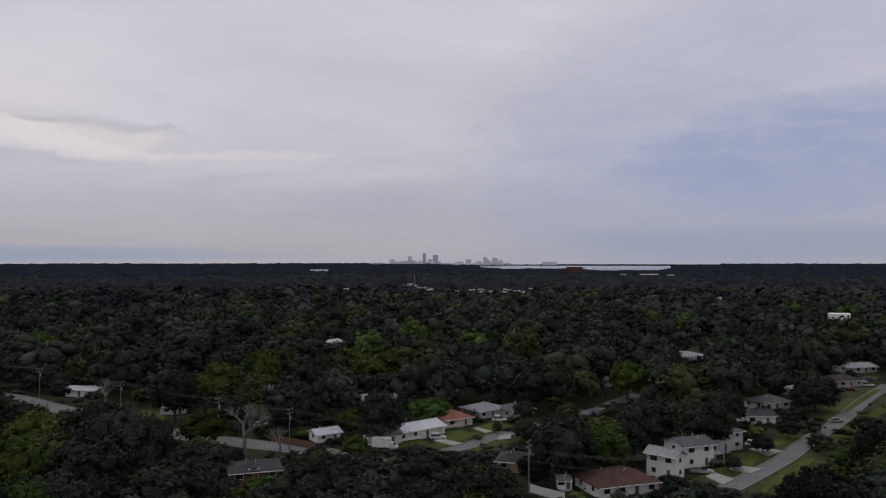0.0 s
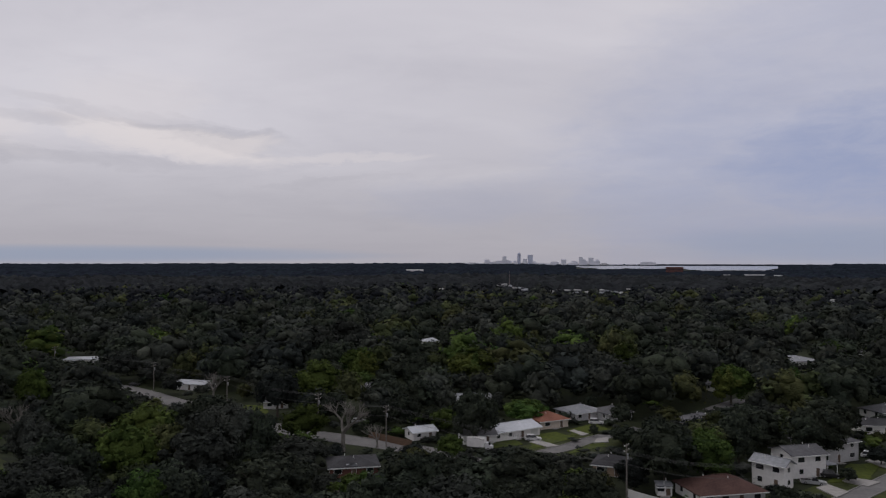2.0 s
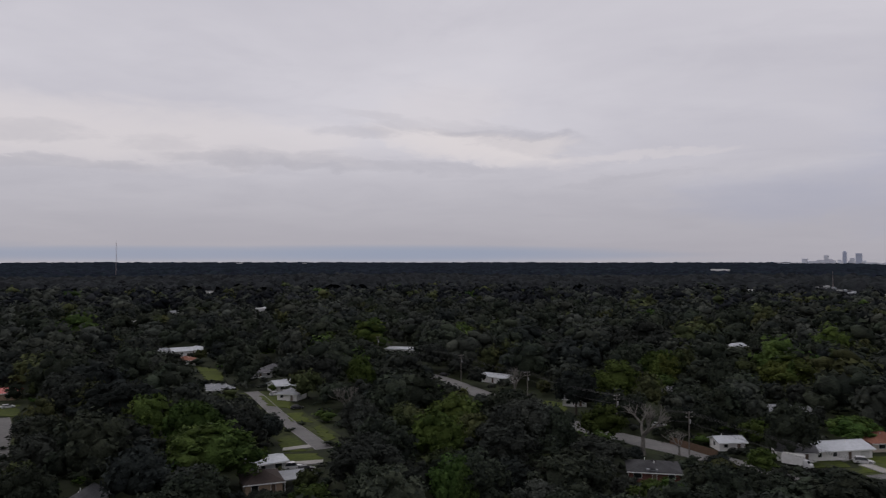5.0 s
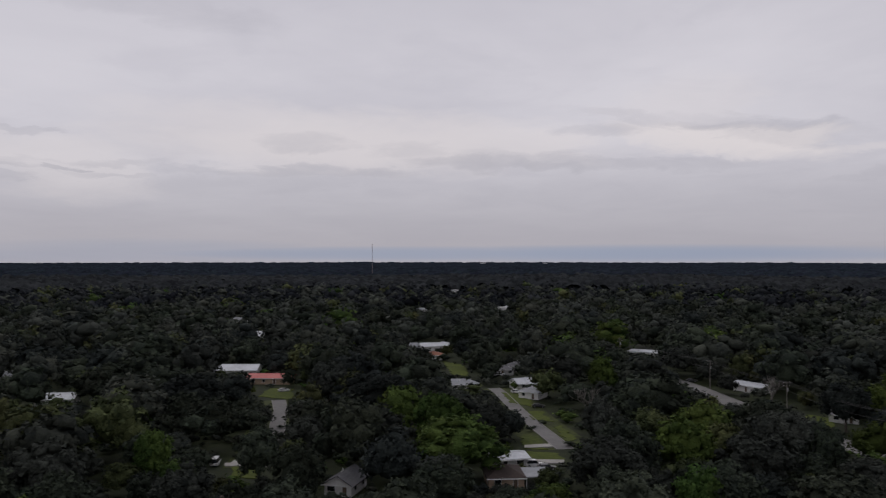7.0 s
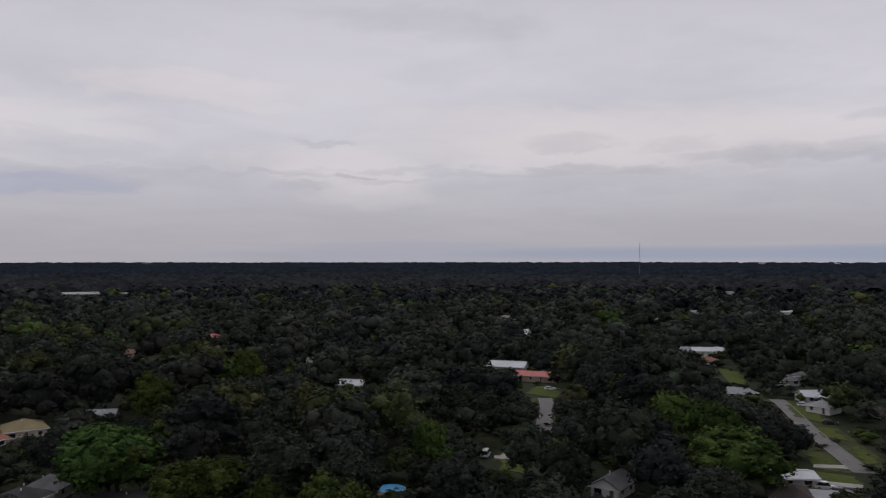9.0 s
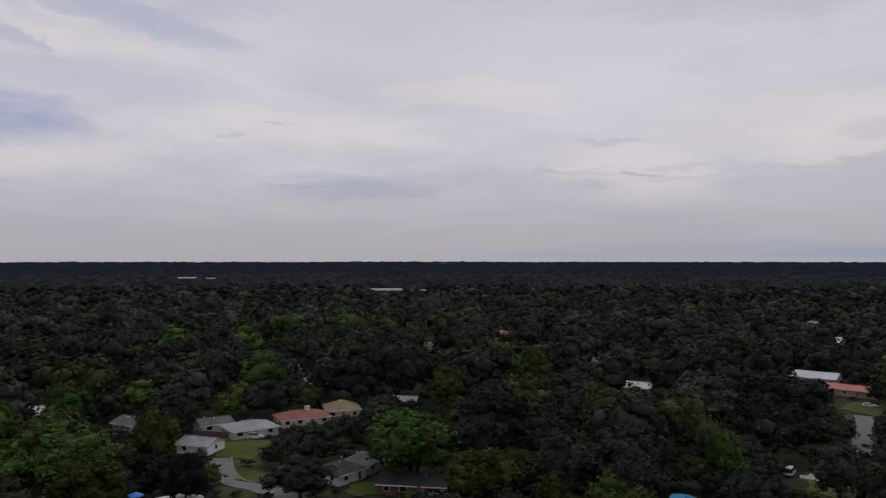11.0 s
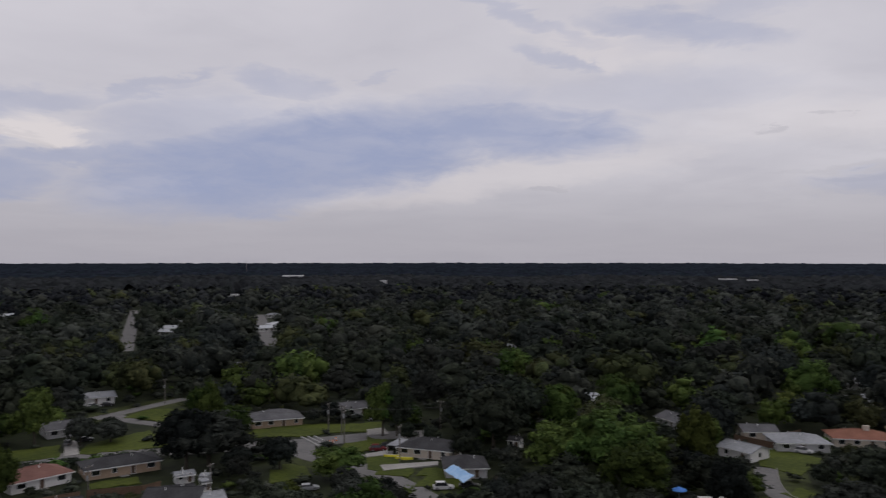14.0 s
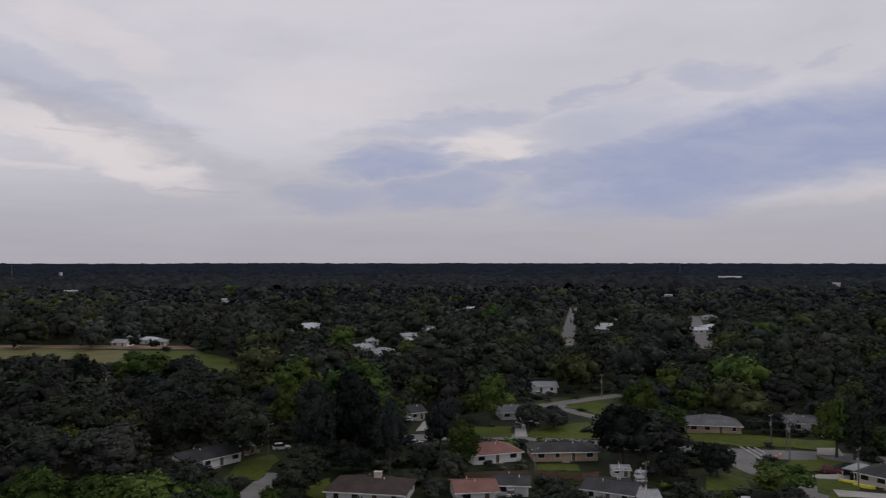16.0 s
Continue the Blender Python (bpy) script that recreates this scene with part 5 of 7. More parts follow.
house("gable", -141.5, 96.0, 31.0, 6.4, 9.0, "grey-roofed house with a white gable", roof='rgrey', wall='white', ridge_x=False, rise=2.0)
house("gable", -287.7, 157.0, 45.0, 17.8, 9.0, "long house with a red metal roof", roof='rpink', wall='tan', rise=1.2, H=2.8)
house("gable", -313.2, 157.2, 48.7, 16.0, 12.0, "long building with a white metal roof", roof='rwhite', wall='white', rise=1.8, H=3.2)
house("gable", -201.4, 228.4, 68.9, 8.9, 8.0, "white house by the street", roof='rwhite', wall='white')
house("hip", -234.8, 247.7, 59.7, 10.9, 9.0, "grey-roofed house at the end of the street", roof='rgrey', wall='palegrey')
house("flat", -231.7, 350.1, 17.7, 18.5, 11.0, "long white house with a flat roof", roof='rwhite', wall='white', over=0.4)
house("gable", -333.1, 277.7, 49.6, 8.8, 9.0, "house with a blue-grey roof", roof='rpale', wall='palegrey', see='roof')
house("gable", -319.1, 281.1, 61.7, 10.3, 9.0, "white house in a clearing", roof='rwhite', wall='white', H=3.5)
house("gable", -218.1, 208.4, 48.5, 4.7, 8.0, "white house beyond the street", roof='rpale', wall='white')
house("gable", -343.6, 344.7, 54.7, 8.8, 9.0, "white-roofed house far among trees", roof='rwhite', see='roof')
house("gable", -453.9, 250.1, 60.4, 6.7, 9.0, "white house far among trees", roof='rwhite', see='roof')
house("hip", -187.3, -18.1, 61.1, 7.7, 9.0, "grey-roofed house with a white gable front", roof='rgrey', wall='white', rise=2.0)
house("gable", -310.7, 153.0, 104.4, 17.3, 10.0, "pale-roofed house far among trees", roof='rpale', see='roof')
house("hip", -432.6, 3.1, 94.8, 9.6, 10.0, "house with a dusky red roof", roof='rred', wall='cream')
house("hip", -503.5, 53.0, 87.5, 9.3, 10.0, "house with a bright red roof", roof='rpink', wall='cream')
house("gable", -295.0, 77.1, 56.2, 13.8, 9.0, "white-roofed house among trees", roof='rwhite', see='roof')
house("gable", -360.7, 81.9, 98.8, 7.2, 9.0, "pale house among trees", roof='rpale', see='roof')
house("gable", -263.1, -8.6, 78.1, 8.3, 9.0, "pale roof among the trees", roof='rpale', wall='palegrey', see='roof')
house("hip", -248.3, -28.6, 102.9, 10.8, 11.0, "large house with a tan roof", roof='rtan', wall='cream', rise=2.2, H=3)
house("hip", -235.3, -40.9, 114.4, 15.5, 10.0, "house with an orange tile roof and a chimney", roof='rorange', wall='cream', rise=1.7, chimney=True)
house("hip", -220.2, -52.2, 121.8, 13.7, 10.0, "grey-roofed house with an open carport", roof='rpale', wall='palegrey', rise=1.6)
house("gable", -207.0, -63.8, 70.3, 9.5, 8.0, "white house with a pale grey roof", roof='rpale', wall='white', rise=1.2)
house("gable", -228.7, -63.2, 122.7, 9.3, 8.0, "small pale house behind a brown fence", roof='rgrey', wall='cream', rise=1.2)
house("hip", -175.2, -17.4, 140.0, 8.9, 9.0, "small dark grey-roofed house with a white front", roof='rdark', wall='white', rise=1.9)
house("gable", -168.9, -8.2, 78.4, 14.9, 9.0, "long red brick house", roof='rdark', wall='brick', rise=1.3)
house("hip", -155.3, -131.6, 105.9, 14.6, 10.0, "house with a dark hip roof and white eaves", roof='rdark', wall='cream', rise=1.7, carport=-3)
house("hip", -145.7, -108.6, 131.3, 9.8, 10.0, "house with a dark roof partly under a blue tarpaulin", roof='rdark', wall='palegrey', rise=1.8)
house("gable", -246.8, -122.2, 114.9, 9.3, 10.0, "white house glimpsed between crowns", roof='rwhite', see='roof')
house("gable", -234.3, -91.5, 58.1, 9.7, 8.0, "small grey house by a bend", roof='rgrey', wall='palegrey')
house("hip", -77.9, -177.8, 177.8, 13.2, 9.0, "house with a dull red shingle roof", roof='rred', wall='white', rise=1.8)
house("hip", -93.5, -175.2, 162.4, 16.9, 9.0, "tan house with a dark roof and white awning", roof='rdark', wall='tan', rise=1.4)
house("hip", -36.6, -162.3, 149.0, 17.0, 11.0, "large house with a dark brown roof and a chimney", roof='rbrown', wall='white', rise=2.0, chimney=True)
house("gable", -72.1, -153.2, 153.1, 7.5, 7.0, "white garage with a dark roof", roof='rdark', wall='white', rise=1.2, garage=True, door=False)
house("gable", -62.1, -150.9, 166.3, 8.9, 9.0, "low house with a faded red roof", roof='rred', wall='white', rise=1.2)
house("gable", -88.8, -143.7, 132.0, 10.8, 9.0, "house with a dark roof and pale eaves", roof='rdark', wall='white', rise=1.3)
house("hip", -152.5, -188.0, 147.6, 15.5, 11.0, "beige house with a grey hip roof on a long lawn", roof='rgrey', wall='tan', rise=2.0, carport=-4)
house("gable", -9.7, -195.8, 208.7, 16.0, 10.0, "long low house with a dark grey roof and white front", roof='rdark', wall='white', rise=1.6)
house("hip", -21.1, -209.6, -175.8, 8.2, 9.0, "small house with a grey roof", roof='rgrey', wall='tan', rise=1.6)
house("gable", -80.7, -234.2, -175.7, 4.8, 8.0, "white house with a dark roof and carport", roof='rdark', wall='palegrey', rise=1.6)
house("gable", -108.3, -224.5, 167.4, 11.0, 9.0, "grey-roofed house with two parked cars", roof='rgrey', wall='palegrey', rise=1.4)
house("gable", -139.0, -266.7, 158.6, 12.3, 9.0, "white house past the junction", roof='rpale', wall='white', rise=1.2)
house("gable", -182.9, -177.8, 158.2, 8.6, 9.0, "grey house in the shade of trees", roof='rgrey', wall='palegrey', rise=1.4, see='roof')
house("flat", -105.0, -146.6, 160.6, 2.0, 2.2, "small white garden shed beside a pole", wall='white', roof='rpale', H=2.0, over=0.2)
house("gable", -104.6, -155.9, 158.6, 4.2, 3.0, "small pale lean-to behind a house", wall='palegrey', roof='rpale', H=2.0, rise=0.6, over=0.3)
house("gable", -179.3, -112.4, 102.3, 3.3, 3.0, "small white garden building under trees", wall='white', roof='rdark', H=2.6, rise=0.8, over=0.3)
house("gable", -94.4, -144.7, 144.6, 5.5, 6.0, "low white outbuilding with a dark roof", wall='white', roof='rdark', H=2.4, rise=0.9)
house("flat", -106.7, -149.8, 135.0, 2.1, 2.5, "pale garden shed in a back yard", wall='palegrey', roof='rpale', H=2.3, over=0.2)
house("gable", -96.8, -134.7, 157.7, 4.2, 5.0, "grey outbuilding in a back yard", wall='palegrey', roof='rpale', H=2.4, rise=0.8)
house("gable", -105.4, -415.3, -163.1, 16.8, 10.0, "pale house among trees", roof='rpale', see='roof')
house("gable", -150.7, -466.5, 201.7, 16.0, 10.0, "row of pale roofs among trees", roof='rpale', see='roof')
house("gable", -107.0, -569.9, 200.6, 16.0, 10.0, "white building among trees", roof='rwhite', see='roof')
house("gable", 10.1, -530.3, 174.5, 12.6, 10.0, "white building beyond the field", roof='rpale', see='roof')
house("gable", -360.4, -436.9, 164.7, 16.0, 10.0, "white house beside a street", roof='rwhite')
house("gable", -302.0, -474.2, 123.9, 15.1, 10.0, "white house beside a street", roof='rwhite')
house("gable", -105.5, -381.8, 177.4, 16.0, 10.0, "pale house by a clearing", roof='rpale', see='roof')

# ---- roofs glimpsed among the woods ----
house("gable", -85.5, -932.7, 207.8, 10.4, 8.2, "small house with a pale roof glimpsed between crowns", wall="white", roof="rpale", see="roof", plain=True)
house("gable", -187.1, -519.1, 140.5, 9.2, 9.0, "small house with a grey roof glimpsed between crowns", wall="white", roof="rgrey", see="roof", plain=True)
house("gable", -279.0, -683.1, 168.6, 8.8, 8.3, "small house with a grey roof glimpsed between crowns", wall="cream", roof="rgrey", see="roof", plain=True)
house("hip", -245.0, -261.5, 97.3, 11.9, 7.3, "small house with a grey roof glimpsed between crowns", wall="cream", roof="rgrey", see="roof", plain=True)
house("gable", -219.4, -290.0, 164.4, 12.1, 7.5, "small house with a grey roof glimpsed between crowns", wall="white", roof="rgrey", see="roof", plain=True)
house("hip", -296.6, -732.7, 180.7, 10.1, 8.5, "small house with a grey roof glimpsed between crowns", wall="cream", roof="rgrey", see="roof", plain=True)
house("gable", -245.7, -562.5, 186.4, 8.5, 7.3, "small house with a grey roof glimpsed between crowns", wall="cream", roof="rgrey", see="roof", plain=True)
house("hip", -364.4, -236.5, 117.1, 11.1, 7.6, "small house with a pale roof glimpsed between crowns", wall="palegrey", roof="rpale", see="roof", plain=True)
house("hip", -366.3, -289.6, 115.7, 10.9, 8.2, "small house with a grey roof glimpsed between crowns", wall="cream", roof="rgrey", see="roof", plain=True)
house("gable", -340.1, -54.8, 137.7, 11.4, 7.3, "small house with a pale roof glimpsed between crowns", wall="white", roof="rpale", see="roof", plain=True)
house("hip", -302.5, -47.1, 110.3, 11.2, 9.0, "small house with a pale roof glimpsed between crowns", wall="white", roof="rpale", see="roof", plain=True)
house("gable", -436.5, 68.7, 45.5, 12.3, 9.0, "small house with a pale roof glimpsed between crowns", wall="palegrey", roof="rpale", see="roof", plain=True)
house("gable", -349.2, 42.7, 75.2, 8.8, 7.6, "small house with a white metal roof glimpsed between crowns", wall="palegrey", roof="rwhite", see="roof", plain=True)
house("gable", -558.2, 282.3, 71.0, 11.8, 7.8, "small house with a grey roof glimpsed between crowns", wall="white", roof="rgrey", see="roof", plain=True)
house("hip", -470.3, 370.5, 81.7, 12.9, 8.0, "small house with a grey roof glimpsed between crowns", wall="palegrey", roof="rgrey", see="roof", plain=True)
house("gable", -509.0, 542.7, 9.0, 11.0, 7.1, "small house with a white metal roof glimpsed between crowns", wall="palegrey", roof="rwhite", see="roof", plain=True)
house("gable", -367.4, 413.4, 50.0, 8.8, 7.1, "small house with a pale roof glimpsed between crowns", wall="cream", roof="rpale", see="roof", plain=True)
house("gable", -560.8, 489.3, 85.2, 12.5, 7.8, "small house with a pale roof glimpsed between crowns", wall="palegrey", roof="rpale", see="roof", plain=True)
house("hip", -272.8, 564.8, 54.7, 11.4, 7.2, "small house with a grey roof glimpsed between crowns", wall="cream", roof="rgrey", see="roof", plain=True)
house("gable", -542.0, 402.1, 63.7, 11.6, 8.9, "small house with a grey roof glimpsed between crowns", wall="palegrey", roof="rgrey", see="roof", plain=True)
house("hip", 164.1, 430.0, -37.2, 9.7, 8.6, "small house with a grey roof glimpsed between crowns", wall="palegrey", roof="rgrey", see="roof", plain=True)
house("gable", 127.0, 444.0, -26.5, 10.9, 7.3, "small house with a grey roof glimpsed between crowns", wall="palegrey", roof="rgrey", see="roof", plain=True)
house("gable", 250.7, 461.3, -41.0, 12.6, 8.2, "small house with a tan roof glimpsed between crowns", wall="palegrey", roof="rtan", see="roof", plain=True)
house("gable", -29.0, 269.0, 12.0, 12.8, 7.0, "small house with a pale roof glimpsed between crowns", wall="cream", roof="rpale", see="roof", plain=True)
house("hip", -91.8, -532.5, 142.2, 9, 8.0, "small house with a pale roof between the crowns", wall="white", roof="rpale", see="roof", plain=True)
house("hip", -104.9, -554.3, 130.2, 12, 8.0, "small house with a white roof between the crowns", wall="white", roof="rwhite", see="roof", plain=True)
house("gable", -116.5, -574.4, 133.2, 10, 8.0, "small house with a white roof between the crowns", wall="white", roof="rwhite", see="roof", plain=True)
house("hip", -114.1, -429.8, 128.2, 8, 8.0, "small house with a grey roof between the crowns", wall="palegrey", roof="rgrey", see="roof", plain=True)
house("hip", -126.5, -450.6, 168.2, 7, 8.0, "small house with a white roof between the crowns", wall="white", roof="rwhite", see="roof", plain=True)
house("hip", -114.8, -402.2, 140.2, 12, 8.0, "small house with a pale roof between the crowns", wall="white", roof="rpale", see="roof", plain=True)
house("hip", -115.8, -374.8, 150.2, 11, 8.0, "small house with a grey roof between the crowns", wall="palegrey", roof="rgrey", see="roof", plain=True)
house("hip", -145.2, -444.9, 164.2, 11, 8.0, "small house with a white roof between the crowns", wall="white", roof="rwhite", see="roof", plain=True)
house("hip", -158.8, -472.8, 158.2, 9, 8.0, "small house with a pale roof between the crowns", wall="white", roof="rpale", see="roof", plain=True)
house("hip", -173.1, -491.5, 148.2, 8, 8.0, "small house with a grey roof between the crowns", wall="palegrey", roof="rgrey", see="roof", plain=True)
house("hip", -186.6, -508.2, 164.2, 11, 8.0, "small house with a white roof between the crowns", wall="white", roof="rwhite", see="roof", plain=True)
house("gable", -302.4, -719.1, 145.2, 14, 8.0, "small house with a white roof between the crowns", wall="white", roof="rwhite", see="roof", plain=True)
house("gable", -84.9, -931.9, 165.2, 16, 8.0, "small house with a pale roof between the crowns", wall="white", roof="rpale", see="roof", plain=True)
house("gable", 18.1, -499.7, 145.2, 10, 8.0, "small house with a pale roof between the crowns", wall="white", roof="rpale", see="roof", plain=True)
house("hip", 3.5, -512.6, 132.2, 14, 8.0, "small house with a white roof between the crowns", wall="white", roof="rwhite", see="roof", plain=True)
house("hip", -4.8, -494.7, 168.2, 8, 8.0, "small house with a pale roof between the crowns", wall="white", roof="rpale", see="roof", plain=True)
house("gable", -321.2, -493.7, 149.2, 11, 8.0, "small house with a white roof between the crowns", wall="white", roof="rwhite", see="roof", plain=True)
house("hip", -351.1, -528.5, 130.2, 10, 8.0, "small house with a pale roof between the crowns", wall="white", roof="rpale", see="roof", plain=True)
house("hip", -387.1, -454.7, 172.2, 14, 8.0, "small house with a white roof between the crowns", wall="white", roof="rwhite", see="roof", plain=True)
house("hip", -452.2, -535.8, 150.2, 12, 8.0, "small house with a pale roof between the crowns", wall="white", roof="rpale", see="roof", plain=True)
house("hip", -422.1, -486.1, 140.2, 10, 8.0, "small house with a grey roof between the crowns", wall="palegrey", roof="rgrey", see="roof", plain=True)
house("hip", -660.9, -861.7, 158.2, 20, 8.0, "small house with a white roof between the crowns", wall="white", roof="rwhite", see="roof", plain=True)
house("hip", -328.0, 278.7, 36.8, 9, 8.0, "small house with a pale roof between the crowns", wall="white", roof="rpale", see="roof", plain=True)
house("hip", -327.6, 296.6, 14.8, 11, 8.0, "small house with a white roof between the crowns", wall="white", roof="rwhite", see="roof", plain=True)
house("hip", -294.3, 261.2, 46.8, 9, 8.0, "small house with an orange roof between the crowns", wall="white", roof="rorange", see="roof", plain=True)
house("hip", -217.0, 211.8, 18.8, 5, 5.0, "small house with a pale roof between the crowns", wall="white", roof="rpale", see="roof", plain=True)
house("hip", -199.8, 230.8, 56.8, 7, 8.0, "small house with a white roof between the crowns", wall="white", roof="rwhite", see="roof", plain=True)
house("hip", -190.6, 216.2, 12.8, 8, 8.0, "small house with a pale roof between the crowns", wall="white", roof="rpale", see="roof", plain=True)
house("hip", -240.6, 263.4, 24.8, 9, 8.0, "small house with a grey roof between the crowns", wall="palegrey", roof="rgrey", see="roof", plain=True)
house("gable", -442.5, 246.2, 45.8, 9, 8.0, "small house with a white roof between the crowns", wall="white", roof="rwhite", see="roof", plain=True)
house("hip", -494.3, 398.9, 54.8, 9, 8.0, "small house with a white roof between the crowns", wall="white", roof="rwhite", see="roof", plain=True)
house("gable", -528.9, 574.6, 39.8, 9, 8.0, "small house with a white roof between the crowns", wall="white", roof="rwhite", see="roof", plain=True)
house("hip", -846.4, 812.1, 44.8, 12, 8.0, "small house with a white roof between the crowns", wall="white", roof="rwhite", see="roof", plain=True)
house("gable", -576.2, 300.3, 17.8, 14, 8.0, "small house with a pale roof between the crowns", wall="white", roof="rpale", see="roof", plain=True)

# ---- notable trees ----
tree(-50.1, -206.4, 10.9, 18.7, "dark", "oak")
tree(-58.5, -191.6, 10.5, 16.3, "dark", "oak")
tree(-41.2, -194.1, 8.0, 11.6, "oak", "oak")
tree(-62.6, -171.2, 8.0, 8.3, "oak", "oak")
tree(-119.1, -152.2, 7.0, 9.6, "dark", "oak")
tree(-89.6, 193.9, 15.9, 14.1, "oak", "oak")
tree(-77.1, 189.6, 15.9, 13.4, "grey", "oak")
tree(-70.3, 188.8, 14.6, 8.7, "oak", "round")
tree(-23.9, -202.7, 17.1, 16.1, "oak", "round")
tree(-7.6, -209.0, 17.1, 17.5, "oak", "oak")
tree(-113.4, -164.7, 17.1, 17.5, "dark", "oak")
tree(-157.6, 88.7, 14.6, 12.0, "oak", "oak")
tree(103.3, 210.7, 4.5, 7.2, "oak", "round")
tree(72.1, 189.7, 3.6, 4.6, "oak", "round")
tree(125.9, 227.1, 6.0, 10.1, "oak", "oak")
tree(86.1, 206.0, 5.0, 6.6, "dark", "round")
tree(100.6, 223.0, 6.0, 8.3, "oak", "oak")
tree(28.9, 190.1, 10.0, 14.1, "oak", "tall")
tree(20.9, 175.7, 8.0, 9.1, "dark", "oak")
tree(23.6, 219.1, 6.0, 8.1, "oak", "round")
tree(50.0, 200.0, 16.0, 13.0, "oak", "oak")
tree(-82.8, 193.6, 14.6, 18.6, "grey", "oak")
tree(-82.9, 212.3, 9.0, 11.0, "oak", "oak")
tree(-58.8, 183.6, 9.0, 15.0, "grey", "oak")
tree(-20.0, 165.3, 10.0, 14.7, "oak", "oak")
tree(-75.3, 163.5, 15.9, 18.2, "grey", "oak")
tree(-77.1, 263.4, 17.1, 19.5, "yellow", "round")
tree(-218.1, -4.3, 10.0, 21.0, "bright", "round")
tree(-294.7, -58.4, 15.9, 18.5, "bright", "oak")
tree(-175.0, 22.0, 8.0, 14.2, "yellow", "round")
tree(-306.2, 45.3, 15.9, 17.1, "bright", "round")
tree(-227.1, 64.0, 13.4, 13.3, "oak", "round")
tree(-66.4, 212.9, 10.9, 15.1, "yellow", "round")
tree(-73.6, 312.0, 17.1, 18.5, "yellow", "round")
tree(-26.3, 312.0, 17.1, 25.4, "yellow", "round")
tree(-47.2, 295.6, 15.9, 13.6, "oak", "round")
tree(68.7, 285.3, 15.9, 16.1, "yellow", "round")
tree(-142.2, 558.9, 15.9, 27.0, "bright", "round")
tree(37.8, 338.8, 17.1, 15.1, "yellow", "round")
tree(154.7, 366.3, 18.3, 16.3, "yellow", "round")
tree(127.9, 352.2, 18.3, 15.6, "bright", "tall")
tree(7.9, 296.4, 17.1, 13.2, "grey", "tall")
tree(38.0, 182.0, 13.9, 15.0, "bright", "oak")
tree(70.9, 206.1, 17.1, 16.8, "oak", "round")
tree(127.9, 263.2, 10.9, 15.6, "dark", "oak")
tree(-18.1, 215.5, 17.1, 15.2, "oak", "round")
tree(-4.3, 243.2, 9.0, 16.2, "bright", "oak")
tree(-22.4, 197.1, 7.0, 8.8, "bright", "round")
tree(-85.9, 245.3, 15.9, 16.3, "dark", "oak")
tree(-199.0, 379.6, 17.1, 16.9, "yellow", "round")
tree(42.8, 130.1, 14.6, 13.5, "oak", "oak")
tree(65.0, 136.3, 15.9, 13.1, "dark", "oak")
tree(93.4, 166.3, 17.1, 11.1, "oak", "oak")
tree(-5.1, 156.1, 14.6, 22.0, "oak", "oak")
tree(-25.0, 151.4, 14.6, 14.6, "oak", "oak")
tree(28.5, 178.9, 17.1, 17.2, "oak", "oak")
tree(16.2, 228.6, 4.0, 3.4, "oak", "round")
tree(-66.9, 132.7, 15.9, 14.7, "oak", "oak")
tree(-53.3, 149.2, 14.6, 18.8, "oak", "oak")
tree(-130.2, 126.2, 15.9, 23.6, "bright", "oak")
tree(-153.4, 141.5, 17.1, 16.5, "bright", "round")
tree(-167.4, 108.3, 13.4, 12.8, "grey", "oak")
tree(-169.8, 239.7, 15.9, 13.0, "yellow", "round")
tree(-148.0, 164.2, 9.0, 9.7, "dark", "round")
tree(-190.3, 145.8, 18.3, 27.0, "dark", "oak")
tree(-122.2, 172.5, 15.9, 12.5, "grey", "oak")
tree(-96.0, 137.7, 14.6, 18.6, "grey", "oak")
tree(-231.8, 159.2, 17.1, 17.3, "grey", "oak")
tree(-67.9, 126.9, 15.9, 8.5, "bright", "oak")
tree(-158.0, 14.6, 13.4, 16.8, "yellow", "oak")
tree(-151.6, 27.2, 10.0, 7.8, "yellow", "round")
tree(-302.8, 47.7, 18.3, 15.4, "yellow", "tall")
tree(-176.0, -1.4, 17.1, 23.9, "bright", "oak")
tree(-257.1, 10.9, 17.1, 14.2, "yellow", "round")
tree(-164.6, 45.6, 17.1, 16.3, "grey", "oak")
tree(-172.6, 70.4, 14.6, 9.7, "bright", "round")
tree(-228.3, 105.2, 18.3, 24.2, "dark", "oak")
tree(-267.3, 93.3, 18.3, 23.0, "oak", "oak")
tree(-160.3, 31.1, 17.1, 17.7, "oak", "oak")
tree(-191.8, -63.9, 15.9, 11.9, "yellow", "round")
tree(-168.9, -76.7, 18.3, 25.5, "bright", "oak")
tree(-154.8, -65.0, 14.6, 17.1, "bright", "oak")
tree(-162.3, -86.3, 15.9, 19.7, "bright", "oak")
tree(-156.0, 11.7, 13.4, 13.3, "yellow", "oak")
tree(-184.9, 0.5, 15.9, 20.0, "bright", "oak")
tree(-202.6, -109.6, 17.1, 14.8, "bright", "oak")
tree(-176.4, -115.3, 18.3, 19.0, "oak", "round")
tree(-172.3, -146.5, 17.1, 11.8, "oak", "tall")
tree(-345.9, -175.0, 18.3, 22.3, "yellow", "round")
tree(-286.1, -56.9, 18.3, 19.4, "bright", "round")
tree(-262.4, -163.2, 18.3, 19.4, "bright", "round")
tree(-158.8, -47.1, 13.4, 9.8, "dark", "oak")
tree(-165.3, -24.7, 10.0, 16.0, "grey", "oak")
tree(-41.5, -232.2, 15.9, 13.7, "yellow", "tall")
tree(-41.1, -193.9, 23.2, 14.5, "dark", "tall")
tree(-52.3, -196.9, 24.4, 16.5, "dark", "tall")
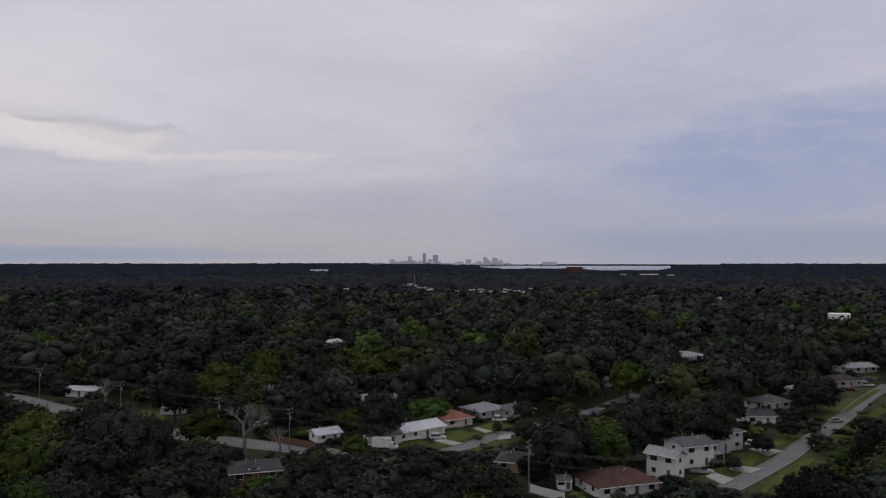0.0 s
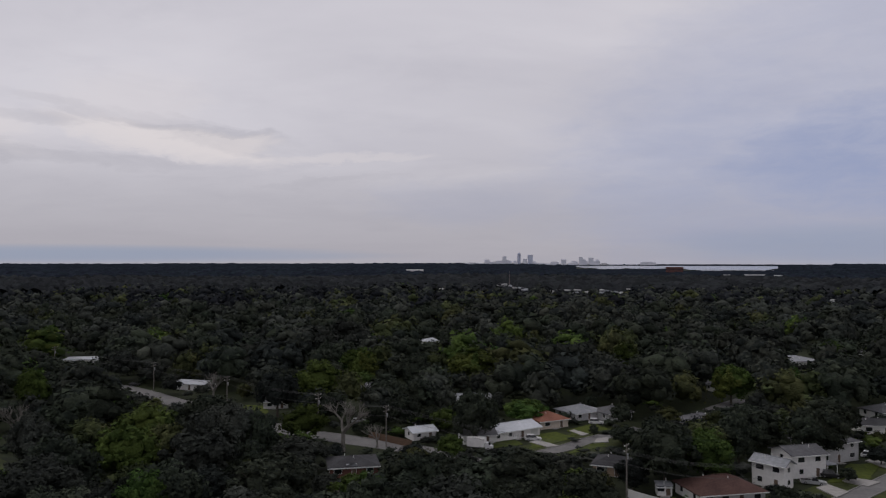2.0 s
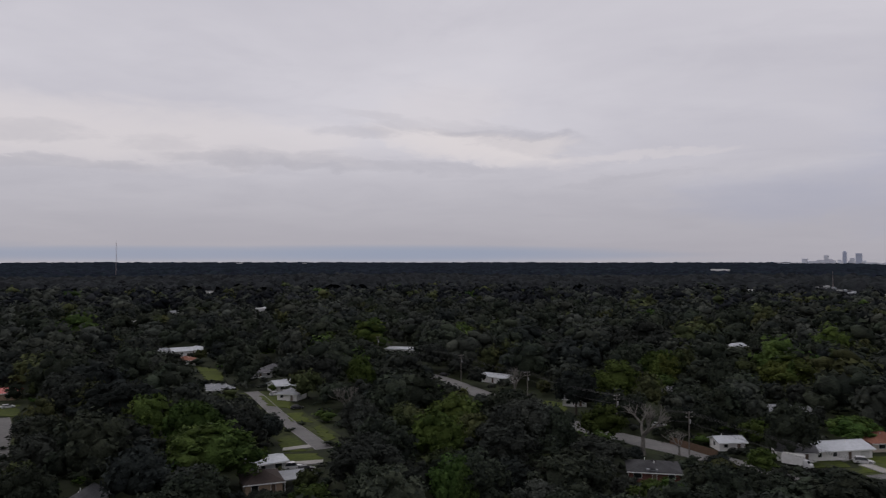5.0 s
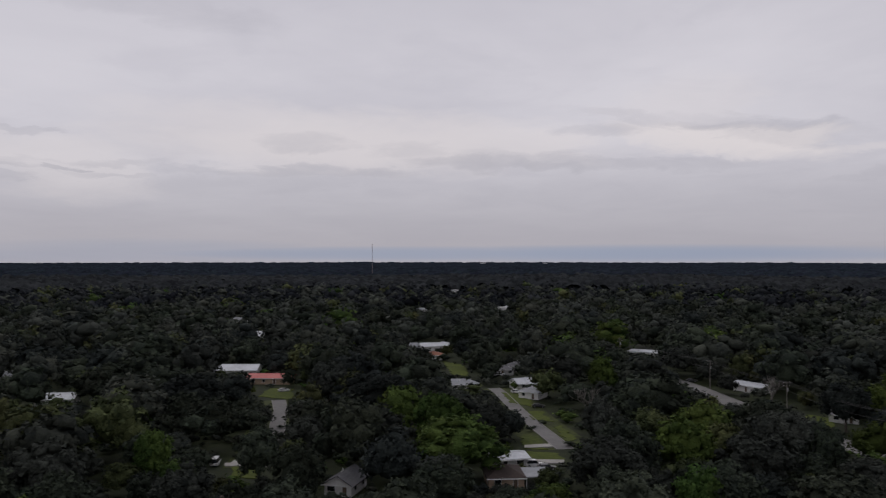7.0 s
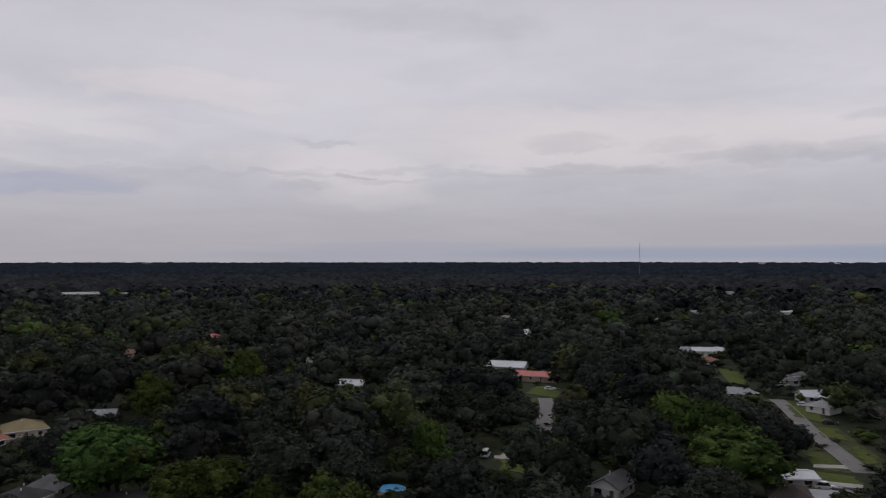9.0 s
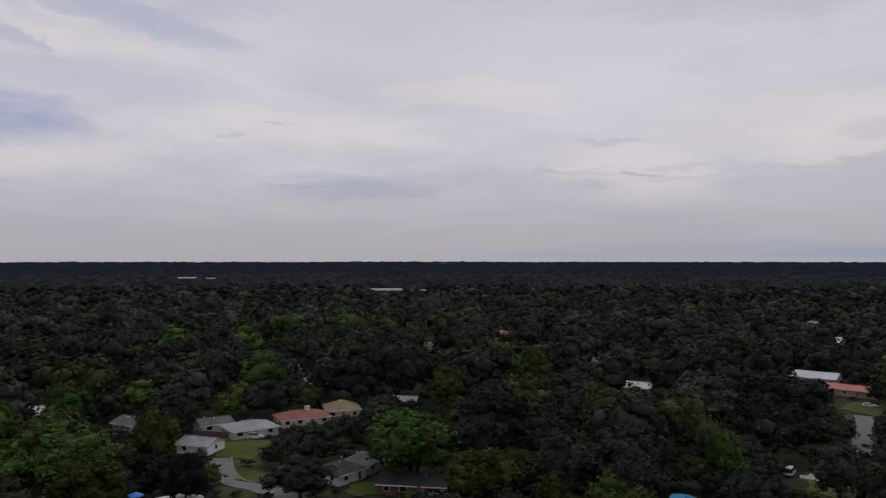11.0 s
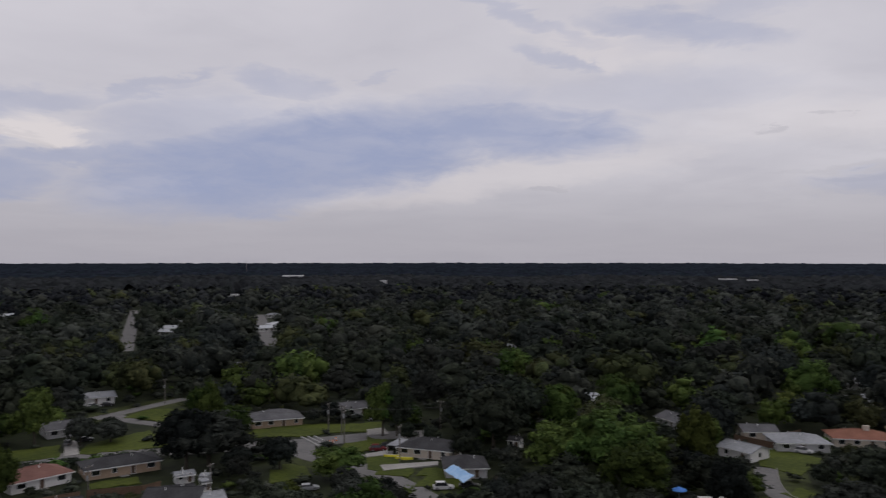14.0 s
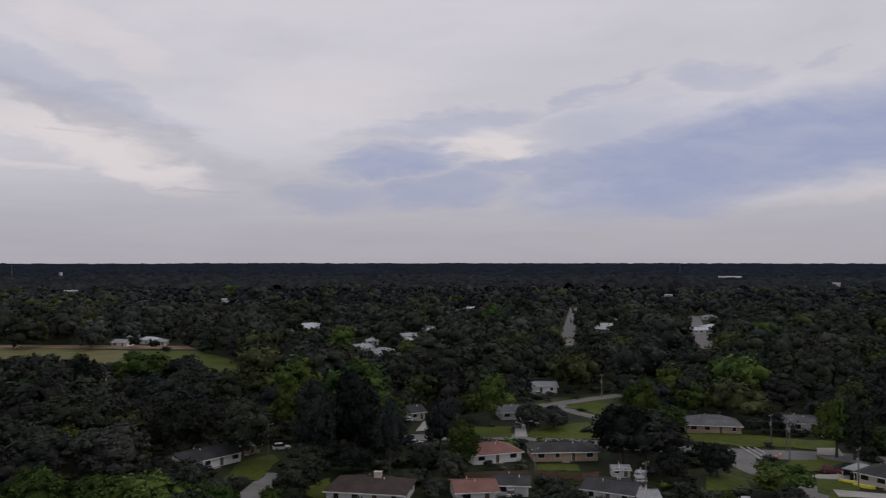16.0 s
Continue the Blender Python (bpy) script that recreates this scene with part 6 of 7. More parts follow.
tree(-55.3, -176.4, 20.7, 9.6, "dark", "pine")
tree(-73.3, -173.6, 13.4, 9.8, "bright", "tall")
tree(-102.9, -220.7, 17.1, 12.6, "bright", "tall")
tree(-127.9, -147.0, 9.0, 9.0, "dark", "round")
tree(-138.9, -192.7, 17.1, 11.2, "yellow", "round")
tree(-170.0, -150.0, 17.1, 13.4, "bright", "tall")
tree(1.0, -322.5, 17.1, 24.4, "yellow", "oak")
tree(19.2, -162.2, 14.6, 13.9, "bright", "oak")
tree(19.0, -228.7, 17.1, 22.9, "oak", "oak")
tree(-15.9, -323.7, 14.6, 18.2, "dark", "oak")
tree(22.0, -322.1, 15.9, 15.1, "dark", "round")
tree(-118.8, -162.9, 14.6, 21.7, "grey", "oak")
tree(-130.8, -129.5, 8.0, 14.9, "bright", "oak")
tree(-117.2, -206.3, 7.0, 10.4, "grey", "oak")
tree(-110.2, -209.6, 9.0, 8.7, "grey", "oak")
tree(-31.7, -166.7, 9.0, 11.1, "oak", "oak")
tree(-77.6, -132.1, 8.0, 12.3, "oak", "oak")
tree(-9.5, -184.4, 7.0, 9.5, "grey", "oak")
tree(6.5, -190.6, 15.9, 19.4, "grey", "oak")
tree(-242.7, -520.4, 18.3, 21.2, "bright", "round")
tree(-73.9, -190.5, 15.9, 10.6, "dark", "tall")
bare_tree(-52.7, 202.9, 20.0, "tall bare grey tree beside the road")
bare_tree(-118.8, 269.4, 14.0, "bare grey tree in front of a white house")
bare_tree(-145.2, 198.7, 15.0, "bare grey tree above the crowns")
bare_tree(-44.3, 207.7, 9.0, "small bare twiggy tree")

# ---- vehicles ----
car(-1.5, 222.0, 10, "white", "suv", "white station car on a concrete drive")
car(18.2, 246.8, 356, "white", "suv", "white car in front of a grey house")
car(63.2, 186.8, 346, "silver", "pickup", "silver pickup truck before a white house")
car(69.4, 193.0, 345, "black", "suv", "dark car before a white house")
car(86.7, 213.3, 330, "white", "suv", "white van-like car on a drive")
car(125.9, 245.1, 8, "silver", "car", "silver car on the street")
car(162.5, 304.2, 342, "red", "car", "dark red car on a drive")
car(174.8, 315.1, 341, "white", "suv", "white car beside a brown-roofed house")
car(184.2, 329.8, 341, "blue", "car", "blue car beside the street")
car(-165.4, 297.8, 29, "black", "car", "dark car on the main road")
car(-56.9, 239.3, 3, "silver", "car", "silver car beside the main road")
car(-124.8, 147.5, 50, "white", "suv", "white car beside a metal-roofed house")
car(-120.9, 147.6, 49, "black", "car", "black car beside a metal-roofed house")
car(-197.7, 223.2, 52, "white", "car", "white car on a drive")
car(-173.4, 207.0, 45, "black", "car", "black car on a drive")
car(-262.2, 158.8, 74, "white", "car", "white car before a red-roofed house")
car(-180.9, 89.9, 144, "white", "van", "white van on a concrete drive")
car(-232.1, 250.9, 53, "white", "car", "white car near the end of the street")
car(-223.0, -46.3, 97, "white", "suv", "white car under a carport")
car(-166.7, -32.5, 161, "black", "suv", "black car on the street")
car(-159.5, -138.7, 136, "black", "suv", "dark car on the grass")
car(-75.6, -151.9, 239, "white", "suv", "white car before a garage")
car(-108.3, -212.8, 233, "grey", "suv", "grey car on a drive")
car(-113.5, -213.4, 157, "black", "car", "black car beside a drive")
car(-185.1, -167.4, 162, "white", "car", "white car parked under trees")
car(-156.1, -139.5, 137, "red", "suv", "dark red car on the grass")
car(-160.6, -137.8, 136, "black", "suv", "dark car on the grass")
car(-35.3, -211.8, 181, "white", "suv", "white car near a utility pole")
car(-79.9, -233.7, 241, "white", "car", "white car on a drive")
car(-138.8, -104.2, 132, "white", "suv", "white car on a drive")
car(-143.1, -100.1, 130, "black", "suv", "dark car beside a white car")
car(-120.1, -128.2, 142, "silver", "car", "silver car behind a house")
car(-71.2, -203.3, 161, "silver", "car", "silver car on the street")
car(-145.7, -258.7, 151, "black", "car", "dark car by a white house")
car(-141.7, -260.3, 151, "white", "car", "white car by a white house")
box_truck(-15.9, 209.5, -12)

# ---- poles and power lines ----
pole(-224.8, 333.0, 11.5, 60)
pole(-151.3, 286.9, 11.5, 60)
pole(-107.8, 255.8, 11.5, 60)
pole(-66.2, 225.6, 11.5, 60)
pole(-42.0, 209.5, 11.5, 60)
pole(18.6, 166.2, 13.0, 60, "tall wooden utility pole with a can transformer")
cable([(-224.8, 333.0, 11.3), (-151.3, 286.9, 11.3), (-107.8, 255.8, 11.3), (-66.2, 225.6, 11.3), (-42.0, 209.5, 11.3), (18.6, 166.2, 11.3), (44.0, 158.8, 11.3)], n=4, gap_m=0.8)
cable([(-224.8, 333.0, 8.7), (-151.3, 286.9, 8.7), (-107.8, 255.8, 8.7), (-66.2, 225.6, 8.7), (-42.0, 209.5, 8.7), (18.6, 166.2, 8.7), (44.0, 158.8, 8.7)], n=2, gap_m=0.6)
pole(-163.3, -165.8, 9.0, 20, lamp=False)
pole(-156.3, -152.4, 10.5, 20, lamp=False)
pole(-30.0, -200.0, 10.0, 20, lamp=True)
pole(-150.5, -127.0, 9.5, 20, lamp=False)
pole(-102.2, -139.7, 8.0, 20, lamp=False)
pole(12.6, -305.6, 11.0, 20, lamp=False)
pole(-87.4, -162.8, 7.0, 20, lamp=False)
pole(-160.6, -246.4, 9.0, 20, lamp=False)
cable([(-136.1, -176.4, 9.8), (-156.3, -152.4, 10.2), (-184.6, -127.3, 10.0)], n=2, sag=1.0)

# ---- fences and yard things ----
fence([(19.5, 171.5), (22.4, 168.2), (26.3, 165.1)], 1.9, "trim", "white board fence beside a shed")
fence([(-226.5, -65.4), (-222.9, -53.8), (-222.2, -49.9)], 1.8, "board", "brown board fence behind a lawn")
fence([(-233.7, -55.4), (-245.0, -51.6)], 1.8, "board", "brown board fence between back yards")
fence([(-86.9, -162.5), (-96.1, -155.9), (-100.8, -156.0)], 1.8, "board", "brown board fence behind a lawn")
fence([(-70.7, -166.8), (-85.7, -162.9)], 1.8, "board", "dark board fence behind a garage")
fence([(-49.2, 219.3), (-34.6, 209.5)], 2.0, "board", "grey-brown board fence along the road")

# ---- the river and the far city ----


def lake(r0, r1, b0, b1, z):
    v, f = [], []
    n = 24
    for i in range(n + 1):
        b = radians(b0 + (b1 - b0) * i / n)
        w = 90 * math.sin(i * 1.7) + 80 * math.sin(i * 0.6) + 60 + 420 * abs(2 * i / n - 1) ** 4
        for r in (r0 + w, r1):
            zz = float(land(r)) + z
            v.append((r * math.sin(b), r * math.cos(b), zz))
    for i in range(n):
        f.append((2 * i + 2, 2 * i, 2 * i + 1, 2 * i + 3))
    return tagged(new("water", mesh_of("water", v, f, "water")), "pale wide river reflecting the evening sky", "river", kind="structure")


lake(3230, 4100, 2.6, 10.2, 3.0)
lake(2880, 4100, 10.1, 16.6, 3.0)
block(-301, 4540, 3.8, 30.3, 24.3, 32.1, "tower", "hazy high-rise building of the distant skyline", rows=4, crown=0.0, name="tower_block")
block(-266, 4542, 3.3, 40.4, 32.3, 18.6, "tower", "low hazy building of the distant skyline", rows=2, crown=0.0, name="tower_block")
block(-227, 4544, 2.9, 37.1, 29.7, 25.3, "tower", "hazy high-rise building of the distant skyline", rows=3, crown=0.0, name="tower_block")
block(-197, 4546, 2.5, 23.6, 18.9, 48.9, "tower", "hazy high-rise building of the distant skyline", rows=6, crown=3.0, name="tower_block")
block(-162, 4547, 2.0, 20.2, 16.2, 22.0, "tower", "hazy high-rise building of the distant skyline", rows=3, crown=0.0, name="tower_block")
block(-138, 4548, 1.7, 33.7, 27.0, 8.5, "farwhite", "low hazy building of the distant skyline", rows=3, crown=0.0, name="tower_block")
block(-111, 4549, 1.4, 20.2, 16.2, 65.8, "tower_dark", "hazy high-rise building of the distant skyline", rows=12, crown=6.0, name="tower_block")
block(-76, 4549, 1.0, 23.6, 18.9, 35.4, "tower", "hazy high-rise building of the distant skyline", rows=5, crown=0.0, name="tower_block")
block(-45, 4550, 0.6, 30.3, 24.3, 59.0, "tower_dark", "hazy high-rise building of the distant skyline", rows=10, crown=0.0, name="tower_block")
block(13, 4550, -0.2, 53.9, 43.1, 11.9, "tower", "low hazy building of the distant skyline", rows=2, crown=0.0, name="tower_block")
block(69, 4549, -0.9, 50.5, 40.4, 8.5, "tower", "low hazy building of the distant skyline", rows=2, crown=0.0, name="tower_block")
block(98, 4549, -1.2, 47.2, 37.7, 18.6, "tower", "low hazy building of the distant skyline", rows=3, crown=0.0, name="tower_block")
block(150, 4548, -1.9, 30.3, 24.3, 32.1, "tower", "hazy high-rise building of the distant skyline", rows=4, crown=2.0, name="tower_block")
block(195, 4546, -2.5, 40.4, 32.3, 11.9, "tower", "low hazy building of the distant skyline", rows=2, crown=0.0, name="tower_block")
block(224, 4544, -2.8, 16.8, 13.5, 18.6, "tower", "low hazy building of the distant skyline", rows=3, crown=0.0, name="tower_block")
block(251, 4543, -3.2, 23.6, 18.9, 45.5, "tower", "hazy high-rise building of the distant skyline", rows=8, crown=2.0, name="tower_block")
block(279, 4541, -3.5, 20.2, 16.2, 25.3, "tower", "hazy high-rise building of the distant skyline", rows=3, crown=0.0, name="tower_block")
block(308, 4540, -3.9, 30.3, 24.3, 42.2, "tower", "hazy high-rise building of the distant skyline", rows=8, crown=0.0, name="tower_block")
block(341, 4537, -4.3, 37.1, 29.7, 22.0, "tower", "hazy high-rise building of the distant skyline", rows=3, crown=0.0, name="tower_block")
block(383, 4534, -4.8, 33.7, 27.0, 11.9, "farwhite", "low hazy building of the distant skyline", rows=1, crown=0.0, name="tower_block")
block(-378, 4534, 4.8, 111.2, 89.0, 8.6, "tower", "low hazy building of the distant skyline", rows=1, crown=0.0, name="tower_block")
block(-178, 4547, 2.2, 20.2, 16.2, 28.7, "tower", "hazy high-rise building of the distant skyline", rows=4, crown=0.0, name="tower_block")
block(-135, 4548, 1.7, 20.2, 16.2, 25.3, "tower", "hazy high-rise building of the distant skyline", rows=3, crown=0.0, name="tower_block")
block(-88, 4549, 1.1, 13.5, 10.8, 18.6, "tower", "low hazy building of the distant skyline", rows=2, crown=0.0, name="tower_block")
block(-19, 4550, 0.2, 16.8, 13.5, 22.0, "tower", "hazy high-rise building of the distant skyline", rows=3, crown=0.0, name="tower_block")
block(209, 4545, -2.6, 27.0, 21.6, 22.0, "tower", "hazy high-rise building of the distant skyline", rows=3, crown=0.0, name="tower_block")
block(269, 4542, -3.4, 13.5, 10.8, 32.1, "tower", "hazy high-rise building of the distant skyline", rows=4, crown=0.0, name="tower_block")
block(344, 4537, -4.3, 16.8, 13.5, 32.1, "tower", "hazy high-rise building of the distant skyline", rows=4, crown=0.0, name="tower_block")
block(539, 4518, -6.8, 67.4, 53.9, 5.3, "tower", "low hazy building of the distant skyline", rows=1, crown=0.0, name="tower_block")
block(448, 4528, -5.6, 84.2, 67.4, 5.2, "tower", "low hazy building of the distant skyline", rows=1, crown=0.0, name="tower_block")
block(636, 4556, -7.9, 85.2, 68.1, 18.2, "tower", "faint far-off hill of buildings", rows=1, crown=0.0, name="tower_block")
block(416, 2414, -9.8, 50.8, 40.6, 23.7, "brick", "broad red-brown apartment block near the river", rows=5, crown=0.0, name="apartment_building")
block(757, 2955, -14.2, 330, 10, 4, "palegrey", "long low pale bridge over the river", rows=0, name="bridge", category="bridge")
block(140, 1219, -6.6, 8.2, 7.2, 6.5, "farwhite", "white commercial building among the distant woods", rows=0, crown=0.0, name="commercial_building")
block(483, 2044, -13.3, 15.6, 15.6, 9.6, "farwhite", "white commercial building among the distant woods", rows=0, crown=0.0, name="commercial_building")
block(572, 2124, -15.1, 57.0, 40.0, 7.5, "farwhite", "white commercial building among the distant woods", rows=0, crown=0.0, name="commercial_building")
block(628, 2108, -16.6, 27.7, 27.7, 6.2, "farwhite", "white commercial building among the distant woods", rows=0, crown=0.0, name="commercial_building")
block(-368, 2270, 9.2, 51.1, 40.0, 17.6, "white", "white commercial building among the distant woods", rows=0, crown=0.0, name="commercial_building")
block(331, 912, -19.9, 8.6, 7.6, 6.5, "farwhite", "white commercial building among the distant woods", rows=0, crown=0.0, name="commercial_building")
block(-150, 1196, 7.2, 10.7, 9.8, 6.5, "white", "white commercial building among the distant woods", rows=0, crown=0.0, name="commercial_building")
block(-1137, -1264, 138.0, 45.3, 40.0, 15.5, "farwhite", "white commercial building among the distant woods", rows=0, crown=0.0, name="commercial_building")
block(-938, -826, 131.4, 10.2, 10.2, 18.1, "farwhite", "white commercial building among the distant woods", rows=0, crown=0.0, name="commercial_building")
block(-634, -820, 142.3, 13.8, 12.0, 6.5, "farwhite", "white commercial building among the distant woods", rows=0, crown=0.0, name="commercial_building")
block(-1129, -46, 92.4, 54.4, 40.0, 6.5, "palegrey", "white commercial building among the distant woods", rows=0, crown=0.0, name="commercial_building")
block(-1102, 11, 89.4, 13.1, 11.4, 6.5, "farwhite", "white commercial building among the distant woods", rows=0, crown=0.0, name="commercial_building")
block(-1390, -412, 106.5, 33.3, 33.3, 16.7, "palegrey", "white commercial building among the distant woods", rows=0, crown=0.0, name="commercial_building")
block(-1402, -372, 104.9, 17.2, 17.2, 15.6, "palegrey", "white commercial building among the distant woods", rows=0, crown=0.0, name="commercial_building")
block(-4197, 147, 88.0, 31.1, 31.1, 8.1, "farwhite", "white commercial building among the distant woods", rows=0, crown=0.0, name="commercial_building")
block(-4197, 156, 87.9, 31.1, 31.1, 5.7, "farwhite", "white commercial building among the distant woods", rows=0, crown=0.0, name="commercial_building")
block(-2991, 3089, 44.1, 31.8, 31.8, 10.4, "farwhite", "white commercial building among the distant woods", rows=0, crown=0.0, name="commercial_building")
block(-2732, 3320, 39.5, 25.5, 25.5, 11.2, "farwhite", "white commercial building among the distant woods", rows=0, crown=0.0, name="commercial_building")
block(-1107, -42, 92.2, 61.5, 40.0, 6.5, "palegrey", "white commercial building among the distant woods", rows=0, crown=0.0, name="commercial_building")
block(-811, 778, 46.2, 9.2, 7.6, 6.5, "farwhite", "white commercial building among the distant woods", rows=0, crown=0.0, name="commercial_building")
block(-85, -917, 174.7, 9.5, 8.3, 6.5, "farwhite", "white commercial building among the distant woods", rows=0, crown=0.0, name="commercial_building")
block(173, -1892, -174.8, 7.0, 7.0, 20.8, "farwhite", "white commercial building among the distant woods", rows=0, crown=0.0, name="commercial_building")
block(102, -1252, -175.3, 21.4, 17.0, 6.4, "palegrey", "white commercial building among the distant woods", rows=0, crown=0.0, name="commercial_building")
block(-489, 529, 42.7, 10.7, 9.5, 6.5, "farwhite", "white commercial building among the distant woods", rows=0, crown=0.0, name="commercial_building")
block(-472, 381, 51.1, 7.2, 6.6, 6.5, "white", "white commercial building among the distant woods", rows=0, crown=0.0, name="commercial_building")
block(-777, 747, 46.1, 8.0, 6.9, 6.5, "white", "white commercial building among the distant woods", rows=0, crown=0.0, name="commercial_building")
block(281, 542, -27.4, 13.6, 14.0, 13.4, "white", "white three-storey block standing out of the trees", rows=3, crown=0.0, name="apartment_building")
# a shopping street far off: many small pale buildings, no two alike
shops = random.Random(4)
for k in range(30):
    if k < 16:
        along = shops.uniform(0, 1)
        sx, sy = -72 + 62 * along + shops.uniform(-8, 8), 1500 - 260 * along + shops.uniform(-60, 60)
    else:
        sx, sy = 14 + 110 * (k - 16) / 13 + shops.uniform(-6, 6), 1165 + shops.uniform(-25, 45)
    block(round(sx, 1), round(sy, 1), shops.uniform(-20, 20), shops.uniform(4, 10), shops.uniform(6, 12), shops.uniform(2.6, 6.2), shops.choice(("farwhite", "palegrey", "rgrey", "rpale", "rwhite")),
          "small pale shop building among the distant woods", rows=0, crown=shops.choice((0.0, 0.0, 1.5)), name="commercial_building")
mast(-1583, 1222, 88, "tall thin red and white lattice radio mast")
mast(253, -1782, 35, "slim pale lattice mast above the woods")
mast(-48, 1299, 27, "slim pale mast beside commercial buildings")
mast(-1373, -1719, 42, "short dark lattice mast on the horizon")

# ---- tarpaulins, a pool, boats, cones ----


def pool(x, y, r):
    ob = thing("swimming_pool", pose(x, y, 0), "round above-ground pool under a bright blue cover", "pool")
    part("pool_wall", mesh_of("pool_wall", *tube_data([(0, 0, -0.1), (0, 0, 1.2)], (r, r), 24), "trim"), ob)
    ring = [(r * 0.97 * math.cos(a * math.pi / 12), r * 0.97 * math.sin(a * math.pi / 12), 1.23) for a in range(24)]
    part("cover", mesh_of("cover", ring + [(0, 0, 1.6)], [(i, (i + 1) % 24, 24) for i in range(24)], "pool"), ob, "domed blue cover")
    keep_open(x, y, r, 0.8)


def parasol(x, y, r, h):
    ob = thing("parasol", pose(x, y, 0), "bright blue parasol standing among trees", "parasol")
    part("pole", mesh_of("pole", *tube_data([(0, 0, -0.1), (0, 0, h)], (0.05, 0.04), 6), "steel"), ob)
    ring = [(r * math.cos(a * math.pi / 4), r * math.sin(a * math.pi / 4), h - 0.7) for a in range(8)]
    part("canopy", mesh_of("canopy", ring + [(0, 0, h)] + [(p[0] * 0.98, p[1] * 0.98, p[2] - 0.12) for p in ring], [(i, (i + 1) % 8, 8) for i in range(8)] + [(i, i + 9, (i + 1) % 8 + 9, (i + 1) % 8) for i in range(8)], "tarp"), ob)
    keep_open(x, y, r + 0.5, h - 1.0)


def tarpaulin(x, y, heading, w, l, z0, z1):
    """A sheet drawn over a roof edge, with folds."""
    n, k = 16, 10
    r = random.Random(4)
    v, f = [], []
    for i in range(n + 1):
        for j in range(k + 1):
            s, t = i / n, j / k
            v.append((s * w, t * l, z0 + (z1 - z0) * t + 0.10 * math.sin(s * 19 + t * 3) + r.uniform(-0.05, 0.05) + 0.12))
    for i in range(n):
        for j in range(k):
            a = i * (k + 1) + j
            f.append((a, a + k + 1, a + k + 2, a + 1))
    ob = new("tarpaulin", mesh_of("tarpaulin", v, f, "sky_tarp", smooth=True))
    ob.matrix_basis = pose(x, y, 0, 0, 0, heading)
    tagged(ob, "light blue tarpaulin spread over a house roof", "tarpaulin")


def boat(x, y, heading, length):
    ob = thing("boat", pose(x, y, 0.35, 0, 0, heading), "upturned yellow boat lying on a lawn", "boat", "yellow boats")
    secs = []
    for i in range(9):
        t = i / 8
        w = 0.55 * math.sin(math.pi * min(max(t, 0.04), 0.96)) ** 0.6
        secs.append((t * length, w))
    v, f = [], []
    for px, w in secs:
        v += [(px, -w, -0.35), (px, -w * 0.7, 0.15), (px, 0, 0.32), (px, w * 0.7, 0.15), (px, w, -0.35)]
    for i in range(8):
        for j in range(4):
            a = 5 * i + j
            f.append((a, a + 1, a + 6, a + 5))
    f += [(4, 3, 2, 1, 0), tuple(40 + j for j in range(5))]
    part("boat_hull", mesh_of("boat_hull", v, f, "yellow_gel"), ob)
    part("keel", mesh_of("keel", *box_data(0.3, -0.04, 0.28, length - 0.3, 0.04, 0.40), "trim"), ob)
    keep_open(x, y, 2.0, 0.3)


def barrel(x, y):
    ob = thing("traffic_barrel", pose(x, y, 0.04), "orange traffic barrel with pale bands at the kerb", "traffic barrel", "traffic barrels")
    part("drum", mesh_of("drum", *tube_data([(0, 0, 0), (0, 0, 0.5), (0, 0, 1.05)], (0.33, 0.3, 0.24), 12), "orange_cone"), ob)
    for z in (0.35, 0.7):
        part("reflective_band", mesh_of("reflective_band", *tube_data([(0, 0, z), (0, 0, z + 0.14)], (0.325, 0.31), 12), "trim"), ob)

pool(-160.5, 56.4, 3.2)
parasol(-161.8, -58.3, 1.7, 3.4)
tarpaulin(-143.5, -107.6, 61.7, 10.6, 2.6, 2.5, 3.7)
boat(-152.1, -133.9, 121, 4.6)
boat(-152.3, -130.0, 120, 4.6)
barrel(-153.3, -155.4)
barrel(-154.4, -155.0)
barrel(-157.0, -156.4)
strip("road_marking", [(-154.3, -167.9), (-148.8, -153.6)], 0.3, "line", "white painted road line", z=0.05, category="road marking", part_open=False)
strip("road_marking", [(-155.7, -166.7), (-151.5, -155.5)], 0.3, "line", "white painted road line", z=0.05, category="road marking", part_open=False)
strip("road_marking", [(-157.2, -165.5), (-154.2, -157.5)], 0.3, "line", "white painted road line", z=0.05, category="road marking", part_open=False)


def caravan(x, y, heading):
    ob = thing("caravan", pose(x, y, 0, 0, 0, heading), "white camping caravan parked among trees", "caravan")
    secs = [(-3.2, 0.7, 2.4), (-3.0, 0.55, 2.75), (2.6, 0.55, 2.8), (3.1, 0.7, 2.3), (3.3, 0.9, 1.7)]
    part("body", mesh_of("body", *hull(secs, 2.3, 0.94), "white"), ob)
    for px in (-1.8, 0.2, 1.9):
        part("window", mesh_of("window", *box_data(px - 0.5, -1.17, 1.4, px + 0.5, -1.08, 2.05), "glass"), ob)
    part("drawbar", mesh_of("drawbar", *box_data(3.2, -0.1, 0.45, 4.4, 0.1, 0.6), "steel"), ob)
    part("skirt", mesh_of("skirt", *box_data(-3.0, -1.0, 0.3, 3.0, 1.0, 0.58), "steel"), ob)
    for wy in (-1.0, 1.0):
        wheel(ob, -0.3, wy, 0.35)
    keep_open(x, y, 3.0, 1.4)


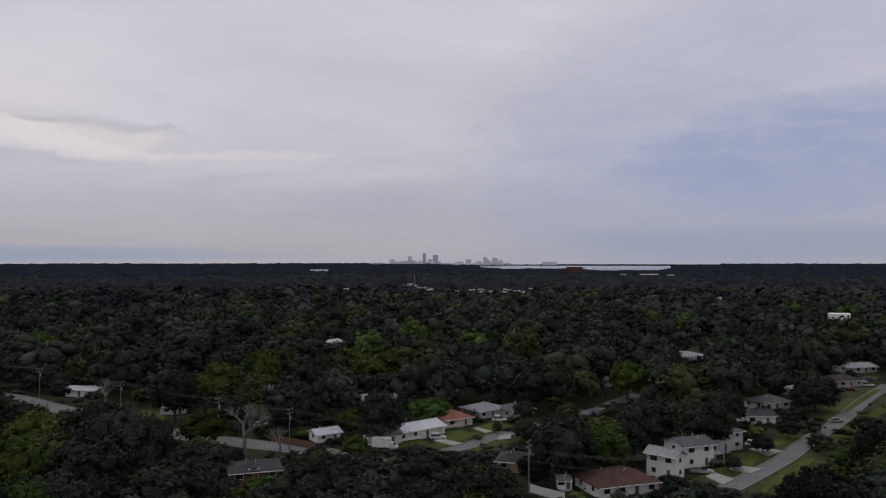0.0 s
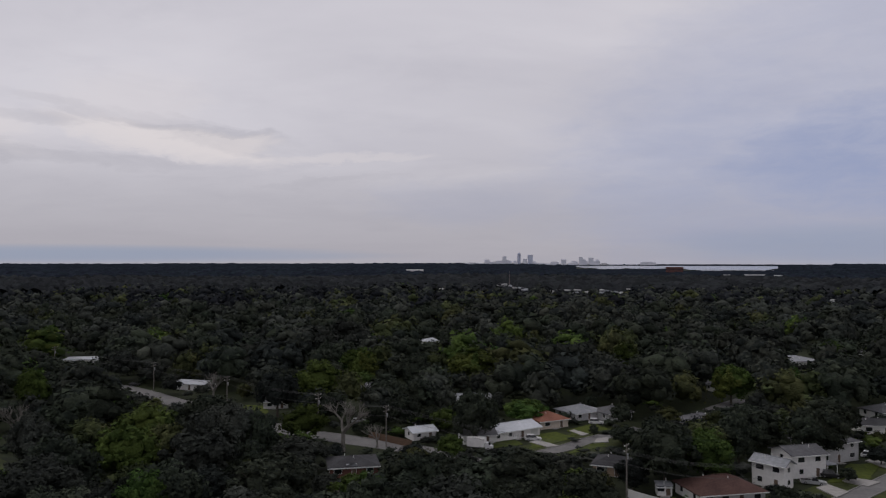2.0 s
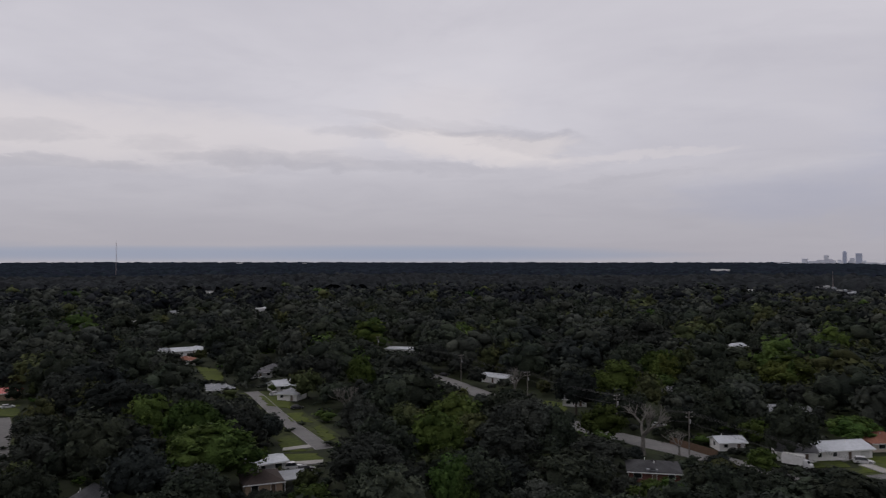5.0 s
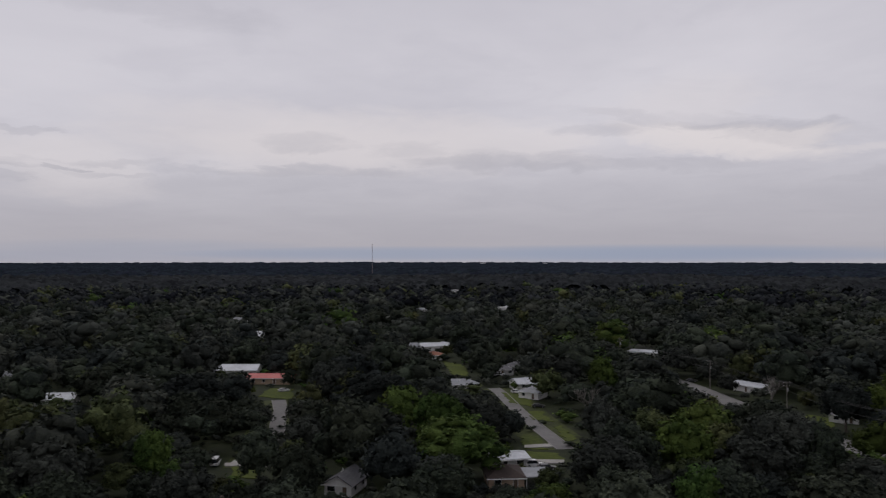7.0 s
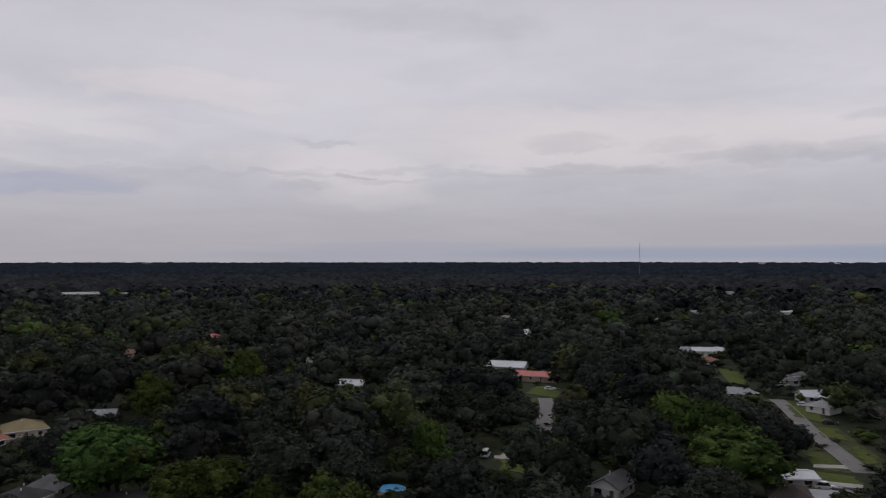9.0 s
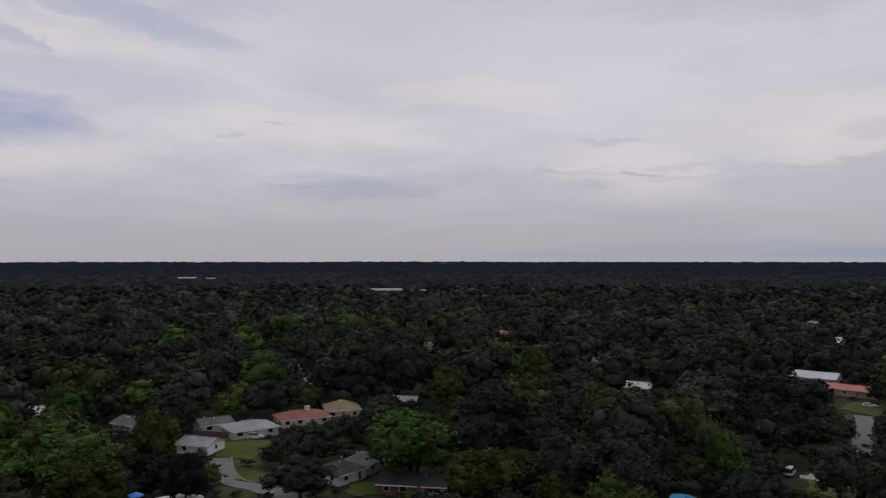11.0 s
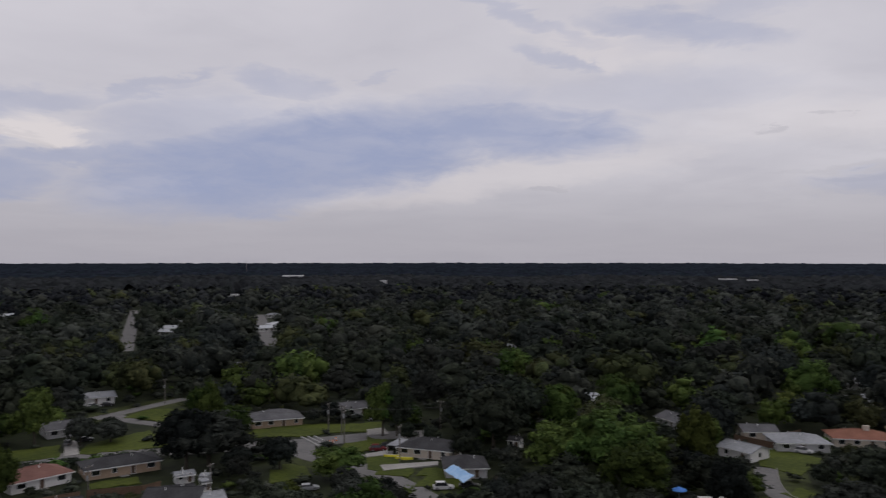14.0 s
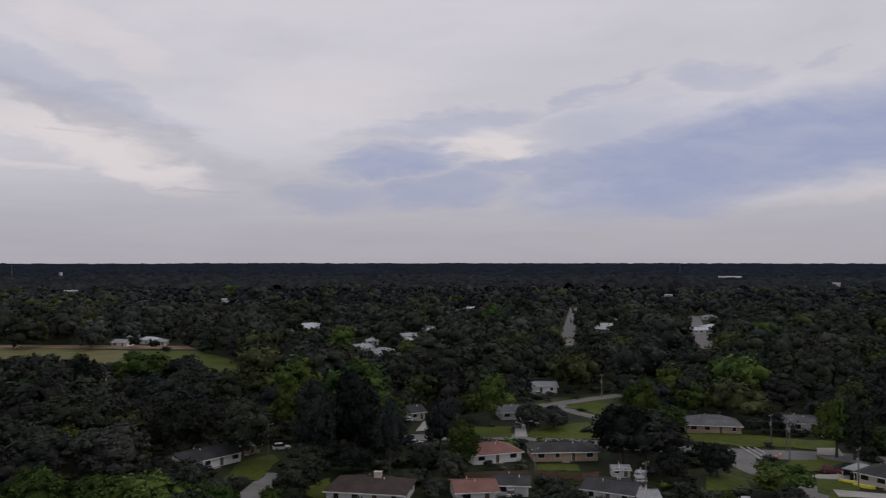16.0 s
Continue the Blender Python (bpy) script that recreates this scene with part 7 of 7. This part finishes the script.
caravan(-160.3, -50.4, 122)
caravan(-159.5, -46.8, 141)
pole(-163.1, -160.1, 9.0, 100)
pole(-186.4, -141.1, 9.0, 100)
cable([(-163.1, -160.1, 8.7), (-186.4, -141.1, 8.7), (-214.5, -112.2, 8.7)], n=2, sag=1.0)

# ---- the woods: scattered trees that leave yards, streets and fields open to the camera ----
OPEN_A = np.array(OPEN)
OPEN_D = np.hypot(OPEN_A[:, 0], OPEN_A[:, 1])
OPEN_B = np.arctan2(OPEN_A[:, 0], OPEN_A[:, 1])
BUILT_A = np.array(BUILT)
PAVED_A = np.array(PAVED)


def room(x, y, r):
    """The tallest tree that may stand here: none on a road or a house, low ones where they would block the camera's
    view of an open place.
    """
    d, b = math.hypot(x, y), math.atan2(x, y)
    if (np.hypot(BUILT_A[:, 0] - x, BUILT_A[:, 1] - y) < BUILT_A[:, 2] + r * 0.55).any():
        return 0.0
    if (np.hypot(PAVED_A[:, 0] - x, PAVED_A[:, 1] - y) < PAVED_A[:, 2] + min(r * 0.4, 2.0)).any():
        return 0.0
    near = np.hypot(OPEN_A[:, 0] - x, OPEN_A[:, 1] - y)
    if (near < OPEN_A[:, 2] + r * 0.75).any():
        return 0.0
    turn = np.abs((OPEN_B - b + np.pi) % (2 * np.pi) - np.pi)
    before = (OPEN_D > d) & (turn * d < OPEN_A[:, 2] * d / OPEN_D + r * 0.5) & (OPEN_D < d * 2.2)
    if not before.any():
        return 99.0
    z = OPEN_A[before, 3] + land(OPEN_D[before])
    return float((EYE + (z - EYE) * d / OPEN_D[before]).min())


rs = np.random.RandomState(5)
spots, cells = [], {}
for tx, ty, tr in TREES:
    cells.setdefault((int(tx // 12), int(ty // 12)), []).append((tx, ty, tr))


def crowded(x, y, r, k=0.72):
    cx, cy = int(x // 12), int(y // 12)
    for i in (-1, 0, 1):
        for j in (-1, 0, 1):
            for px, py, pr in cells.get((cx + i, cy + j), ()):
                if math.hypot(px - x, py - y) < (pr + r) * k:
                    return True
    return False


for d0, d1, tries, mean in ((5, 60, 300, 14.0), (60, 250, 5000, 16.0), (60, 250, 6000, 8.0), (250, 430, 8000, 16.5), (250, 430, 5000, 9.0), (430, 700, 11000, 16.0), (700, 1120, 16000, 16.0)):
    for _ in range(tries):
        d = math.sqrt(rs.uniform(d0 * d0, d1 * d1))
        b = rs.uniform(radians(-200), radians(40 if d > 60 else 160))
        x, y = d * math.sin(b), d * math.cos(b)
        u = rs.rand()
        h = float(np.clip(rs.normal(mean, 0.24 * mean), 0.5 * mean, 20))
        w = h * rs.uniform(0.85, 1.35)
        if crowded(x, y, w / 2, 0.79 if d < 430 else 0.78):
            continue
        top = room(x, y, w / 2)
        if top < 2.2:
            continue
        if h > top:
            if h > 2.2 * top and mean > 10:
                continue
            w, h = max(2.2, min(w * (top / h) ** 0.7, top * 1.35)), top
        cells.setdefault((int(x // 12), int(y // 12)), []).append((x, y, w / 2))
        spots.append((d, x, y, h, w, u))

# undergrowth between and below the trees
bushes = []
for k in range(11000):
    d = math.sqrt(rs.uniform(110 ** 2, 250 ** 2)) if k < 7500 else math.sqrt(rs.uniform(250 ** 2, 400 ** 2))
    b = rs.uniform(radians(-200), radians(40))
    x, y = d * math.sin(b), d * math.cos(b)
    h = float(rs.uniform(1.0, 3.8))
    w = h * rs.uniform(1.2, 2.0)
    top = room(x, y, w / 2)
    if top < 1.0 or crowded(x, y, w / 2, 0.62):
        continue
    h = min(h, top)
    cells.setdefault((int(x // 12), int(y // 12)), []).append((x, y, w / 2))
    bushes.append((d, x, y, h, w, rs.rand()))

spots.sort()
kinds = [("oak", "oak"), ("oak", "round"), ("grey", "oak"), ("dark", "round"), ("oak", "tall"), ("bright", "round"), ("yellow", "round"), ("dark", "pine"), ("grey", "round")]
share = np.cumsum([0.29, 0.18, 0.12, 0.10, 0.08, 0.09, 0.06, 0.03, 0.05])
single = 0
rest = []
for d, x, y, h, w, u in spots:
    if d > 100 and h > 4.5 and single < 260:
        tone, shape = kinds[min(int(np.searchsorted(share, u)), len(kinds) - 1)]
        tree(x, y, h, w, tone, shape)
        single += 1
    else:
        rest.append((d, x, y, h, w, u))


def wood(name, items, lobes, leaves, leaf, label, tones, lump=(2, 5)):
    """Trees past counting, joined into one object for each tone of leaf."""
    pool = {s: [crown_arrays(400 + 17 * k + len(s), lobes, leaves, leaf, s, lump) for k in range(5)] for s in ("oak", "round", "tall", "pine")}
    for tone, low, high in tones:
        V, Q, T, n = [], [], [], 0
        for i, (d, x, y, h, w, u) in enumerate(items):
            if not low <= u < high:
                continue
            s = ("oak", "round", "oak", "tall", "round", "oak", "oak", "pine", "round")[i % 9]
            v, q, t = pool[s][i % 5]
            a = i * 2.4
            c, sn = math.cos(a), math.sin(a)
            V.append(np.stack([(v[:, 0] * c - v[:, 1] * sn) * w + x, (v[:, 0] * sn + v[:, 1] * c) * w + y, v[:, 2] * h], -1))
            Q.append(q + n), T.append(t + n)
            n += len(v)
        if V:
            ob = new(name, quick_mesh(name, np.concatenate(V), [np.concatenate(Q), np.concatenate(T)], tone, smooth=True))
            tagged(ob, label, "trees", kind="stuff")


TONES = [("oak", 0, 0.34), ("woods", 0.34, 0.56), ("olive", 0.56, 0.68), ("grey", 0.68, 0.84), ("dark", 0.84, 0.94), ("bright", 0.94, 0.98), ("yellow", 0.98, 1.01)]
NEAR_TONES = [("oak", 0, 0.32), ("woods", 0.32, 0.50), ("olive", 0.50, 0.68), ("grey", 0.68, 0.79), ("dark", 0.79, 0.89), ("bright", 0.89, 0.96), ("yellow", 0.96, 1.01)]
wood("near_woods", [s for s in rest if s[0] < 250], 22, 34, 0.034, "close-grown broadleaf trees of the suburb", NEAR_TONES)
wood("middle_woods", [s for s in rest if 250 <= s[0] < 430], 13, 20, 0.046, "mixed broadleaf woods between the houses", TONES)
FAR_TONES = [("oak", 0, 0.38), ("woods", 0.38, 0.66), ("grey", 0.66, 0.84), ("dark", 0.84, 0.92), ("olive", 0.92, 0.985), ("bright", 0.985, 1.01)]
wood("outer_woods", [s for s in rest if 430 <= s[0] < 700], 8, 11, 0.068, "mixed broadleaf woods further off", FAR_TONES)
# half of these trees take the outer leaf colour with haze painted in
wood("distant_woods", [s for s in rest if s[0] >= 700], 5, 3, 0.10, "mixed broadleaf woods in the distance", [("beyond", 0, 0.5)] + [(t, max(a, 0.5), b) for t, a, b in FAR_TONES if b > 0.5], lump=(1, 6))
wood("undergrowth", bushes, 3, 6, 0.12, "low shrubs and undergrowth between the yards", [("oak", 0, 0.45), ("woods", 0.45, 0.75), ("grey", 0.75, 0.9), ("bright", 0.9, 1.01)], lump=(1, 6))

# ---- the unbroken canopy far out ----


def canopy(name, r0, r1, rows, b0, b1, cols, label, mat="far"):
    rr = np.geomspace(r0, r1, rows)
    bb = np.radians(np.linspace(b0, b1, cols))
    R, B = np.meshgrid(rr, bb, indexing="ij")
    R = R * (1 + 0.0012 * np.random.RandomState(3).normal(size=R.shape))
    X, Y = R * np.sin(B), R * np.cos(B)
    hgt = np.zeros_like(R)
    # domes of crowns: each point takes the tallest of the crowns round it
    for size, tall, seed in ((15.0, 1.0, 1), (22.0, 1.15, 2)):
        cx, cy = np.floor(X / size), np.floor(Y / size)
        for i in (-1, 0, 1):
            for j in (-1, 0, 1):
                qx, qy = cx + i, cy + j
                h1 = np.abs(np.sin(qx * 127.1 + qy * 311.7 + seed * 17.3) * 43758.5453) % 1
                h2 = np.abs(np.sin(qx * 269.5 + qy * 183.3 + seed * 29.1) * 24634.6345) % 1
                h3 = np.abs(np.sin(qx * 71.7 + qy * 419.2 + seed * 41.9) * 31415.9265) % 1
                px, py = (qx + 0.2 + 0.6 * h1) * size, (qy + 0.2 + 0.6 * h2) * size
                far = np.hypot(X - px, Y - py) / (size * 0.55)
                dome = (8.0 + 8.5 * h3) * tall * np.sqrt(np.clip(1 - far ** 2, 0, None))
                hgt = np.maximum(hgt, dome)
    wave = np.sin(X * 0.004 + 1.3) * np.cos(Y * 0.0033) + 0.6 * np.sin(X * 0.011 - Y * 0.009)
    hgt = hgt * (1 + 0.16 * wave) * (1 - 0.45 * np.clip((R - 2200) / 2200, 0, 1)) + 0.4
    deg = np.degrees(B)
    # lowered towards the river bank so the camera sees the water, none on the water
    shore = np.clip((R - 1700) / 1100, 0, 1) * np.clip((deg - 1.5) / 2, 0, 1) * np.clip((17.5 - deg) / 2, 0, 1) * (R < 4000)
    hgt = hgt * (1 - 0.65 * shore)
    # far bank flattened to look like a thin line from the camera
    hgt = np.where((R >= 4000) & (deg > 0) & (deg < 20), hgt * 0.2, hgt)
    Z = land(R) + hgt + 0.8 * np.random.RandomState(8).uniform(-1, 1, R.shape) * np.clip(R / 1500, 0.6, 1.0)
    # clearings where things stand among the trees, canopy cut to the camera's sight line before them
    for ox, oy, orr, oz in OPEN:
        od = math.hypot(ox, oy)
        if not r0 - 20 < od < 3000:
            continue
        ob_ = math.atan2(ox, oy)
        turn = np.abs((B - ob_ + np.pi) % (2 * np.pi) - np.pi)
        hit = (turn * od < orr + 3) & (R < od + orr + 3) & (R > od * 0.6)
        cap = EYE + (oz + float(land(od)) - EYE) * np.minimum(R, od) / od
        Z = np.where(hit, np.maximum(np.minimum(Z, cap), land(R) + 0.15), Z)
    v = np.stack([X, Y, Z], -1).reshape(-1, 3)
    i, j = np.meshgrid(np.arange(rows - 1), np.arange(cols - 1), indexing="ij")
    q = np.stack([i * cols + j + 1, i * cols + j, (i + 1) * cols + j, (i + 1) * cols + j + 1], -1).reshape(-1, 4)
    mid = (R[:-1, :-1] + R[1:, 1:]).ravel() / 2
    dm = deg[:-1, :-1].ravel()
    keep = ~((mid > 3250) & (mid < 4080) & (dm > 2.6) & (dm < 9.9)) & ~((mid > 2900) & (mid < 4080) & (dm >= 9.9) & (dm < 16.5))
    ob = new(name, quick_mesh(name, v, q[keep], mat, smooth=True))
    tagged(ob, label, "woods", kind="stuff")


# these canopies wear the leaf colours that are blued for haze
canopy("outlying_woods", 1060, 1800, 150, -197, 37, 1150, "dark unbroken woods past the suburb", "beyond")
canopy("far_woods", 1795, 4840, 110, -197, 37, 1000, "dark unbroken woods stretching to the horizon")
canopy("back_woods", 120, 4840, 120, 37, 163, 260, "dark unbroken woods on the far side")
